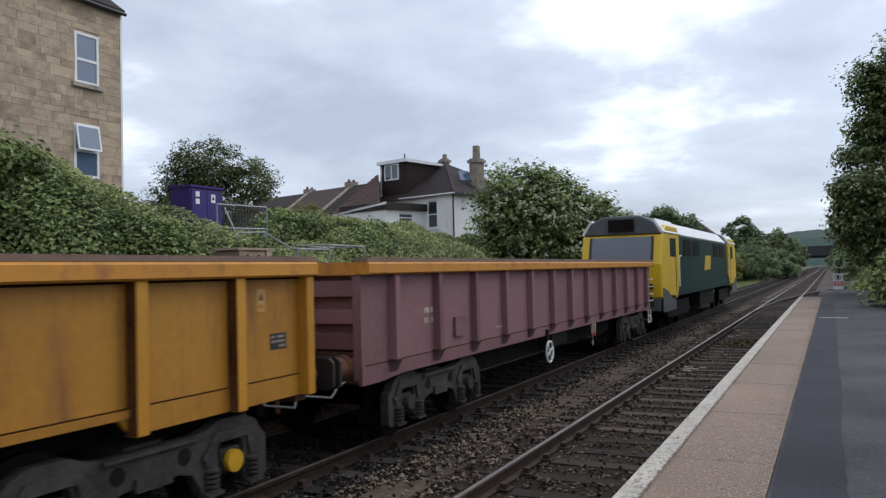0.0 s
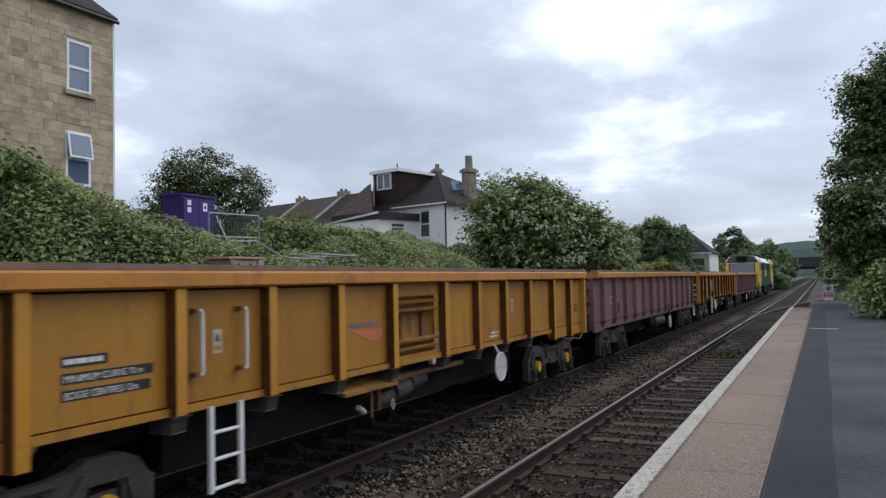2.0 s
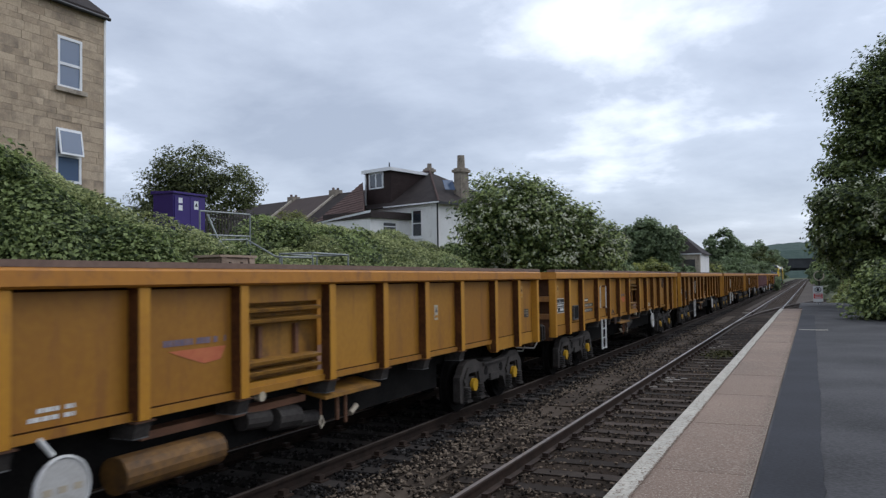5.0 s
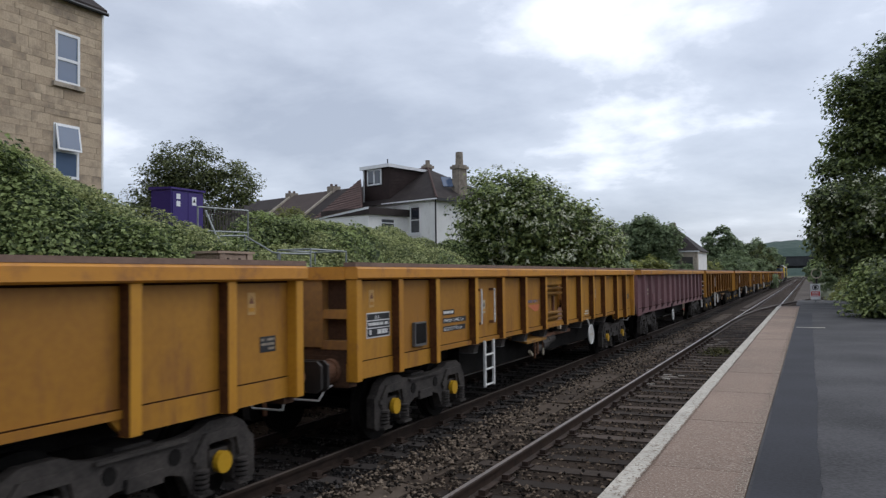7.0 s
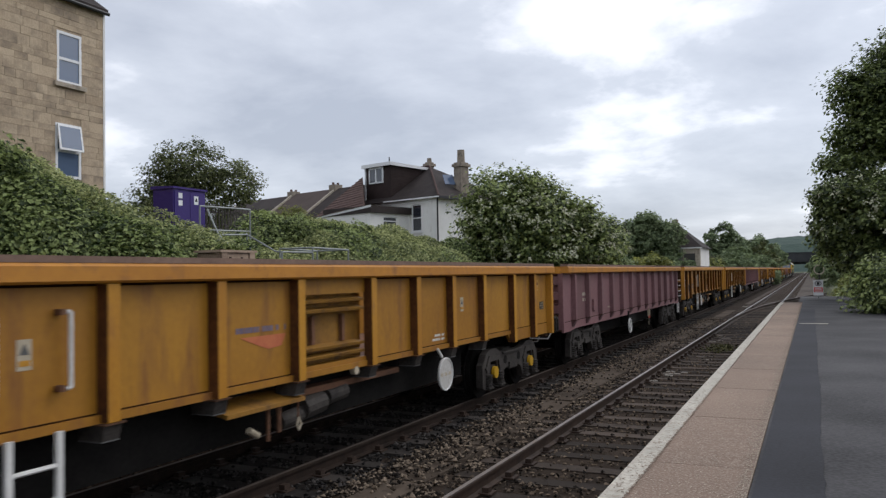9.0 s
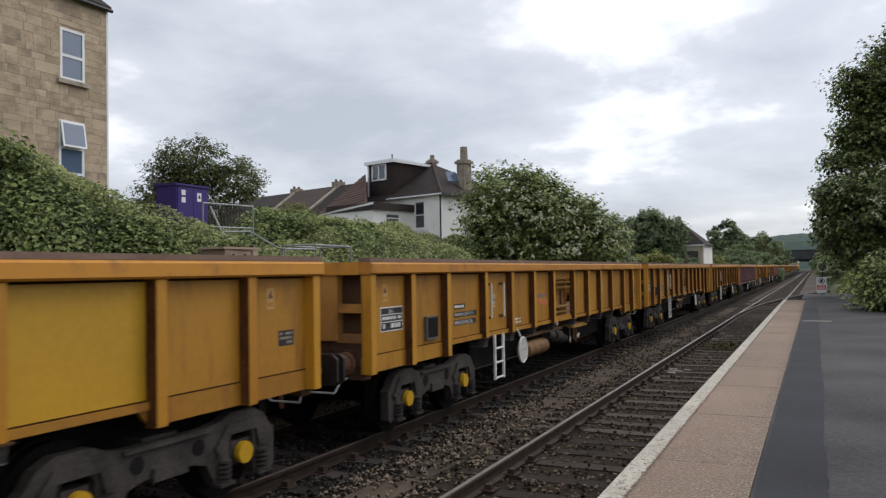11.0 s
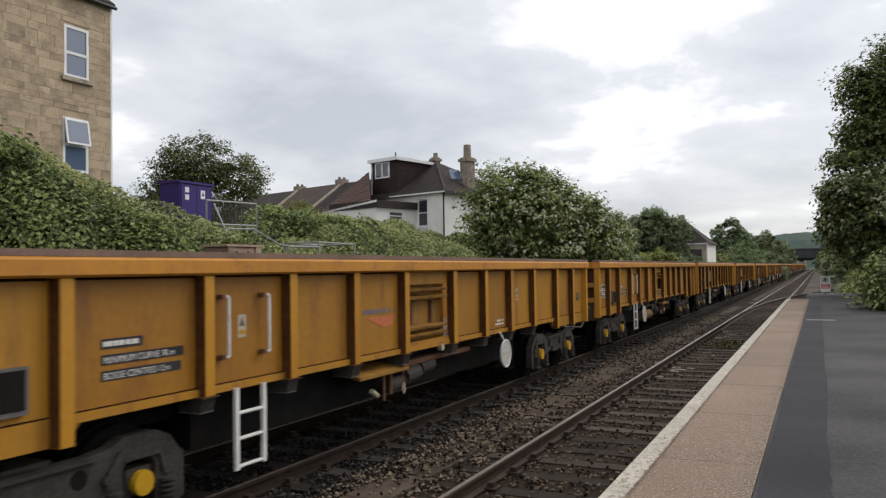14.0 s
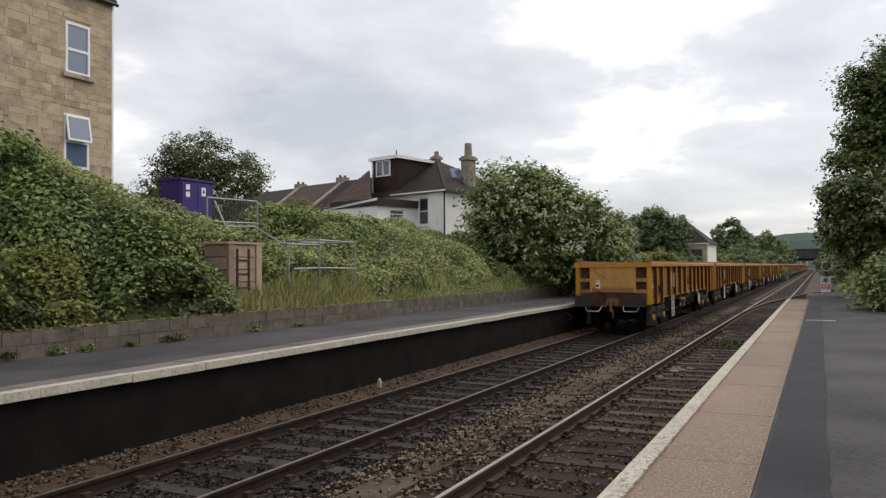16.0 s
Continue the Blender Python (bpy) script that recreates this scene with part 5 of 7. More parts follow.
def maroon_wagon(front_wheel):
    w = thing("maroon_wagon", "", "")
    mm = M["maroon"]
    rims(w, M["rim"])
    posts = [0.74, 1.98, 3.26, 4.53, 5.81, 7.07, LB / 2]
    posts = posts + [LB - p for p in posts[5::-1]]
    edges = [0.0] + posts + [LB]
    for s in (1, -1):
        for a, b in zip(edges, edges[1:]):
            part("side_panel", B(s * SIDE - 0.012, s * SIDE + 0.014, -b, -a, 1.06, RIM0 + 0.02), mm, w)
        for p in posts:
            a, c = s * (SIDE + 0.006), s * (POST - 0.01)
            bm = bmesh.new()
            prism(bm, [(a, -p - 0.075), (c, -p - 0.06), (c, -p + 0.06), (a, -p + 0.075)], 2, 1.09, RIM0 - 0.002)
            part("post", soft(bm, 0.005), mm, w)
            bm = prism(bmesh.new(), [(s * 1.05, 0.93), (s * 1.15, 0.93), (s * 1.235, 1.086), (s * 1.05, 1.086)], 1, -p - 0.1, -p + 0.1)
            part("post_bracket", soft(bm, 0.005), M["grime_maroon"], w, "grimy maroon bracket below the post")
            part("bracket_flange", B(min(s * 1.13, s * 1.255), max(s * 1.13, s * 1.255), -p - 0.115, -p + 0.115, 1.080, 1.092), M["rust_dark"], w)
        bm = prism(bmesh.new(), [(-0.0, 0.84), (-0.4, 0.84), (-1.0, 0.885), (-LB + 1.0, 0.885), (-LB + 0.4, 0.84), (-LB, 0.84), (-LB, 1.065), (0, 1.065)], 0, s * SIDE - 0.03, s * SIDE + 0.02)
        part("sill", bm, mm, w)
        f = s * (SIDE + 0.0205)
        for a, b in zip(edges, edges[1:]):
            part("seam", B(min(s * SIDE, f), max(s * SIDE, f), -b + 0.08, -a - 0.08, 1.064, 1.076), M["seam"], w, "dark strip for seam dirt and rim shade")
    for s, ye in ((1, 0.0), (-1, -LB)):
        yb = ye - s * 0.14
        part("end_sheet", B(-1.1, 1.1, min(yb, yb + s * 0.02), max(yb, yb + s * 0.02), 1.0, RIM0 + 0.02), mm, w)
        for z0, z1 in ((1.88, 2.13), (1.55, 1.76), (1.24, 1.48), (1.04, 1.2)):
            bm = prism(bmesh.new(), [(yb, z0), (ye - s * 0.02, z0 + 0.03), (ye - s * 0.02, z1 - 0.03), (yb, z1)], 0, -1.12, 1.12)
            part("end_rib", bm, mm, w, "horizontal pressed end rib")
        for x in (-1.08, 1.08):
            part("corner_post", B(x - 0.055, x + 0.055, min(ye, yb), max(ye, yb), 0.9, RIM0), mm, w)
        ends_of_frame(w, ye - s * 0.02, s, "rust")
    part("floor", B(-1.09, 1.09, -LB + 0.15, -0.15, 1.05, 1.1), M["rust"], w)
    part("underframe", B(-0.62, 0.62, -LB + 0.3, -0.3, 0.78, 1.04), M["under"], w, "black underframe")
    # same added block, darkens the underside
    part("brake_gear", soft(B(-0.82, 0.82, -LB + 4.0, -3.9, 0.52, 1.02), 0.05), M["under"], w, "black block added for shade between the bogies")
    for yc in (-2.08, -LB + 2.2):
        bogie(w, yc, False)
    # spoked handbrake wheel
    bm = bmesh.new()
    yd, zc, n = -6.41 if front_wheel else -LB + 6.75, 0.57, 20
    for i in range(n):
        a, b = 2 * math.pi * i / n, 2 * math.pi * (i + 1) / n
        tube(bm, (1.2, yd + 0.2 * math.cos(a), zc + 0.2 * math.sin(a)), (1.2, yd + 0.2 * math.cos(b), zc + 0.2 * math.sin(b)), 0.023, 6)
    for i in range(4):
        a = math.pi * i / 2 + 0.4
        tube(bm, (1.2, yd, zc), (1.2, yd + 0.2 * math.cos(a), zc + 0.2 * math.sin(a)), 0.018, 6)
    part("brake_wheel", bm, M["white"], w, "white spoked handbrake wheel")
    part("brake_bracket", B(1.0, 1.18, yd - 0.06, yd + 0.06, 0.6, 1.0), M["under"], w)
    for z in (1.15, 1.35, 1.57, 1.79):
        bm = bmesh.new()
        tube(bm, (1.24, -0.36, z), (1.24, -0.02, z), 0.014, 6)
        tube(bm, (1.24, -0.36, z), (1.18, -0.36, z), 0.014, 6)
        part("hand_rung", bm, M["white"], w, "white hand rung")
    bm = bmesh.new()
    for y in (-0.42, -0.08):
        box(bm, 1.15, 1.18, y - 0.02, y + 0.02, 0.48, 0.86)
    for z in (0.5, 0.68):
        tube(bm, (1.165, -0.42, z), (1.165, -0.08, z), 0.016, 6)
    part("step", bm, M["white"], w, "white foot step")
    X = SIDE + 0.016
    part("label_box", soft(B(X, X + 0.04, -LB + 2.55, -LB + 2.9, 1.22, 1.5), 0.01), M["maroon"], w)
    part("faint_lettering", bars(bmesh.new(), -LB + 1.62, -LB + 1.9, 1.45, 1.72, 2, X, 0.8, 3), M["stone_trim"], w, "faint pale lettering bars")["kind"] = "stuff"
    part("load_lettering", bars(bmesh.new(), -LB + 4.2, -LB + 4.7, 1.2, 1.27, 1, X, 0.7, 3), M["stone_trim"], w)["kind"] = "stuff"
    part("warning_label", B(X - 0.9, X - 0.76, -LB - 0.022, -LB - 0.018, 1.86, 2.06), M["label"], w, "small aged warning label")
    part("gear_box", B(0.7, 1.1, -9.4, -8.4, 0.62, 0.95), M["under"], w)
    if front_wheel:
        part("air_tank", tube(bmesh.new(), (0.95, -8.6, 0.66), (0.95, -6.95, 0.66), 0.19, 16), M["buffer"], w, "grey air reservoir")
        part("sill_button", soft(disc(bmesh.new(), (1.16, -6.66, 1.1), 0, 0.06, 0.05, 14), 0.01), M["grime_maroon"], w)
        part("sill_clip", B(1.13, 1.17, -6.32, -6.16, 1.1, 1.2), M["grey_box"], w)
    else:
        # release handle hanging on a thin rod, and a pair of brake levers beside it
        bm = tube(bmesh.new(), (1.16, -6.62, 1.0), (1.16, -6.62, 0.5), 0.008, 5)
        for a, b in (((0, 0.5), (0.045, 0.44)), ((0.045, 0.44), (0, 0.38)), ((0, 0.38), (-0.045, 0.44)), ((-0.045, 0.44), (0, 0.5))):
            tube(bm, (1.16, -6.62 + a[0], a[1]), (1.16, -6.62 + b[0], b[1]), 0.01, 5)
        part("release_handle", bm, M["label"], w, "pale pull handle on a thin rod")
        for y in (-6.5, -6.28):
            part("brake_lever", soft(B(1.1, 1.14, y - 0.035, y + 0.035, 0.66, 0.98), 0.01), M["label"], w, "pale brake lever")
        part("lever_grip", soft(B(1.1, 1.15, -6.40, -6.32, 0.60, 0.68), 0.012), M["red"], w, "small red lever grip")
    return w


TURNED = Matrix(((0, 0, 1, 0), (1, 0, 0, 0), (0, 1, 0, 0), (0, 0, 0, 1)))
JNA = text_mesh("letters", "JNA", 0.075)
CURVE_T = text_mesh("letters", "MINIMUM CURVE 70 m", 0.075)
CENTRES_T = text_mesh("letters", "BOGIE CENTRES 12m", 0.075)
for me in (JNA, CURVE_T, CENTRES_T):
    me.materials.clear()
    me.materials.append(M["white"])


def locomotive():
    w = thing("diesel_locomotive", "dark green diesel locomotive with yellow cabs and grey roof", "locomotive")
    L = 21.7
    g, yl = M["loco_green"], M["loco_yellow"]
    hood = [(-1.2, 1.35), (1.2, 1.35), (1.2, 3.25), (0.75, 3.72), (-0.75, 3.72), (-1.2, 3.25)]
    part("body", soft(prism(bmesh.new(), hood, 1, -L + 3.3, -3.1), 0.03), g, w, "dark green engine hood")
    roof = [(-1.0, 3.47), (1.0, 3.47), (0.72, 3.80), (-0.72, 3.80)]
    part("roof", prism(bmesh.new(), roof, 1, -L + 3.9, -3.6), M["loco_roof"], w, "grey roof")
    for s in (-1, 1):
        # strip coloured as sky sheen along the roof slope
        part("roof_edge", prism(bmesh.new(), [(s * 0.78, 3.68), (s * 1.2, 3.26), (s * 1.235, 3.31), (s * 0.81, 3.76)], 1, -L + 4.2, -3.8), M["loco_sheen"], w, "sloping roof edge, painted pale as sky sheen")
        for y in (-L + 5.0, -L + 7.2, -8.4, -6.2):
            part("grille", B(s * 1.205 - 0.01, s * 1.205 + 0.015, y, y + 1.6, 2.55, 3.15), M["under"], w, "dark air grille")
        part("frame", B(s * 1.18 - 0.05, s * 1.18 + 0.1, -L + 1.2, -1.2, 1.12, 1.42), g, w, "green side frame")
        part("mark", prism(bmesh.new(), [(-L / 2 - 0.6, 1.95), (-L / 2 + 1.2, 2.0), (-L / 2 + 1.5, 2.6), (-L / 2 - 0.2, 2.6)], 0, s * 1.205 - 0.004, s * 1.205 + 0.012), yl, w, "yellow mark")
        bm = bmesh.new()
        for y in (-L + 3.42, -3.3):
            tube(bm, (s * 1.3, y, 1.45), (s * 1.3, y, 2.5), 0.025, 6)
            tube(bm, (s * 1.3, y, 2.5), (s * 1.3, y + 0.4, 2.55), 0.025, 6)
        part("handrail", bm, M["white"], w, "white handrails")
        part("tank", soft(B(s * 0.75 - 0.45, s * 0.75 + 0.45, -13.0, -8.6, 0.45, 1.12), 0.05), M["under"], w, "black fuel tank")
    for e, s in ((-L, -1), (0, 1)):
        def yy(d):
            return e - s * d
        cab = [(yy(0.05), 1.15), (yy(0.0), 2.25), (yy(0.32), 3.20), (yy(0.9), 3.55), (yy(3.0), 3.55), (yy(3.35), 3.2), (yy(3.35), 1.62), (yy(2.75), 1.02), (yy(2.3), 1.15)]
        part("cab", soft(prism(bmesh.new(), cab, 0, -1.32, 1.32), 0.05), yl, w, "bright yellow cab")
        dome = [(-1.3, 3.22), (1.3, 3.22), (1.02, 3.66), (0.6, 3.86), (-0.6, 3.86), (-1.02, 3.66)]
        part("cab_roof", soft(prism(bmesh.new(), dome, 1, min(yy(0.3), yy(3.3)), max(yy(0.3), yy(3.3))), 0.05), M["loco_roof"], w, "dark domed cab roof")
        for x in (-1, 1):
            # painted sky sheen on the cab roof too
            part("cab_roof_edge", prism(bmesh.new(), [(x * 0.98, 3.68), (x * 1.29, 3.24), (x * 1.36, 3.29), (x * 1.04, 3.75)], 1, min(yy(0.36), yy(3.32)), max(yy(0.36), yy(3.32))), M["loco_sheen"], w)
        scr = [(yy(0.0) + s * 0.015, 2.32), (yy(0.3) + s * 0.03, 3.16), (yy(0.34), 3.16), (yy(0.05), 2.32)]
        part("roof_grille", soft(B(-0.42, 0.42, min(yy(0.22), yy(0.34)), max(yy(0.22), yy(0.34)), 3.34, 3.74), 0.03), M["under"], w, "black roof-end grille")
        part("windscreen", prism(bmesh.new(), scr, 0, -0.98, 0.98), SCREEN, w, "wide grey windscreen")
        for x in (-1.01, 1.01):
            part("screen_pillar", prism(bmesh.new(), [(p[0] + s * 0.008, p[1]) for p in scr], 0, x - 0.04, x + 0.04), M["black"], w)
        for x in (-1.325, 1.325):
            part("cab_skirt", prism(bmesh.new(), [(yy(0.1), 0.7), (yy(0.1), 1.5), (yy(1.0), 1.35), (yy(1.6), 1.12), (yy(2.4), 1.02), (yy(2.4), 0.7)], 0, x - 0.012, x + 0.012), M["loco_roof"], w, "grey lower cab panel")
            part("door_line", B(x - 0.008, x + 0.008, min(yy(2.55), yy(2.6)), max(yy(2.55), yy(2.6)), 1.3, 3.15), M["black"], w)
        for x in (-1.322, 1.322):
            part("cab_window", soft(B(x - 0.012, x + 0.012, min(yy(1.55), yy(2.5)), max(yy(1.55), yy(2.5)), 2.5, 3.12), 0.01), SCREEN, w, "cab side window")
        part("nose", soft(B(-1.25, 1.25, min(yy(-0.05), yy(0.4)), max(yy(-0.05), yy(0.4)), 0.75, 1.15), 0.03), M["loco_roof"], w, "grey buffer beam")
        for x in (-0.865, 0.865):
            bm = tube(bmesh.new(), (x, yy(0), 1.06), (x, yy(-0.5), 1.06), 0.12, 12)
            disc(bm, (x, yy(-0.52), 1.06), 1, 0.28, 0.05, 20)
            part("buffer", bm, M["under"], w)
            part("lamp_cluster", soft(B(x - 0.16, x + 0.16, min(yy(-0.03), yy(0.06)), max(yy(-0.03), yy(0.06)), 1.45, 1.62), 0.01), M["black"], w)
    for yc in (-4.0, -L + 4.0):
        bm = bmesh.new()
        for s in (-1, 1):
            prism(bm, [(yc - 2.35, 0.45), (yc - 2.2, 0.95), (yc + 2.2, 0.95), (yc + 2.35, 0.45), (yc + 1.5, 0.4), (yc - 1.5, 0.4)], 0, s * 1.02, s * 1.14)
        part("bogie", bm, M["under"], w, "black three-axle bogie")
        for d in (-1.85, 0, 1.85):
            wheels(w, yc + d, 0.49)
    return w


# seconds and the place of the second wagon's front along the track
RUN = [(0, 6.95), (0.5, 18.20), (1, 30.2), (1.5, 41.21), (2, 53.3), (2.5, 64.22), (3, 76.11), (3.5, 87.07), (4, 98.85), (5.25, 127.2),
       (6.5, 155.6), (7, 166.23), (7.5, 177.88), (8, 188.6), (8.5, 199.9), (9, 210.54), (10.25, 238.4), (11.5, 265.55), (12, 275.91), (12.5, 287.0),
       (13, 297.40), (13.5, 308.53), (14, 318.88), (14.5, 329.87), (15, 340.13), (15.5, 351.2), (16, 360.85)]
MAROON = (1, 3, 9, 12)
BY_LADDER = (2, 5, 8, 11, 15, 18)
train = []
proto_a, proto_b, proto_m, proto_n = yellow_wagon(False), yellow_wagon(True), maroon_wagon(True), maroon_wagon(False)
used = set()
for k in range(1, 21):
    proto = (proto_m if k == 3 else proto_n) if k in MAROON else proto_b if k in BY_LADDER else proto_a
    ob = proto if proto not in used else copy_thing(proto, Matrix.Identity(4))
    used.add(proto)
    if k in MAROON:
        tagged(ob, "maroon ribbed box wagon with a yellow top rim", "wagon", "wagons of the freight train")
    elif k in BY_LADDER:
        tagged(ob, "yellow ribbed box wagon, brake disc beside its ladder", "wagon", "wagons of the freight train")
    else:
        tagged(ob, "yellow ribbed box wagon, brake disc near its bogie", "wagon", "wagons of the freight train")
    train.append((ob, -(k - 2) * PITCH))


def repaint(ob, bays, mat):
    """Side panels renewed or repainted on one wagon; bays are counted from the front."""
    for o in ob.children:
        if o.name.startswith("side_panel") and o.data.vertices[0].co.x > 0:
            y = -(o.data.vertices[0].co.y + o.data.vertices[2].co.y) / 2
            i = sum(1 for p in POSTS if p < y) - 1
            if i in bays:
                o.data = o.data.copy()
                o.data.materials[0] = M[mat]


def scrawl(ob, y, z, seed, s=0.5, end=False):
    """A grey scribble that nobody can read."""
    rng = random.Random(seed)
    bm = bmesh.new()
    a, p = rng.uniform(0, 6), Vector((y, z))
    for i in range(34):
        a += rng.uniform(-1.1, 1.75)
        q = p + Vector((math.cos(a), math.sin(a) * 1.2)) * s * 0.13
        if end:
            tube(bm, (p.x, -LB + 0.004, p.y), (q.x, -LB + 0.004, q.y), 0.012, 4)
        else:
            tube(bm, (SIDE + 0.012, p.x, p.y), (SIDE + 0.010, q.x, q.y), 0.024, 5)
        p = q
    part("scrawl", bm, M["graffiti"], ob, "grey sprayed scrawl")


repaint(train[15][0], (7, 8, 9), "fresh")
repaint(train[15][0], (2,), "fresh")
repaint(train[5][0], (1,), "fresh")
scrawl(train[6][0], -1.9, 1.55, 3, 0.75)
scrawl(train[6][0], -11.4, 1.5, 5, 1.1)
scrawl(train[19][0], -0.2, 1.80, 8, 0.8, True)
loco = locomotive()
train.append((loco, PITCH + 1.07 + 21.7))

# tail lamp on the last wagon
tail = train[19][0]
# rear end plate takes the colour lightened for sky light
for o in tail.children:
    if o.name.startswith("end_plate") and o.data.vertices[0].co.y < -LB / 2:
        o.data = o.data.copy()
        o.data.materials[0] = M["end_skylit"]
tagged(tail, "yellow ribbed box wagon carrying the tail lamp at its end", "wagon", "wagons of the freight train")
part("end_patch", soft(B(-0.70, 0.70, -LB - 0.001, -LB + 0.01, 1.36, 1.50), 0.004), M["end"], tail, "scuffed lower end plate")
part("tail_lamp", soft(B(-0.525, -0.405, -LB - 0.12, -LB - 0.01, 1.38, 1.66), 0.02), M["white"], tail, "white portable tail lamp")
part("lamp_lens", disc(bmesh.new(), (-0.465, -LB - 0.125, 1.56), 1, 0.045, 0.02, 14), M["black"], tail)
part("lamp_band", B(-0.528, -0.402, -LB - 0.124, -LB - 0.06, 1.385, 1.47), M["red"], tail, "red lamp base")
bm = tube(bmesh.new(), (-0.505, -LB - 0.06, 1.655), (-0.495, -LB - 0.06, 1.73), 0.012, 6)
tube(bm, (-0.495, -LB - 0.06, 1.73), (-0.435, -LB - 0.06, 1.73), 0.012, 6)
tube(bm, (-0.435, -LB - 0.06, 1.73), (-0.425, -LB - 0.06, 1.655), 0.012, 6)
part("lamp_handle", bm, M["white"], tail)


# ---------------------------------------------------------------- buildings
def window(parent, x, y, z, w, h, turn, glass, bars_at=(0.5,), sill=True, frame=0.06, depth=0.10, sill_mat="stone_trim"):
    """A window set in a wall; x, y, z is the middle of its foot, its face looks along -y before the turn."""
    m = pose(x, y, z, 0, 0, turn)
    bm = bmesh.new()
    for a, b in ((-w / 2, -w / 2 + frame), (w / 2 - frame, w / 2)):
        box(bm, a, b, depth - 0.05, depth + 0.02, 0, h)
    for k in (0.0, 1.0, *bars_at):
        c = frame / 2 + k * (h - frame)
        box(bm, -w / 2 + frame, w / 2 - frame, depth - 0.05, depth + 0.02, c - frame / 2, c + frame / 2)
    o = part("window", bm, M["upvc"], parent, "white framed window")
    o.matrix_local = m
    marks = sorted((0.0, *bars_at, 1.0))
    for a, b in zip(marks, marks[1:]):
        p = part("pane", B(-w / 2 + frame, w / 2 - frame, depth - 0.02, depth, a * (h - frame) + frame, b * (h - frame)), glass, o, "glass reflecting the grey sky")
    if sill:
        part("sill", soft(B(-w / 2 - 0.12, w / 2 + 0.12, -0.10, 0.1, -0.13, 0.0), 0.01), M[sill_mat], o, "stone sill")
    return o


def stone_house():
    h = thing("stone_building", "tall weathered tan stone building with white sash windows", "building")
    x0, ya, yb, z0, z1 = -19.0, -6.0, 18.05, 2.8, 10.62
    wins = [(16.25, 17.16, 5.27, 6.9), (16.31, 17.17, 8.12, 9.66), (12.0, 12.9, 5.27, 6.9), (12.0, 12.9, 8.12, 9.66)]
    # wall with real openings: strips between window rows
    rows = [(z0, 5.27, []), (5.27, 6.9, wins[0::2]), (6.9, 8.12, []), (8.12, 9.66, wins[1::2]), (9.66, z1, [])]
    bm = bmesh.new()
    for za, zb, cut in rows:
        spans, y = [], ya
        for c in sorted(cut):
            spans.append((y, c[0]))
            y = c[1]
        spans.append((y, yb - 0.02))
        for a, b in spans:
            box(bm, x0 - 0.45, x0 - 0.02, a, b, za, zb)
    part("wall", bm, M["bath_stone"], h, "rubble stone wall")
    part("side_wall", B(x0 - 9, x0 - 0.45, yb - 0.45, yb - 0.02, z0, z1), M["bath_stone"], h)
    part("back_wall", B(x0 - 9.4, x0 - 9, ya, yb, z0, z1), M["bath_stone"], h)
    part("inner_floor", B(x0 - 9, x0 - 0.5, ya, yb - 0.5, 7.1, 7.4), M["wood"], h)
    # slate roof with eaves and gutter
    part("roof", prism(bmesh.new(), [(x0 + 0.13, z1 + 0.02), (x0 + 0.13, z1 + 0.14), (x0 - 4.7, z1 + 3.6), (x0 - 9.6, z1 + 0.14), (x0 - 9.6, z1 + 0.02)], 1, ya, yb + 0.04), M["slate"], h, "dark slate roof")
    part("gutter", tube(bmesh.new(), (x0 + 0.15, ya, z1 + 0.06), (x0 + 0.15, yb + 0.05, z1 + 0.0), 0.06, 8), M["black"], h, "black eaves gutter")
    # white strip paints the sky light caught by the corner
    part("corner_strip", B(x0 - 0.02, x0 + 0.012, yb - 0.06, yb + 0.012, z0, z1), M["render"], h, "pale strip painted as sky-lit corner edge")
    window(h, x0 + 0.0, 16.705, 5.27, 0.91, 1.63, 90, GLASS, (0.5,), sill=False, frame=0.085, depth=0.05)
    window(h, x0 + 0.0, 16.74, 8.12, 0.88, 1.56, 90, GLASS, (0.47,), frame=0.085, depth=0.05)
    window(h, x0 + 0.0, 12.45, 5.27, 0.9, 1.63, 90, GLASS, (0.5,))
    window(h, x0 + 0.0, 12.45, 8.12, 0.9, 1.54, 90, GLASS, (0.5,))
    part("curtain", B(x0 - 0.3, x0 - 0.27, 16.4, 16.95, 8.2, 8.85), M["render"], h, "pale curtain")
    # top-hung sash of the lower window, tilted open
    o = part("open_sash", B(-0.42, 0.42, -0.02, 0.02, -0.78, 0), M["upvc"], h, "opened top-hung sash")
    o.matrix_local = pose(x0 + 0.03, 16.705, 6.86, -9, 0, 90)
    g = part("pane", B(-0.36, 0.36, -0.025, 0.025, -0.72, -0.06), GLASS, o)
    # rubble stones in uneven courses
    rng = random.Random(3)
    z = 4.2
    while z < z1 - 0.05:
        hgt = min(rng.choice((0.17, 0.2, 0.24, 0.28, 0.33)), z1 - z)
        cut = [c for c in wins if c[2] - 0.14 < z + hgt and c[3] + 0.02 > z]
        y = 12.95
        while y < yb - 0.03:
            wd = rng.uniform(0.28, 0.85)
            end = min(y + wd, yb - 0.005)
            if yb - end < 0.2:
                end = yb - 0.005
            nxt = end
            for c in cut:
                if y < c[0] < end:
                    end, nxt = c[0], c[0]
                elif c[0] - 0.01 <= y < c[1]:
                    end, nxt = y, c[1]
            if end - y > 0.04:
                bm = B(-0.04, 0.0, 0.003, end - y - 0.003, 0.003, hgt - 0.003)
                if rng.random() < 0.6:
                    soft(bm, 0.012)
                o = part("stone", bm, M["bath_stone"], h)
                o.location = (x0 + rng.uniform(-0.006, 0.006), y, z)
            y = max(nxt, y + 0.02)
        z += hgt
    return h


stone_house()


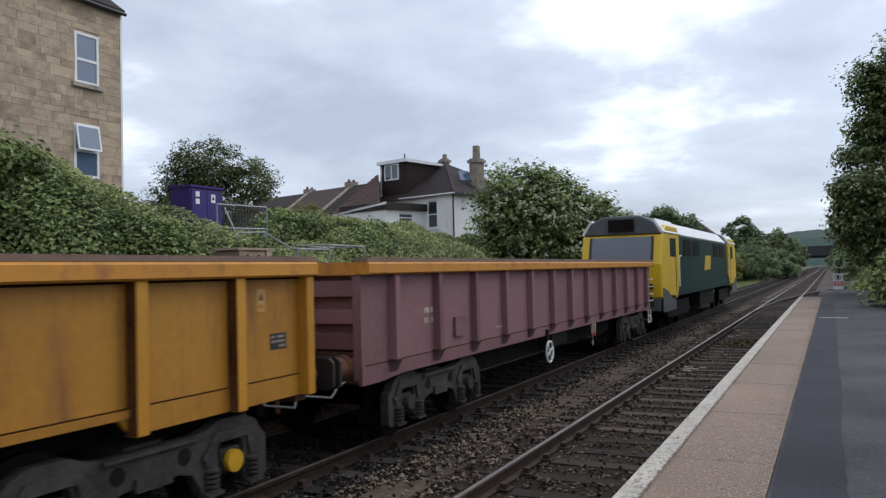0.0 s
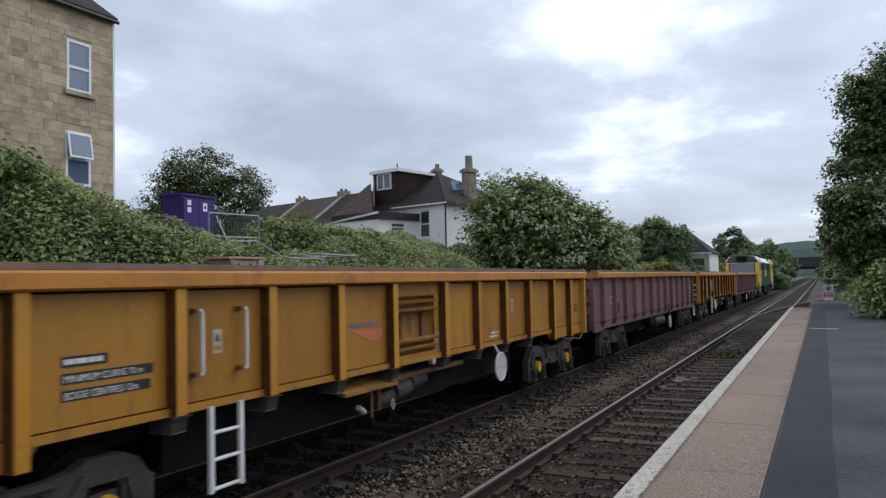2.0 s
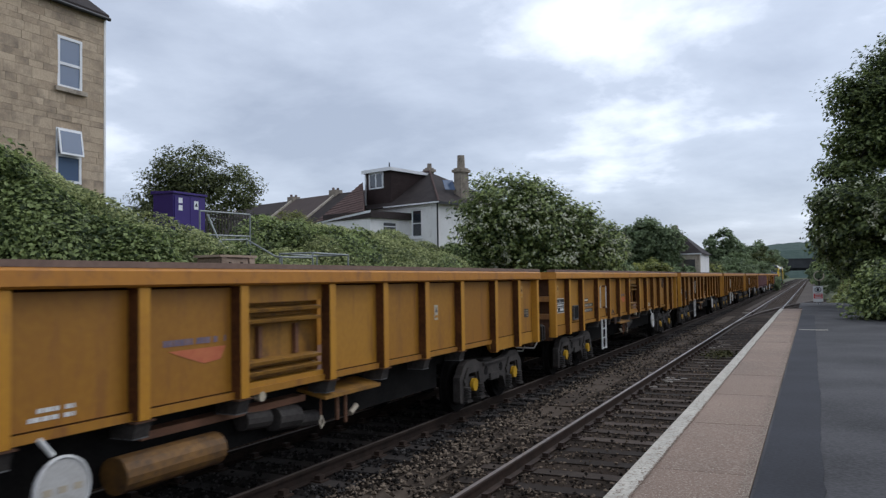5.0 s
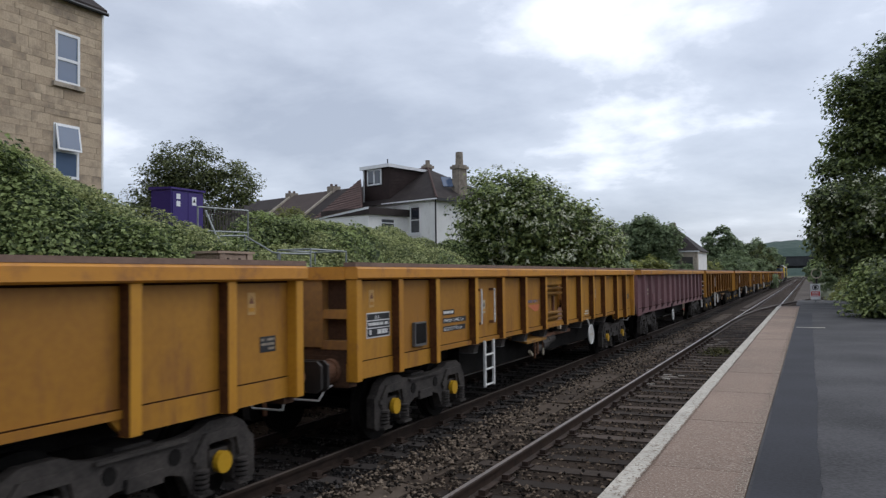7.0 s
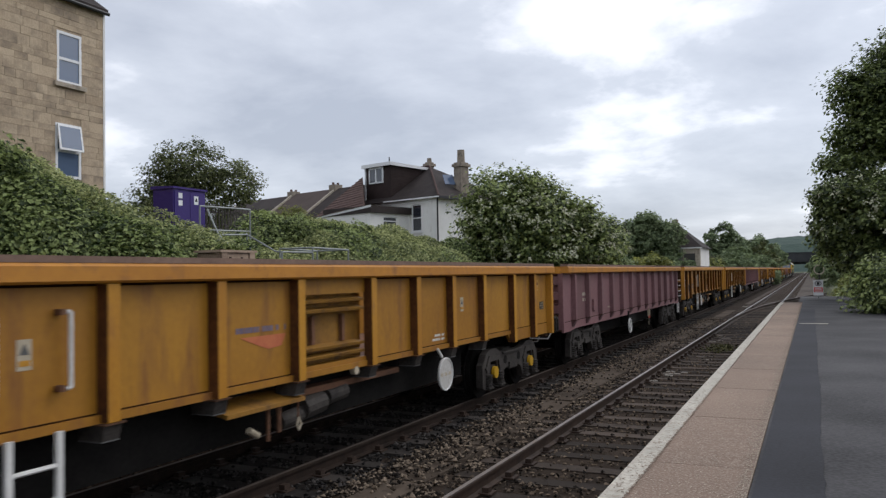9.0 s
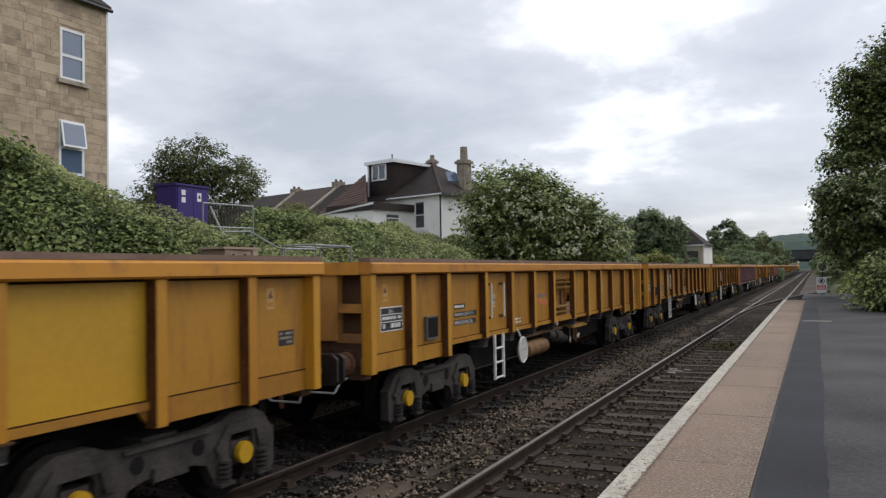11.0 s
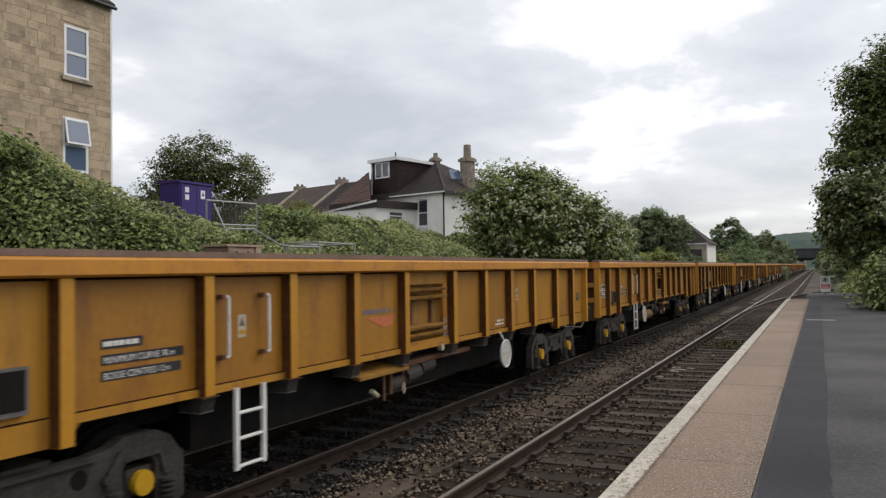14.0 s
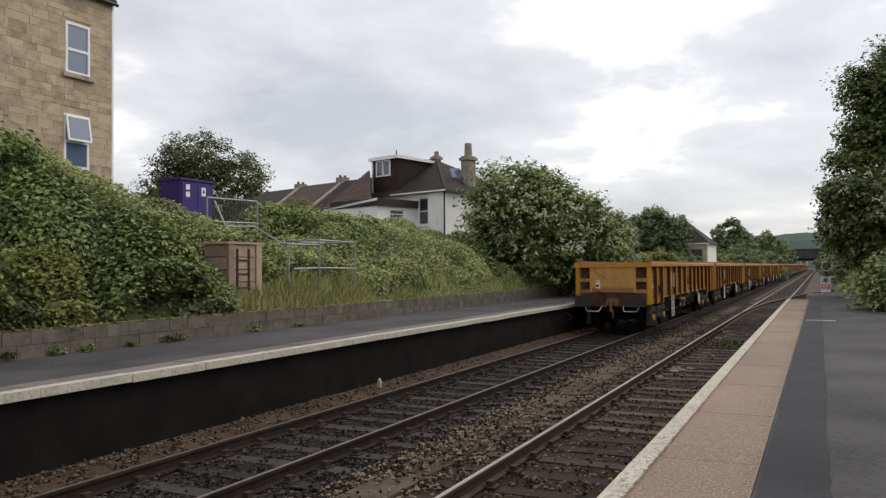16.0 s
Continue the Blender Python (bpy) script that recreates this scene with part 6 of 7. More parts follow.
def white_house():
    h = thing("white_house", "white rendered house with dark roof and box dormer", "house", (-19.8, 44.3, 0), -17.3)
    r, g = M["render"], 2.0
    part("wall", B(-9.0, -0.0, 0.25, 8.0, g, 7.05), r, h, "white rendered walls")
    bm = bmesh.new()
    for a, b, za, zb in ((-9.0, -2.33, g, 7.05), (-1.47, 0.0, g, 7.05), (-2.33, -1.47, g, 4.95), (-2.33, -1.47, 6.7, 7.05)):
        box(bm, a, b, 0.0, 0.24, za, zb)
    part("front_wall", bm, r, h)
    window(h, -1.9, 0.02, 4.97, 0.86, 1.72, 0, GLASS_DARK, (0.5,), sill_mat="upvc")
    # hipped main roof
    bm = bmesh.new()
    v = [bm.verts.new(p) for p in ((0.35, -0.3, 7.0), (0.35, 8.3, 7.0), (-9.3, 8.3, 7.0), (-9.3, -0.3, 7.0), (-4.4, 4.0, 9.72), (-9.3, 4.0, 9.72))]
    for f in ((0, 1, 4), (0, 4, 5, 3), (1, 2, 5, 4), (3, 5, 2), (0, 3, 2, 1)):
        bm.faces.new([v[i] for i in f])
    part("roof", bm, M["slate"], h, "dark hipped slate roof")
    part("gutter", B(-4.6, 0.37, -0.33, -0.26, 6.98, 7.06), M["upvc"], h)
    part("side_gutter", B(0.31, 0.40, -0.3, 8.3, 6.9, 7.06), M["black"], h)
    bm = tube(bmesh.new(), (0.35, -0.3, 7.08), (-4.4, 4.0, 9.78), 0.07, 6)
    part("hip_tiles", bm, M["rooftile"], h)
    part("ridge_tiles", tube(bmesh.new(), (-4.4, 4.0, 9.77), (-9.3, 4.0, 9.77), 0.08, 6), M["rooftile"], h)
    part("downpipe", tube(bmesh.new(), (0.0, -0.05, g), (0.0, -0.05, 7.0), 0.05, 8), M["black"], h, "black downpipe")
    part("skylight", B(0, 0.7, -0.02, 0.03, 0, 0.9), GLASS, h, "roof light").matrix_local = pose(-1.35, 2.2, 8.1, -40, 0, 60)
    # dormer with hung tiles
    d = part("dormer", prism(bmesh.new(), [(0.3, 7.2), (0.3, 9.54), (4.2, 9.42), (4.2, 7.2)], 0, -6.95, -4.45), M["dormer"], h, "box dormer clad in dark tiles")
    part("dormer_roof", prism(bmesh.new(), [(0.1, 9.52), (0.1, 9.72), (4.3, 9.60), (4.3, 9.40)], 0, -7.1, -4.3), M["slate"], d)
    part("fascia", B(-7.12, -4.28, 0.06, 0.1, 9.5, 9.73), M["upvc"], d, "white fascia board")
    bm = prism(bmesh.new(), [(0.08, 9.50), (0.08, 9.72), (4.0, 9.61), (4.0, 9.43)], 0, -4.3, -4.26)
    part("side_fascia", bm, M["upvc"], d)
    part("corner_board", B(-7.0, -6.88, 0.26, 0.32, 7.2, 9.5), M["upvc"], d)
    bm = bmesh.new()
    for a in (-6.5, -5.86, -5.2):
        box(bm, a - 0.05, a + 0.05, 0.22, 0.29, 8.4, 9.45)
    for z in (8.4, 9.40):
        box(bm, -6.5, -5.2, 0.22, 0.29, z, z + 0.09)
    part("dormer_window", bm, M["upvc"], d, "white casement window")
    for a in (-6.45, -5.81):
        part("pane", B(a, a + 0.56, 0.25, 0.27, 8.49, 9.40), GLASS_DARK, d)
    rng = random.Random(8)
    for i in range(10):
        part("tile_course", B(-4.452, -4.43, 0.34, 0.6 + 0.34 * i, 7.3 + 0.22 * i, 7.36 + 0.22 * i), M["dormer"], d)
    # rear wing with flat-fronted wall and tiled roof
    w = part("wing", B(-7.6, -2.75, -3.4, 0.0, g, 6.05), r, h, "white rear wing")
    bm = bmesh.new()
    for a, b, za, zb in ((-3.4, -2.3, g, 6.35), (-1.1, 0.0, g, 6.35), (-2.3, -1.1, g, 5.05), (-2.3, -1.1, 5.85, 6.35)):
        box(bm, -2.74, -2.5, a, b, za, zb)
    part("wing_side", bm, r, w)
    window(h, -2.5, -1.7, 5.05, 1.2, 0.82, 90, GLASS_DARK, (0.68,), sill_mat="upvc")
    part("wing_flat_roof", B(-6.9, -2.3, -3.5, 0.0, 6.06, 6.5), M["slate"], w)
    part("wing_fascia", prism(bmesh.new(), [(-2.35, 6.38), (-2.35, 6.52), (-7.7, 6.1), (-7.7, 5.96)], 1, -3.52, -3.44), M["upvc"], w, "white fascia board")
    bm = bmesh.new()
    v = [bm.verts.new(p) for p in ((-2.95, -3.55, 6.5), (-7.75, -3.55, 6.05), (-7.3, 0.35, 9.0), (-6.97, 0.35, 6.3), (-7.75, 0.35, 6.05))]
    for f in ((0, 2, 1), (0, 3, 2), (1, 2, 4), (2, 3, 4), (0, 1, 4, 3)):
        bm.faces.new([v[i] for i in f])
    bmesh.ops.recalc_face_normals(bm, faces=bm.faces[:])
    part("wing_roof", bm, M["rooftile"], w, "red-brown tiled roof")
    top = Vector((-7.3, 0.33, 9.02))
    for i in range(0, 13):
        a, b = Vector((-2.97, -3.57, 6.52)).lerp(top, i / 13), Vector((-7.73, -3.57, 6.07)).lerp(top, i / 13)
        part("tile_course", tube(bmesh.new(), a, b, 0.024, 4), M["rooftile"], w)
    # chimneys
    for x, y, z0, z1, s, pots in ((-0.9, 3.3, 7.4, 9.55, 0.62, 1), (-4.8, 4.4, 9.4, 10.1, 0.4, 1)):
        c = part("chimney", soft(B(x - s / 2, x + s / 2, y - s * 0.62, y + s * 0.62, z0, z1), 0.02), M["chimney"], h, "stone chimney stack")
        part("chimney_cap", soft(B(x - s / 2 - 0.1, x + s / 2 + 0.1, y - s * 0.62 - 0.1, y + s * 0.62 + 0.1, z1 - 0.28, z1 - 0.1), 0.02), M["chimney"], c)
        part("chimney_pot", tube(bmesh.new(), (x, y, z1 - 0.02), (x, y, z1 + (0.85 if s > 0.5 else 0.3)), s * 0.42, 10, s * 0.38), M["chimney"], c, "chimney pot")
    part("roof_finial", tube(bmesh.new(), (-4.6, 0.3, 9.7), (-4.6, 0.3, 10.05), 0.04, 6), M["black"], h)
    return h


white_house()


def terrace(x, y, turn, zr, ze, length, mat, sky):
    h = thing("terraced_house", "terraced house with a dark pitched roof", "house", (x, y, 0), turn, "terraced houses behind the bank")
    part("wall", B(0, length, 0.3, 7.7, 2.0, ze), M["render"], h)
    part("roof", prism(bmesh.new(), [(-0.1, ze - 0.1), (4.0, zr), (8.1, ze - 0.1)], 0, 0, length), M[mat], h, "weathered roof")
    part("verge", prism(bmesh.new(), [(-0.15, ze - 0.12), (-0.15, ze + 0.06), (4.0, zr + 0.16), (4.0, zr - 0.02)], 0, -0.12, 0.1), M["stone_trim"], h, "pale verge")
    s = math.atan2(zr - ze + 0.1, 4.1)
    if sky:
        part("skylight", B(-0.45, 0.45, -0.7, 0.7, 0, 0.08), GLASS, h, "pale roof window").matrix_local = pose(length * 0.35, 2.2, ze - 0.1 + 2.3 * math.tan(s) + 0.05, math.degrees(s), 0, 0)
    c = part("chimney", B(length - 0.5, length + 0.3, 3.6, 4.4, zr - 0.5, zr + 0.3), M["chimney"], h)
    for k in (3.75, 4.25):
        part("chimney_pot", tube(bmesh.new(), (length - 0.1, k, zr + 0.3), (length - 0.1, k, zr + 0.5), 0.12, 8, 0.1), M["rooftile"], c)
    return h


def beside_white_house(x, y):
    c, s = math.cos(radians(17.3)), math.sin(radians(17.3))
    return -19.8 + x * c + y * s, 44.3 - x * s + y * c


for x, zr, ze, ln, mt, sky in ((-17.3, 9.5, 6.7, 7.9, "slate", True), (-23.0, 9.5, 6.7, 5.6, "brown_tile", False), (-31.0, 9.4, 6.6, 7.9, "slate", False)):
    terrace(*beside_white_house(x, 2.5), -17.3, zr, ze, ln, mt, sky)


def far_house():
    h = thing("distant_house", "distant pale house with dark roof and bay", "house", (-9.2, 84.2, 0), 0)
    part("wall", B(-10.0, 0.0, 0.2, 8, 0.0, 4.5), M["render"], h)
    bm = bmesh.new()
    v = [bm.verts.new(p) for p in ((0.3, -0.2, 4.5), (0.3, 8.2, 4.5), (-10.3, 8.2, 4.5), (-10.3, -0.2, 4.5), (-3.0, 4.0, 7.4), (-10.3, 4.0, 7.4))]
    for f in ((0, 1, 4), (0, 4, 5, 3), (1, 2, 5, 4), (3, 5, 2), (0, 3, 2, 1)):
        bm.faces.new([v[i] for i in f])
    part("roof", bm, M["slate"], h, "dark roof")
    part("chimney", B(-3.3, -2.7, 3.7, 4.4, 7.0, 7.7), M["chimney"], h)
    b = part("bay", B(-1.7, 0.05, -0.5, 0.2, 0.0, 4.4), M["stone_trim"], h, "pale projecting bay")
    for z in (0.8, 2.7):
        part("window", B(-1.5, -0.4, -0.53, -0.5, z, z + 1.2), GLASS_DARK, b)
    part("bay_roof", B(-1.9, 0.2, -0.65, 0.2, 4.4, 4.52), M["upvc"], b)
    return h


far_house()


def bridge():
    b = thing("road_bridge", "dark steel girder road bridge over the railway", "bridge", (0, 320, 0))
    part("girder", B(-26, 14, -0.4, 0.4, 4.75, 8.0), M["girder"], b, "dark plate girder")
    for i in range(21):
        part("stiffener", B(-26 + 2 * i - 0.08, -26 + 2 * i + 0.08, -0.55, -0.4, 4.8, 7.9), M["girder"], b)
    part("flange", B(-26, 14, -0.65, 0.5, 7.9, 8.15), M["girder"], b)
    part("lower_flange", B(-26, 14, -0.65, 0.5, 4.6, 4.78), M["girder"], b)
    part("deck", B(-26, 14, 0.4, 9, 4.8, 5.6), M["girder"], b)
    part("soffit_beam", B(-26, 14, 1.2, 1.8, 3.7, 4.8), M["girder"], b)
    for x0, x1 in ((-26, -9.3), (2.2, 14)):
        part("abutment", B(x0, x1, 0.1, 8.9, -0.6, 4.8), M["chimney"], b, "stone abutment")
    return b


bridge()

# wooded hill at the horizon
bm = bmesh.new()
cols = []
for i in range(451):
    x = -900 + 4 * i
    top = 24 + 6 * math.exp(-((x + 10) / 60) ** 2) + 5 * noise.noise((x * 0.012, 0, 0)) + 2.2 * noise.noise((x * 0.06, 3, 0)) + 1.6 * noise.noise((x * 0.13, 5, 0)) + 1.0 * noise.noise((x * 0.4, 7, 0))
    cols.append([bm.verts.new((x, 640 + 3 * noise.noise((x * 0.1, 9, 0)), -2)), bm.verts.new((x, 690, top * 0.75)), bm.verts.new((x, 720, top)), bm.verts.new((x, 900, top * 0.9))])
for a, b in zip(cols, cols[1:]):
    for k in range(3):
        bm.faces.new((a[k], b[k], b[k + 1], a[k + 1]))
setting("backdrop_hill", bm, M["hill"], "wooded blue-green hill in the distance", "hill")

# ---------------------------------------------------------------- trees
def crown(parent, name, clumps, n, size, mat, seed, label="", spread=0.34, inner=0.45):
    rng = np.random.default_rng(seed)
    vol = np.array([(c[3] * c[4] * c[5]) ** (2 / 3) for c in clumps])
    out = []
    for c, share in zip(clumps, vol / vol.sum()):
        k = max(1, int(n * share))
        tufts = max(6, int(k / 55))
        d = rng.normal(size=(tufts, 3))
        d /= np.linalg.norm(d, axis=1)[:, None]
        rad = inner + (1.04 - inner) * rng.random(tufts) ** 0.45
        centre = np.array(c[:3]) + d * rad[:, None] * np.array(c[3:6]) * rng.uniform(0.85, 1.1, (tufts, 1))
        pick = rng.integers(0, tufts, k)
        sp = spread * rng.uniform(0.5, 1.4, tufts)[pick]
        q = rng.normal(size=(k, 3))
        q *= (rng.random(k) ** 0.4 * 1.5 / np.linalg.norm(q, axis=1))[:, None]
        p = centre[pick] + q * sp[:, None] * np.array([1, 1, 0.7])
        nr = d[pick] * 0.7 + rng.normal(0, 0.45, (k, 3)) + np.array([0, 0, 0.85])
        out.append((p, nr))
    p, nr = np.concatenate([o[0] for o in out]), np.concatenate([o[1] for o in out])
    v, f = quads(p, nr, size, rng)
    return stuff(name, v, f, mat, label, "", parent)


def flowers(parent, clumps, n, seed):
    """Flat cream flower heads, each a dish of small petals, on the outside of the crown."""
    rng = np.random.default_rng(seed)
    vol = np.array([(c[3] * c[4] * c[5]) ** (2 / 3) for c in clumps])
    which = rng.choice(len(clumps), n, p=vol / vol.sum())
    cl = np.array(clumps)[which]
    d = rng.normal(size=(n, 3))
    d[:, 2] = np.abs(d[:, 2]) * 0.8 - 0.35
    d /= np.linalg.norm(d, axis=1)[:, None]
    c = cl[:, :3] + d * cl[:, 3:6] * rng.uniform(1.0, 1.17, (n, 1))
    k = 9
    nr = d + np.array([0, 0, 0.6])
    off = rng.normal(size=(n, k, 3)) * rng.uniform(0.03, 0.075, (n, 1, 1))
    p = (c[:, None] + off).reshape(-1, 3)
    v, f = quads(p, np.repeat(nr, k, 0) + rng.normal(0, 0.3, (n * k, 3)), 0.056, rng)
    return stuff("blossom", v, f, M["blossom"], "cream flower heads", "", parent)


def trunk(parent, base, forks, r, seed):
    rng = random.Random(seed)
    bm = bmesh.new()
    base = Vector(base)
    mid = base + Vector((rng.uniform(-0.2, 0.2), rng.uniform(-0.2, 0.2), (sum(f[2] for f in forks) / len(forks) - base.z) * 0.45))
    tube(bm, base - Vector((0, 0, 0.3)), mid, r, 9, r * 0.7)
    for f in forks:
        f = Vector(f)
        k = mid.lerp(f, 0.55) + Vector((rng.uniform(-0.3, 0.3), rng.uniform(-0.3, 0.3), 0.2))
        tube(bm, mid, k, r * 0.5, 7, r * 0.3)
        tube(bm, k, f, r * 0.3, 6, r * 0.08)
        for _ in range(3):
            e = k.lerp(f, rng.uniform(0.2, 0.8))
            tube(bm, e, e + Vector((rng.uniform(-1, 1), rng.uniform(-1, 1), rng.uniform(0, 0.9))) * r * 5, r * 0.14, 5, r * 0.04)
    return part("trunk", bm, M["bark"], parent, "dark trunk and limbs")


def tree(name, label, base, clumps, n, size, mat, r, seed, blossoms=0, category="tree", spread=0.34, group=""):
    t = thing(name, label, category, group=group)
    trunk(t, base, [(c[0], c[1], c[2] + c[5] * 0.4) for c in clumps], r, seed)
    crown(t, "crown", clumps, n, size, mat, seed + 1, spread=spread)
    if blossoms:
        flowers(t, clumps, blossoms, seed + 2)
    return t


tree("elder_tree", "broad flowering elder with cream blossom over the wall", (-10.6, 32.4, 1.2),
     [(-10.75, 32.2, 4.75, 1.9, 2.0, 2.05), (-9.6, 32.8, 4.35, 1.8, 2.0, 1.9), (-8.4, 33.8, 3.7, 1.5, 1.8, 1.6), (-11.6, 31.8, 3.5, 1.3, 1.5, 1.5), (-7.9, 35.0, 3.3, 1.6, 1.8, 1.6), (-9.9, 32.4, 2.9, 2.1, 1.6, 1.0)],
     60000, 0.115, M["leaf_elder"], 0.2, 41, 820)
# dark leaf mass added to paint the shade below the elder
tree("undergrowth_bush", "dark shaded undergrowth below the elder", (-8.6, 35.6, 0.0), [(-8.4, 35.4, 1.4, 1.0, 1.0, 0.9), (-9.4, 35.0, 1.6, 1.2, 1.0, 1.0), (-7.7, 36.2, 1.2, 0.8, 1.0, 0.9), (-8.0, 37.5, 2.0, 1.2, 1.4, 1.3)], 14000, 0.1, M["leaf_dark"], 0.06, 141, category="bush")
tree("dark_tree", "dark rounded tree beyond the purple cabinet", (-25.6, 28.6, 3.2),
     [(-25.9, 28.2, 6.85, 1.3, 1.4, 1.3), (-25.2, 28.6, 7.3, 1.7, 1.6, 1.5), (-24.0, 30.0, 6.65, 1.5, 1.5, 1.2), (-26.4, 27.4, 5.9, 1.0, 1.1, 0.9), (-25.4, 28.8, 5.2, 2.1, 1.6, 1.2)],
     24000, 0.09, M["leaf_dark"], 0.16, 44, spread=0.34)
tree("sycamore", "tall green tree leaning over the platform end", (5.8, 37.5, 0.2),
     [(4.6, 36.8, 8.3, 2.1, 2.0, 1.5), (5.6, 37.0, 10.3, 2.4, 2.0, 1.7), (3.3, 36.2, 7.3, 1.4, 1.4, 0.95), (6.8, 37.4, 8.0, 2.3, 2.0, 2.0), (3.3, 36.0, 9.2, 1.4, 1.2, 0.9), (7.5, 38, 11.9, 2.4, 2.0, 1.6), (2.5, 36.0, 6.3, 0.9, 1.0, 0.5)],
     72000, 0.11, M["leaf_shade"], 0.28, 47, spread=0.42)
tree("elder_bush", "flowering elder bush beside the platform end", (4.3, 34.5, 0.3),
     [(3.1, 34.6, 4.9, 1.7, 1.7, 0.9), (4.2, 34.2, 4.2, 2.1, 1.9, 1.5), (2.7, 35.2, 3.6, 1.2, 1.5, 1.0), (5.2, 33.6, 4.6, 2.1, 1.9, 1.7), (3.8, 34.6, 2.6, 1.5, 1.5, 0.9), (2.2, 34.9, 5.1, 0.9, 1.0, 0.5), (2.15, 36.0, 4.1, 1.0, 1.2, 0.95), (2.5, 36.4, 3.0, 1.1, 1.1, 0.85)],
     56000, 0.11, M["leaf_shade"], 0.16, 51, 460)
tree("bank_bush", "yellowish green bush on the bank by the roofs", (-20.6, 30.0, 3.2),
     [(-20.7, 30.0, 4.75, 1.0, 0.9, 0.7), (-19.9, 30.4, 4.45, 0.8, 0.8, 0.55), (-21.3, 29.8, 4.4, 0.7, 0.7, 0.5)],
     9000, 0.06, M["leaf_yellow"], 0.05, 71, category="bush", spread=0.2)
tree("hedge_bush", "leafy green shrub at the platform edge", (4.1, 25.2, 0.9),
     [(3.9, 25.0, 1.7, 1.5, 1.7, 0.95), (3.1, 25.6, 1.3, 1.0, 1.2, 0.6), (4.6, 24.2, 1.5, 1.6, 1.4, 0.8), (4.4, 27.0, 1.6, 1.4, 1.6, 0.9)],
     30000, 0.085, M["leaf_elder"], 0.07, 54, category="bush")
tree("verge_bush", "yellow-green bush on the verge past the platform", (3.2, 40.5, 0.3), [(3.3, 40.5, 1.3, 0.9, 1.2, 1.0), (2.8, 41.5, 0.9, 0.7, 1.2, 0.7), (3.9, 39.8, 1.7, 0.9, 1.0, 1.1)], 9000, 0.09, M["leaf_yellow"], 0.05, 145, category="bush", spread=0.25)
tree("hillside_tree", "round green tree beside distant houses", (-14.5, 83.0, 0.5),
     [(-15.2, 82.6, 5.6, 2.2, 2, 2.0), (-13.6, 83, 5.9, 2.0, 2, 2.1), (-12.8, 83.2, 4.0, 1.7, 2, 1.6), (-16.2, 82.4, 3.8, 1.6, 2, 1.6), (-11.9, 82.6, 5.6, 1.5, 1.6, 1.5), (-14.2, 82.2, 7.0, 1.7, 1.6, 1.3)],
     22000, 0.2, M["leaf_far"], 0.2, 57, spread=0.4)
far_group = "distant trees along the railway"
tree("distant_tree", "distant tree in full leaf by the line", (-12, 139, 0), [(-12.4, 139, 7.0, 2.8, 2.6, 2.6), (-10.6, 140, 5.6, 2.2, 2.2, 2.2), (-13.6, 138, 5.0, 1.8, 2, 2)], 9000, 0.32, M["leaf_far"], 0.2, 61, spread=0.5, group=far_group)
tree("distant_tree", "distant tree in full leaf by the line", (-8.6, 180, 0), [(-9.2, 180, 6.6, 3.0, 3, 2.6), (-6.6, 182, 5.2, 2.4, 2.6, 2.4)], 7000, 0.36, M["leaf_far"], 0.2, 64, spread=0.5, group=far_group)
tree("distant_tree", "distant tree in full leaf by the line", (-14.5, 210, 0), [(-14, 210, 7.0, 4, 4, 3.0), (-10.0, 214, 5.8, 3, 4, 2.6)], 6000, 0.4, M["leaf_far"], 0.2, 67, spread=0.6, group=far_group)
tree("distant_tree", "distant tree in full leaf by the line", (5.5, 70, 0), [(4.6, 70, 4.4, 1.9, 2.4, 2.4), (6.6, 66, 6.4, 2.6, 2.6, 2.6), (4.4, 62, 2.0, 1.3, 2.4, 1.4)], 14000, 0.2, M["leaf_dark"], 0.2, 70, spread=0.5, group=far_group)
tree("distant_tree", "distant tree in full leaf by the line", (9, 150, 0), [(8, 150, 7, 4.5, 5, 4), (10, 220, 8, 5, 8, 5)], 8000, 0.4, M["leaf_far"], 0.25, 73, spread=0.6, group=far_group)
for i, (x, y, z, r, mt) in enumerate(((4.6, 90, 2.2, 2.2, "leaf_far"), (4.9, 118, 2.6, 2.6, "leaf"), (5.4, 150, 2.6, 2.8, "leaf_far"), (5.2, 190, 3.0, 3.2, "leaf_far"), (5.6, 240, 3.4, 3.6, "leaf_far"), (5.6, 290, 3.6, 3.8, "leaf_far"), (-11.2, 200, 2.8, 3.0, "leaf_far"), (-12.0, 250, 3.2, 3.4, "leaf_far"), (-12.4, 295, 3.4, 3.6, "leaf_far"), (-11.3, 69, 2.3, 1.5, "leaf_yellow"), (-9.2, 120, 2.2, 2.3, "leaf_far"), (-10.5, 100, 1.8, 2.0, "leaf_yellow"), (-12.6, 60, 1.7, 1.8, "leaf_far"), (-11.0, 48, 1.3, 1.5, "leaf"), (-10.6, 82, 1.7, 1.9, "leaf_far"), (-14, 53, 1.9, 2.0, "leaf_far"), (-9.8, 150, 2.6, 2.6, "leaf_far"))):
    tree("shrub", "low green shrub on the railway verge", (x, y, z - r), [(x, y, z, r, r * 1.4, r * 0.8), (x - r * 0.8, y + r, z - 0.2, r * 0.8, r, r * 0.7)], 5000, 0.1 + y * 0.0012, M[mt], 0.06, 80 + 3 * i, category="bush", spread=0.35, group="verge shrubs")
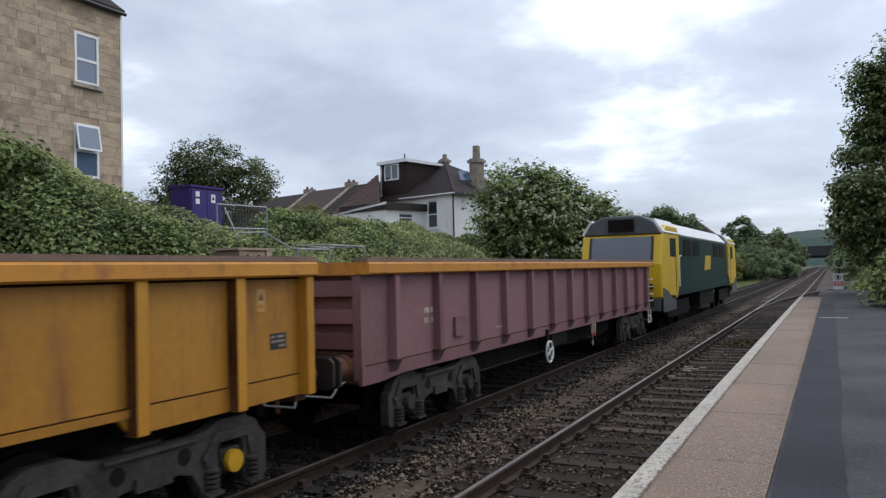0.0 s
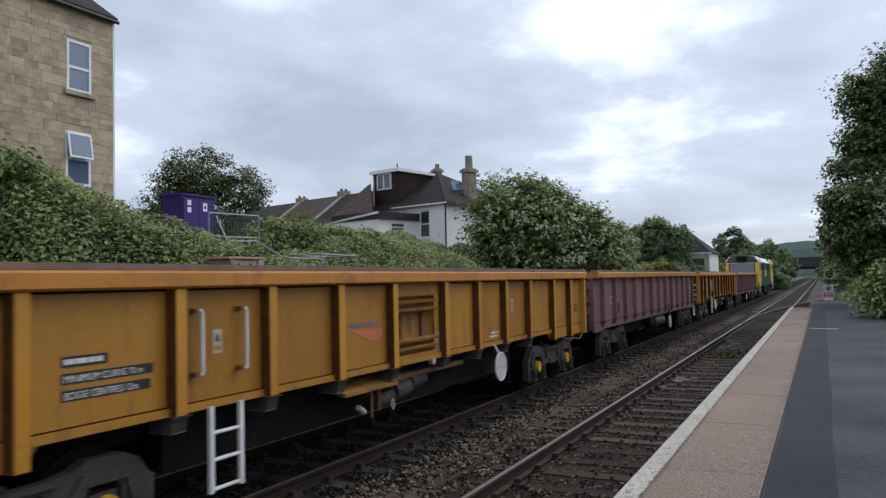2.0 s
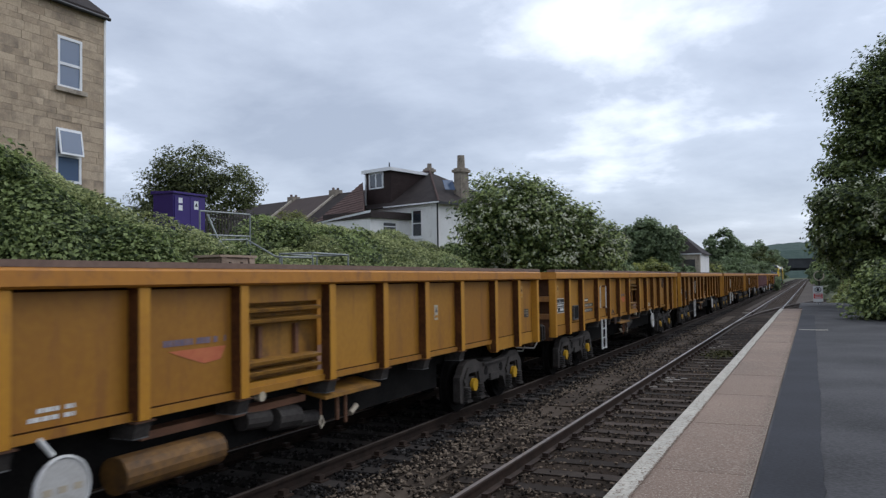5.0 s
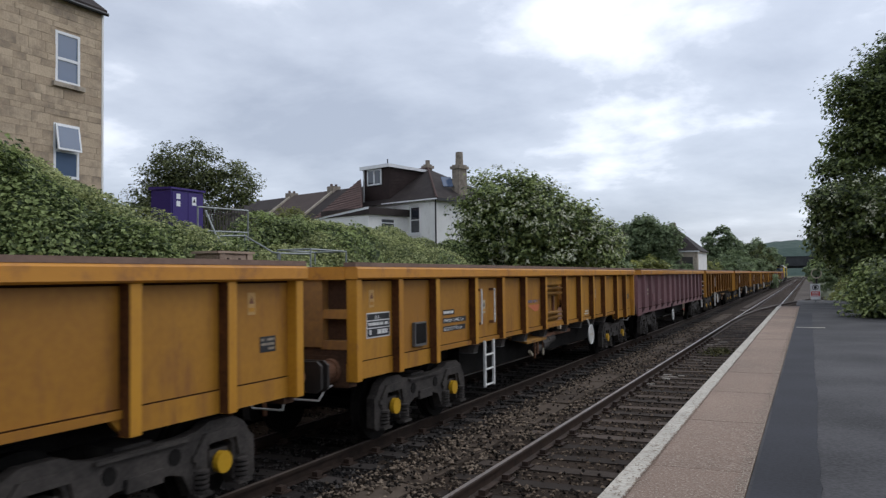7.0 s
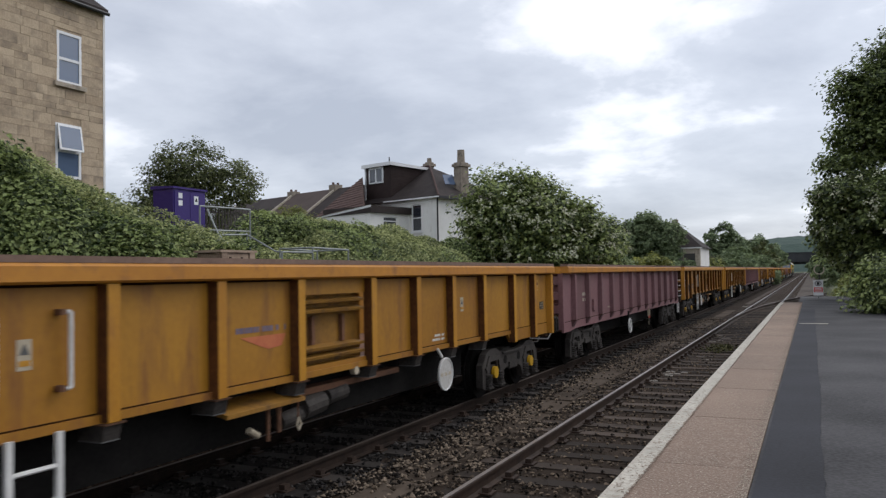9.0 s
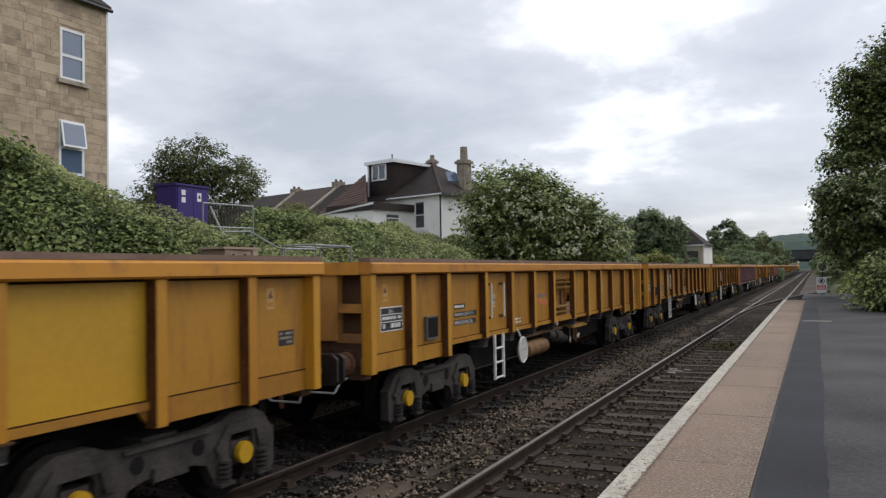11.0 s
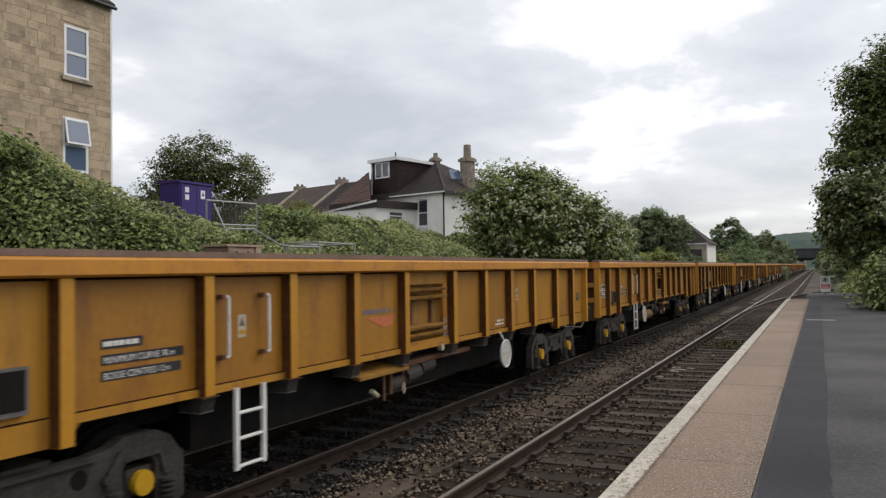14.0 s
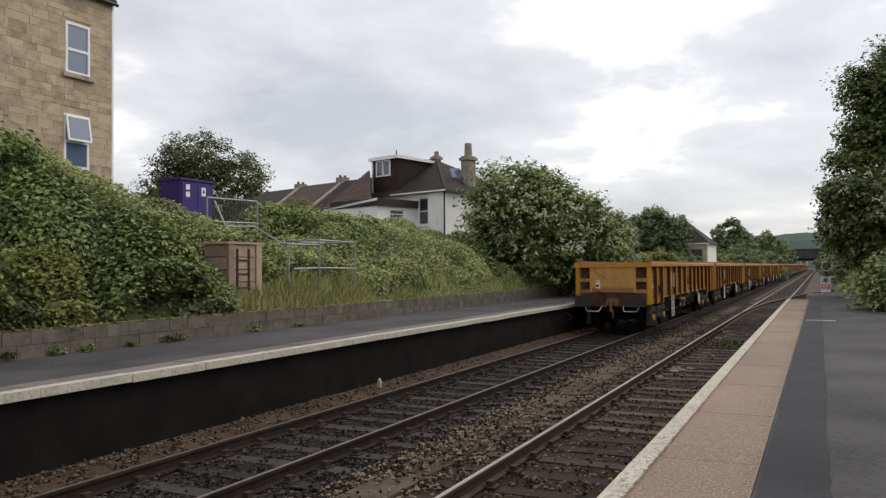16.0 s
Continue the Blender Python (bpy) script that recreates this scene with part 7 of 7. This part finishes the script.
for i, (x, y, z, rx, rz, mt) in enumerate(((-8.0, 112, 2.2, 2.4, 2.0, "leaf_far"), (-5.6, 128, 2.0, 2.0, 1.8, "leaf_far"), (-11.0, 108, 2.6, 2.2, 1.9, "leaf_dark"), (-9.6, 132, 3.6, 3.0, 2.4, "leaf_far"), (-13.6, 118, 3.0, 2.8, 2.4, "leaf_dark"),
                                           (-7.4, 160, 4.2, 2.8, 2.8, "leaf_dark"), (-7.6, 205, 5.0, 3.4, 3.2, "leaf_far"), (-9.0, 235, 4.4, 3.6, 3.4, "leaf_dark"), (-12.6, 92, 2.2, 2.2, 1.7, "leaf_far"), (-14.8, 74, 2.0, 2.2, 1.6, "leaf_far"), (-12.2, 66, 1.7, 1.6, 1.3, "leaf_yellow"))):
    tree("hedgerow_bush", "bushy green hedgerow growth beside the line", (x, y, max(-0.4, z - rz - 1.0)),
         [(x, y, z, rx, rx, rz), (x - rx * 0.7, y + 2, z - 0.3, rx * 0.8, rx, rz * 0.75), (x + rx * 0.55, y - 1, z - 0.7, rx * 0.7, rx, rz * 0.6), (x - 0.2, y, z * 0.45, rx * 1.1, rx, z * 0.5)],
         6500, 0.12 + y * 0.001, M[mt], 0.08, 210 + 3 * i, category="bush", spread=0.4, group="hedgerow along the line")
tree("bank_bush", "dark rounded bush on top of the bank", (-13.6, 19.6, 3.0), [(-13.5, 20.2, 3.65, 0.8, 1.0, 0.45), (-13.6, 22.0, 3.55, 0.8, 1.1, 0.4)], 12000, 0.06, M["leaf"], 0.05, 110, category="bush", spread=0.16)
tree("ivy_mound", "ivy mound at the top of the bank", (-13.0, 9.2, 3.8), [(-12.6, 8.6, 4.35, 1.2, 1.4, 0.65), (-13.4, 7.2, 4.6, 1.4, 1.4, 0.7)], 16000, 0.075, M["leaf"], 0.06, 113, category="bush", spread=0.2)

setting("verge", prism(bmesh.new(), [(1.9, -0.43), (2.6, 0.25), (6, 0.9), (40, 1.6), (40, -0.43)], 1, 38.5, 330), M["ground"], "grassy verge beyond the platform", "verge")
blades("verge_grass", 9000, (1.8, 4.5), (38.6, 62), lambda x, y: np.interp(x, [1.9, 2.6, 6], [-0.3, 0.25, 0.9]), 0.7, M["leaf_yellow"], "yellow-green verge grass", 23)
blades("far_verge_grass", 9000, (-10.5, -6.9), (36, 120), lambda x, y: bank_z(x, y) * 0.6 - 0.3, 0.7, M["grass"], "pale grass beside the far track", 24)
setting("platform_extension", B(0.62, 3.6, 33.0, 39.5, -0.42, PLAT - 0.004), M["asphalt"], "end of the asphalt platform", "platform")

# wall plants
rng0 = random.Random(12)
for i, (y, z, s) in enumerate(((10.9, 0.98, 0.16), (10.6, 0.95, 0.1), (8.4, 1.0, 0.09), (8.9, 0.96, 0.1), (9.8, 0.94, 0.12), (13.0, 0.98, 0.17), (14.6, 0.95, 0.1), (7.6, 1.0, 0.08))):
    t = thing("wall_weed", "small green weed growing from the wall foot", "weed", group="weeds along the wall")
    crown(t, "leaves", [(WALL_X + 0.07, y, z + s * 0.1, s * 0.5, s * 1.3, s * 0.35)], 110, 0.036, M["moss"] if i % 3 == 1 else M["leaf"], 130 + i, spread=0.05)

# ---------------------------------------------------------------- small things on the bank and platforms
def cabinet():
    c = thing("purple_cabinet", "purple steel equipment cabinet with double doors", "cabinet", (-16.0, 17.85, 2.6))
    part("body", soft(B(-0.78, 0.0, 0.0, 1.37, 0.0, 2.3), 0.015), M["purple"], c)
    part("lid", prism(bmesh.new(), [(-0.84, 2.3), (0.06, 2.3), (0.06, 2.36), (-0.84, 2.4)], 1, -0.05, 1.42), M["purple"], c, "overhanging purple lid")
    for y in (0.05, 0.70):
        d = part("door", soft(B(0.002, 0.024, y, y + 0.63, 0.1, 2.24), 0.006), M["purple"], c)
        part("handle", B(0.024, 0.045, y + 0.55, y + 0.58, 1.0, 1.2), M["black"], d)
    for y, z, w, h in ((0.28, 2.1, 0.16, 0.16), (0.28, 1.88, 0.16, 0.16), (0.95, 2.0, 0.18, 0.26)):
        part("label_plate", B(0.024, 0.03, y - w / 2, y + w / 2, z - h / 2, z + h / 2), M["upvc"], c, "white warning label")
    part("warning_mark", prism(bmesh.new(), [(0.89, 1.96), (1.01, 1.96), (0.95, 2.08)], 0, 0.029, 0.034), M["black"], c)
    return c


cabinet()


def timber_box():
    c = thing("timber_box", "weathered timber locker with iron strap hinges", "locker", (-10.25, 13.22, 1.35))
    part("body", B(-0.62, -0.02, 0.02, 1.10, 0, 1.40), M["wood"], c)
    part("lid", soft(B(-0.68, 0.06, -0.06, 1.16, 1.40, 1.45), 0.01), M["wood"], c, "grey-brown lid")
    for i in range(5):
        part("board", soft(B(-0.02, 0.012, 0.20 + 0.0, 0.90, 0.05 + 0.27 * i, 0.30 + 0.27 * i), 0.008), M["wood"], c)
    for i in range(5):
        part("board", soft(B(-0.62, -0.02, -0.012, 0.02, 0.05 + 0.27 * i, 0.30 + 0.27 * i), 0.008), M["wood"], c)
    for y in (0.0, 0.92):
        part("post", soft(B(-0.03, 0.045, y, y + 0.18, 0, 1.40), 0.008), M["wood"], c, "corner post")
    for y in (0.30, 0.68):
        part("strap", B(0.012, 0.03, y - 0.03, y + 0.03, 0.12, 1.3), M["rail"], c, "dark iron strap")
    for z in (0.45, 0.75, 1.05):
        part("rung", B(0.014, 0.034, 0.30, 0.68, z - 0.015, z + 0.015), M["rail"], c)
    return c


timber_box()


def rail_run(points, r=0.023, drop=(), foot=None, mid=None):
    g = thing("handrail", "galvanised tube handrail beside the bank steps", "handrail", group="handrails on the bank")
    for a, b in zip(points, points[1:]):
        part("tube", tube(bmesh.new(), a, b, r, 8), M["steel"], g)
        if mid:
            part("tube", tube(bmesh.new(), (a[0], a[1], a[2] - mid), (b[0], b[1], b[2] - mid), r, 8), M["steel"], g)
    for i in drop:
        p = points[i]
        part("post", tube(bmesh.new(), p, (p[0], p[1], float(bank_z(p[0], p[1])) - 0.2 if foot is None else foot), r, 8), M["steel"], g)
    return g


rail_run([(-13.2, 15.88, 4.08), (-13.2, 17.9, 4.12)], drop=(0, 1), mid=0.62)
rail_run([(-13.0, 15.94, 3.98), (-12.3, 15.55, 3.28), (-11.3, 14.97, 2.82)], drop=(1,))
rail_run([(-12.3, 15.55, 3.28), (-12.3, 16.64, 3.33), (-10.6, 15.6, 2.82), (-10.4, 15.58, 2.80), (-10.2, 16.55, 2.80)], drop=(1, 3))
rail_run([(-10.2, 16.58, 2.92), (-10.2, 18.26, 2.9), (-11.2, 18.26, 2.9), (-11.2, 16.58, 2.92), (-10.2, 16.58, 2.92)], drop=(0, 1, 2, 3), mid=0.7)
rail_run([(-10.2, 15.5, 2.2), (-10.2, 16.5, 2.22)])


def palings(y0, y1, x, z, h):
    f = thing("palisade_fence", "grey palisade fence on top of the bank", "fence")
    y = y0
    while y < y1:
        part("pale", prism(bmesh.new(), [(y, 0), (y + 0.06, 0), (y + 0.06, h - 0.05), (y + 0.03, h), (y, h - 0.05)], 0, x, x + 0.012), M["bogie"], f).location = (0, 0, z)
        y += 0.16
    for k in (0.3, h - 0.3):
        part("fence_rail", B(x - 0.04, x, y0, y1, z + k - 0.025, z + k + 0.025), M["bogie"], f)
    return f


palings(21.5, 25.0, -18.0, 3.2, 1.65)


def sign():
    s = thing("warning_sign", "white and red warning sign on a post", "sign", (1.335, 37.0, PLAT - 0.01))
    part("post", tube(bmesh.new(), (0, 0.03, 0), (0, 0.03, 0.78), 0.035, 8), M["steel"], s)
    part("plate", soft(B(-0.19, 0.19, -0.012, 0.012, 0.12, 0.78), 0.004), M["upvc"], s, "white sign plate")
    part("red_field", B(-0.17, 0.17, -0.017, -0.012, 0.26, 0.46), M["red"], s, "red panel")
    bm = bmesh.new()
    for i in range(14):
        a, b = 2 * math.pi * i / 14, 2 * math.pi * (i + 1) / 14
        tube(bm, (0.12 * math.cos(a), -0.016, 0.63 + 0.1 * math.sin(a)), (0.12 * math.cos(b), -0.016, 0.63 + 0.1 * math.sin(b)), 0.014, 5)
    part("ring", bm, M["black"], s, "dark ring symbol")
    part("symbol", B(-0.05, 0.05, -0.018, -0.012, 0.57, 0.69), M["black"], s)
    bm = bmesh.new()
    for z in (0.3, 0.36, 0.42):
        box(bm, -0.13, 0.13, -0.02, -0.016, z - 0.012, z + 0.012)
    part("sign_lines", bm, M["upvc"], s)


def round_board():
    s = thing("round_sign", "round white-ringed board on a short post", "sign", (1.45, 46.0, 0.3))
    part("post", tube(bmesh.new(), (0, 0, -0.4), (0, 0, 1.7), 0.05, 8), M["bogie"], s)
    bm = bmesh.new()
    for i in range(20):
        a, b = 2 * math.pi * i / 20, 2 * math.pi * (i + 1) / 20
        tube(bm, (0.235 * math.cos(a), -0.03, 1.8 + 0.235 * math.sin(a)), (0.235 * math.cos(b), -0.03, 1.8 + 0.235 * math.sin(b)), 0.032, 6)
    part("ring", bm, M["stone_trim"], s, "dull white ring")
    part("board", disc(bmesh.new(), (0, 0, 1.8), 1, 0.22, 0.03, 20), M["leaf_far"], s, "dull green face")


sign()
round_board()


def motions():
    for ob, lead in train:
        walk(ob, [(t, pose(TRACK2, y + lead, 0)) for t, y in RUN])


motions()
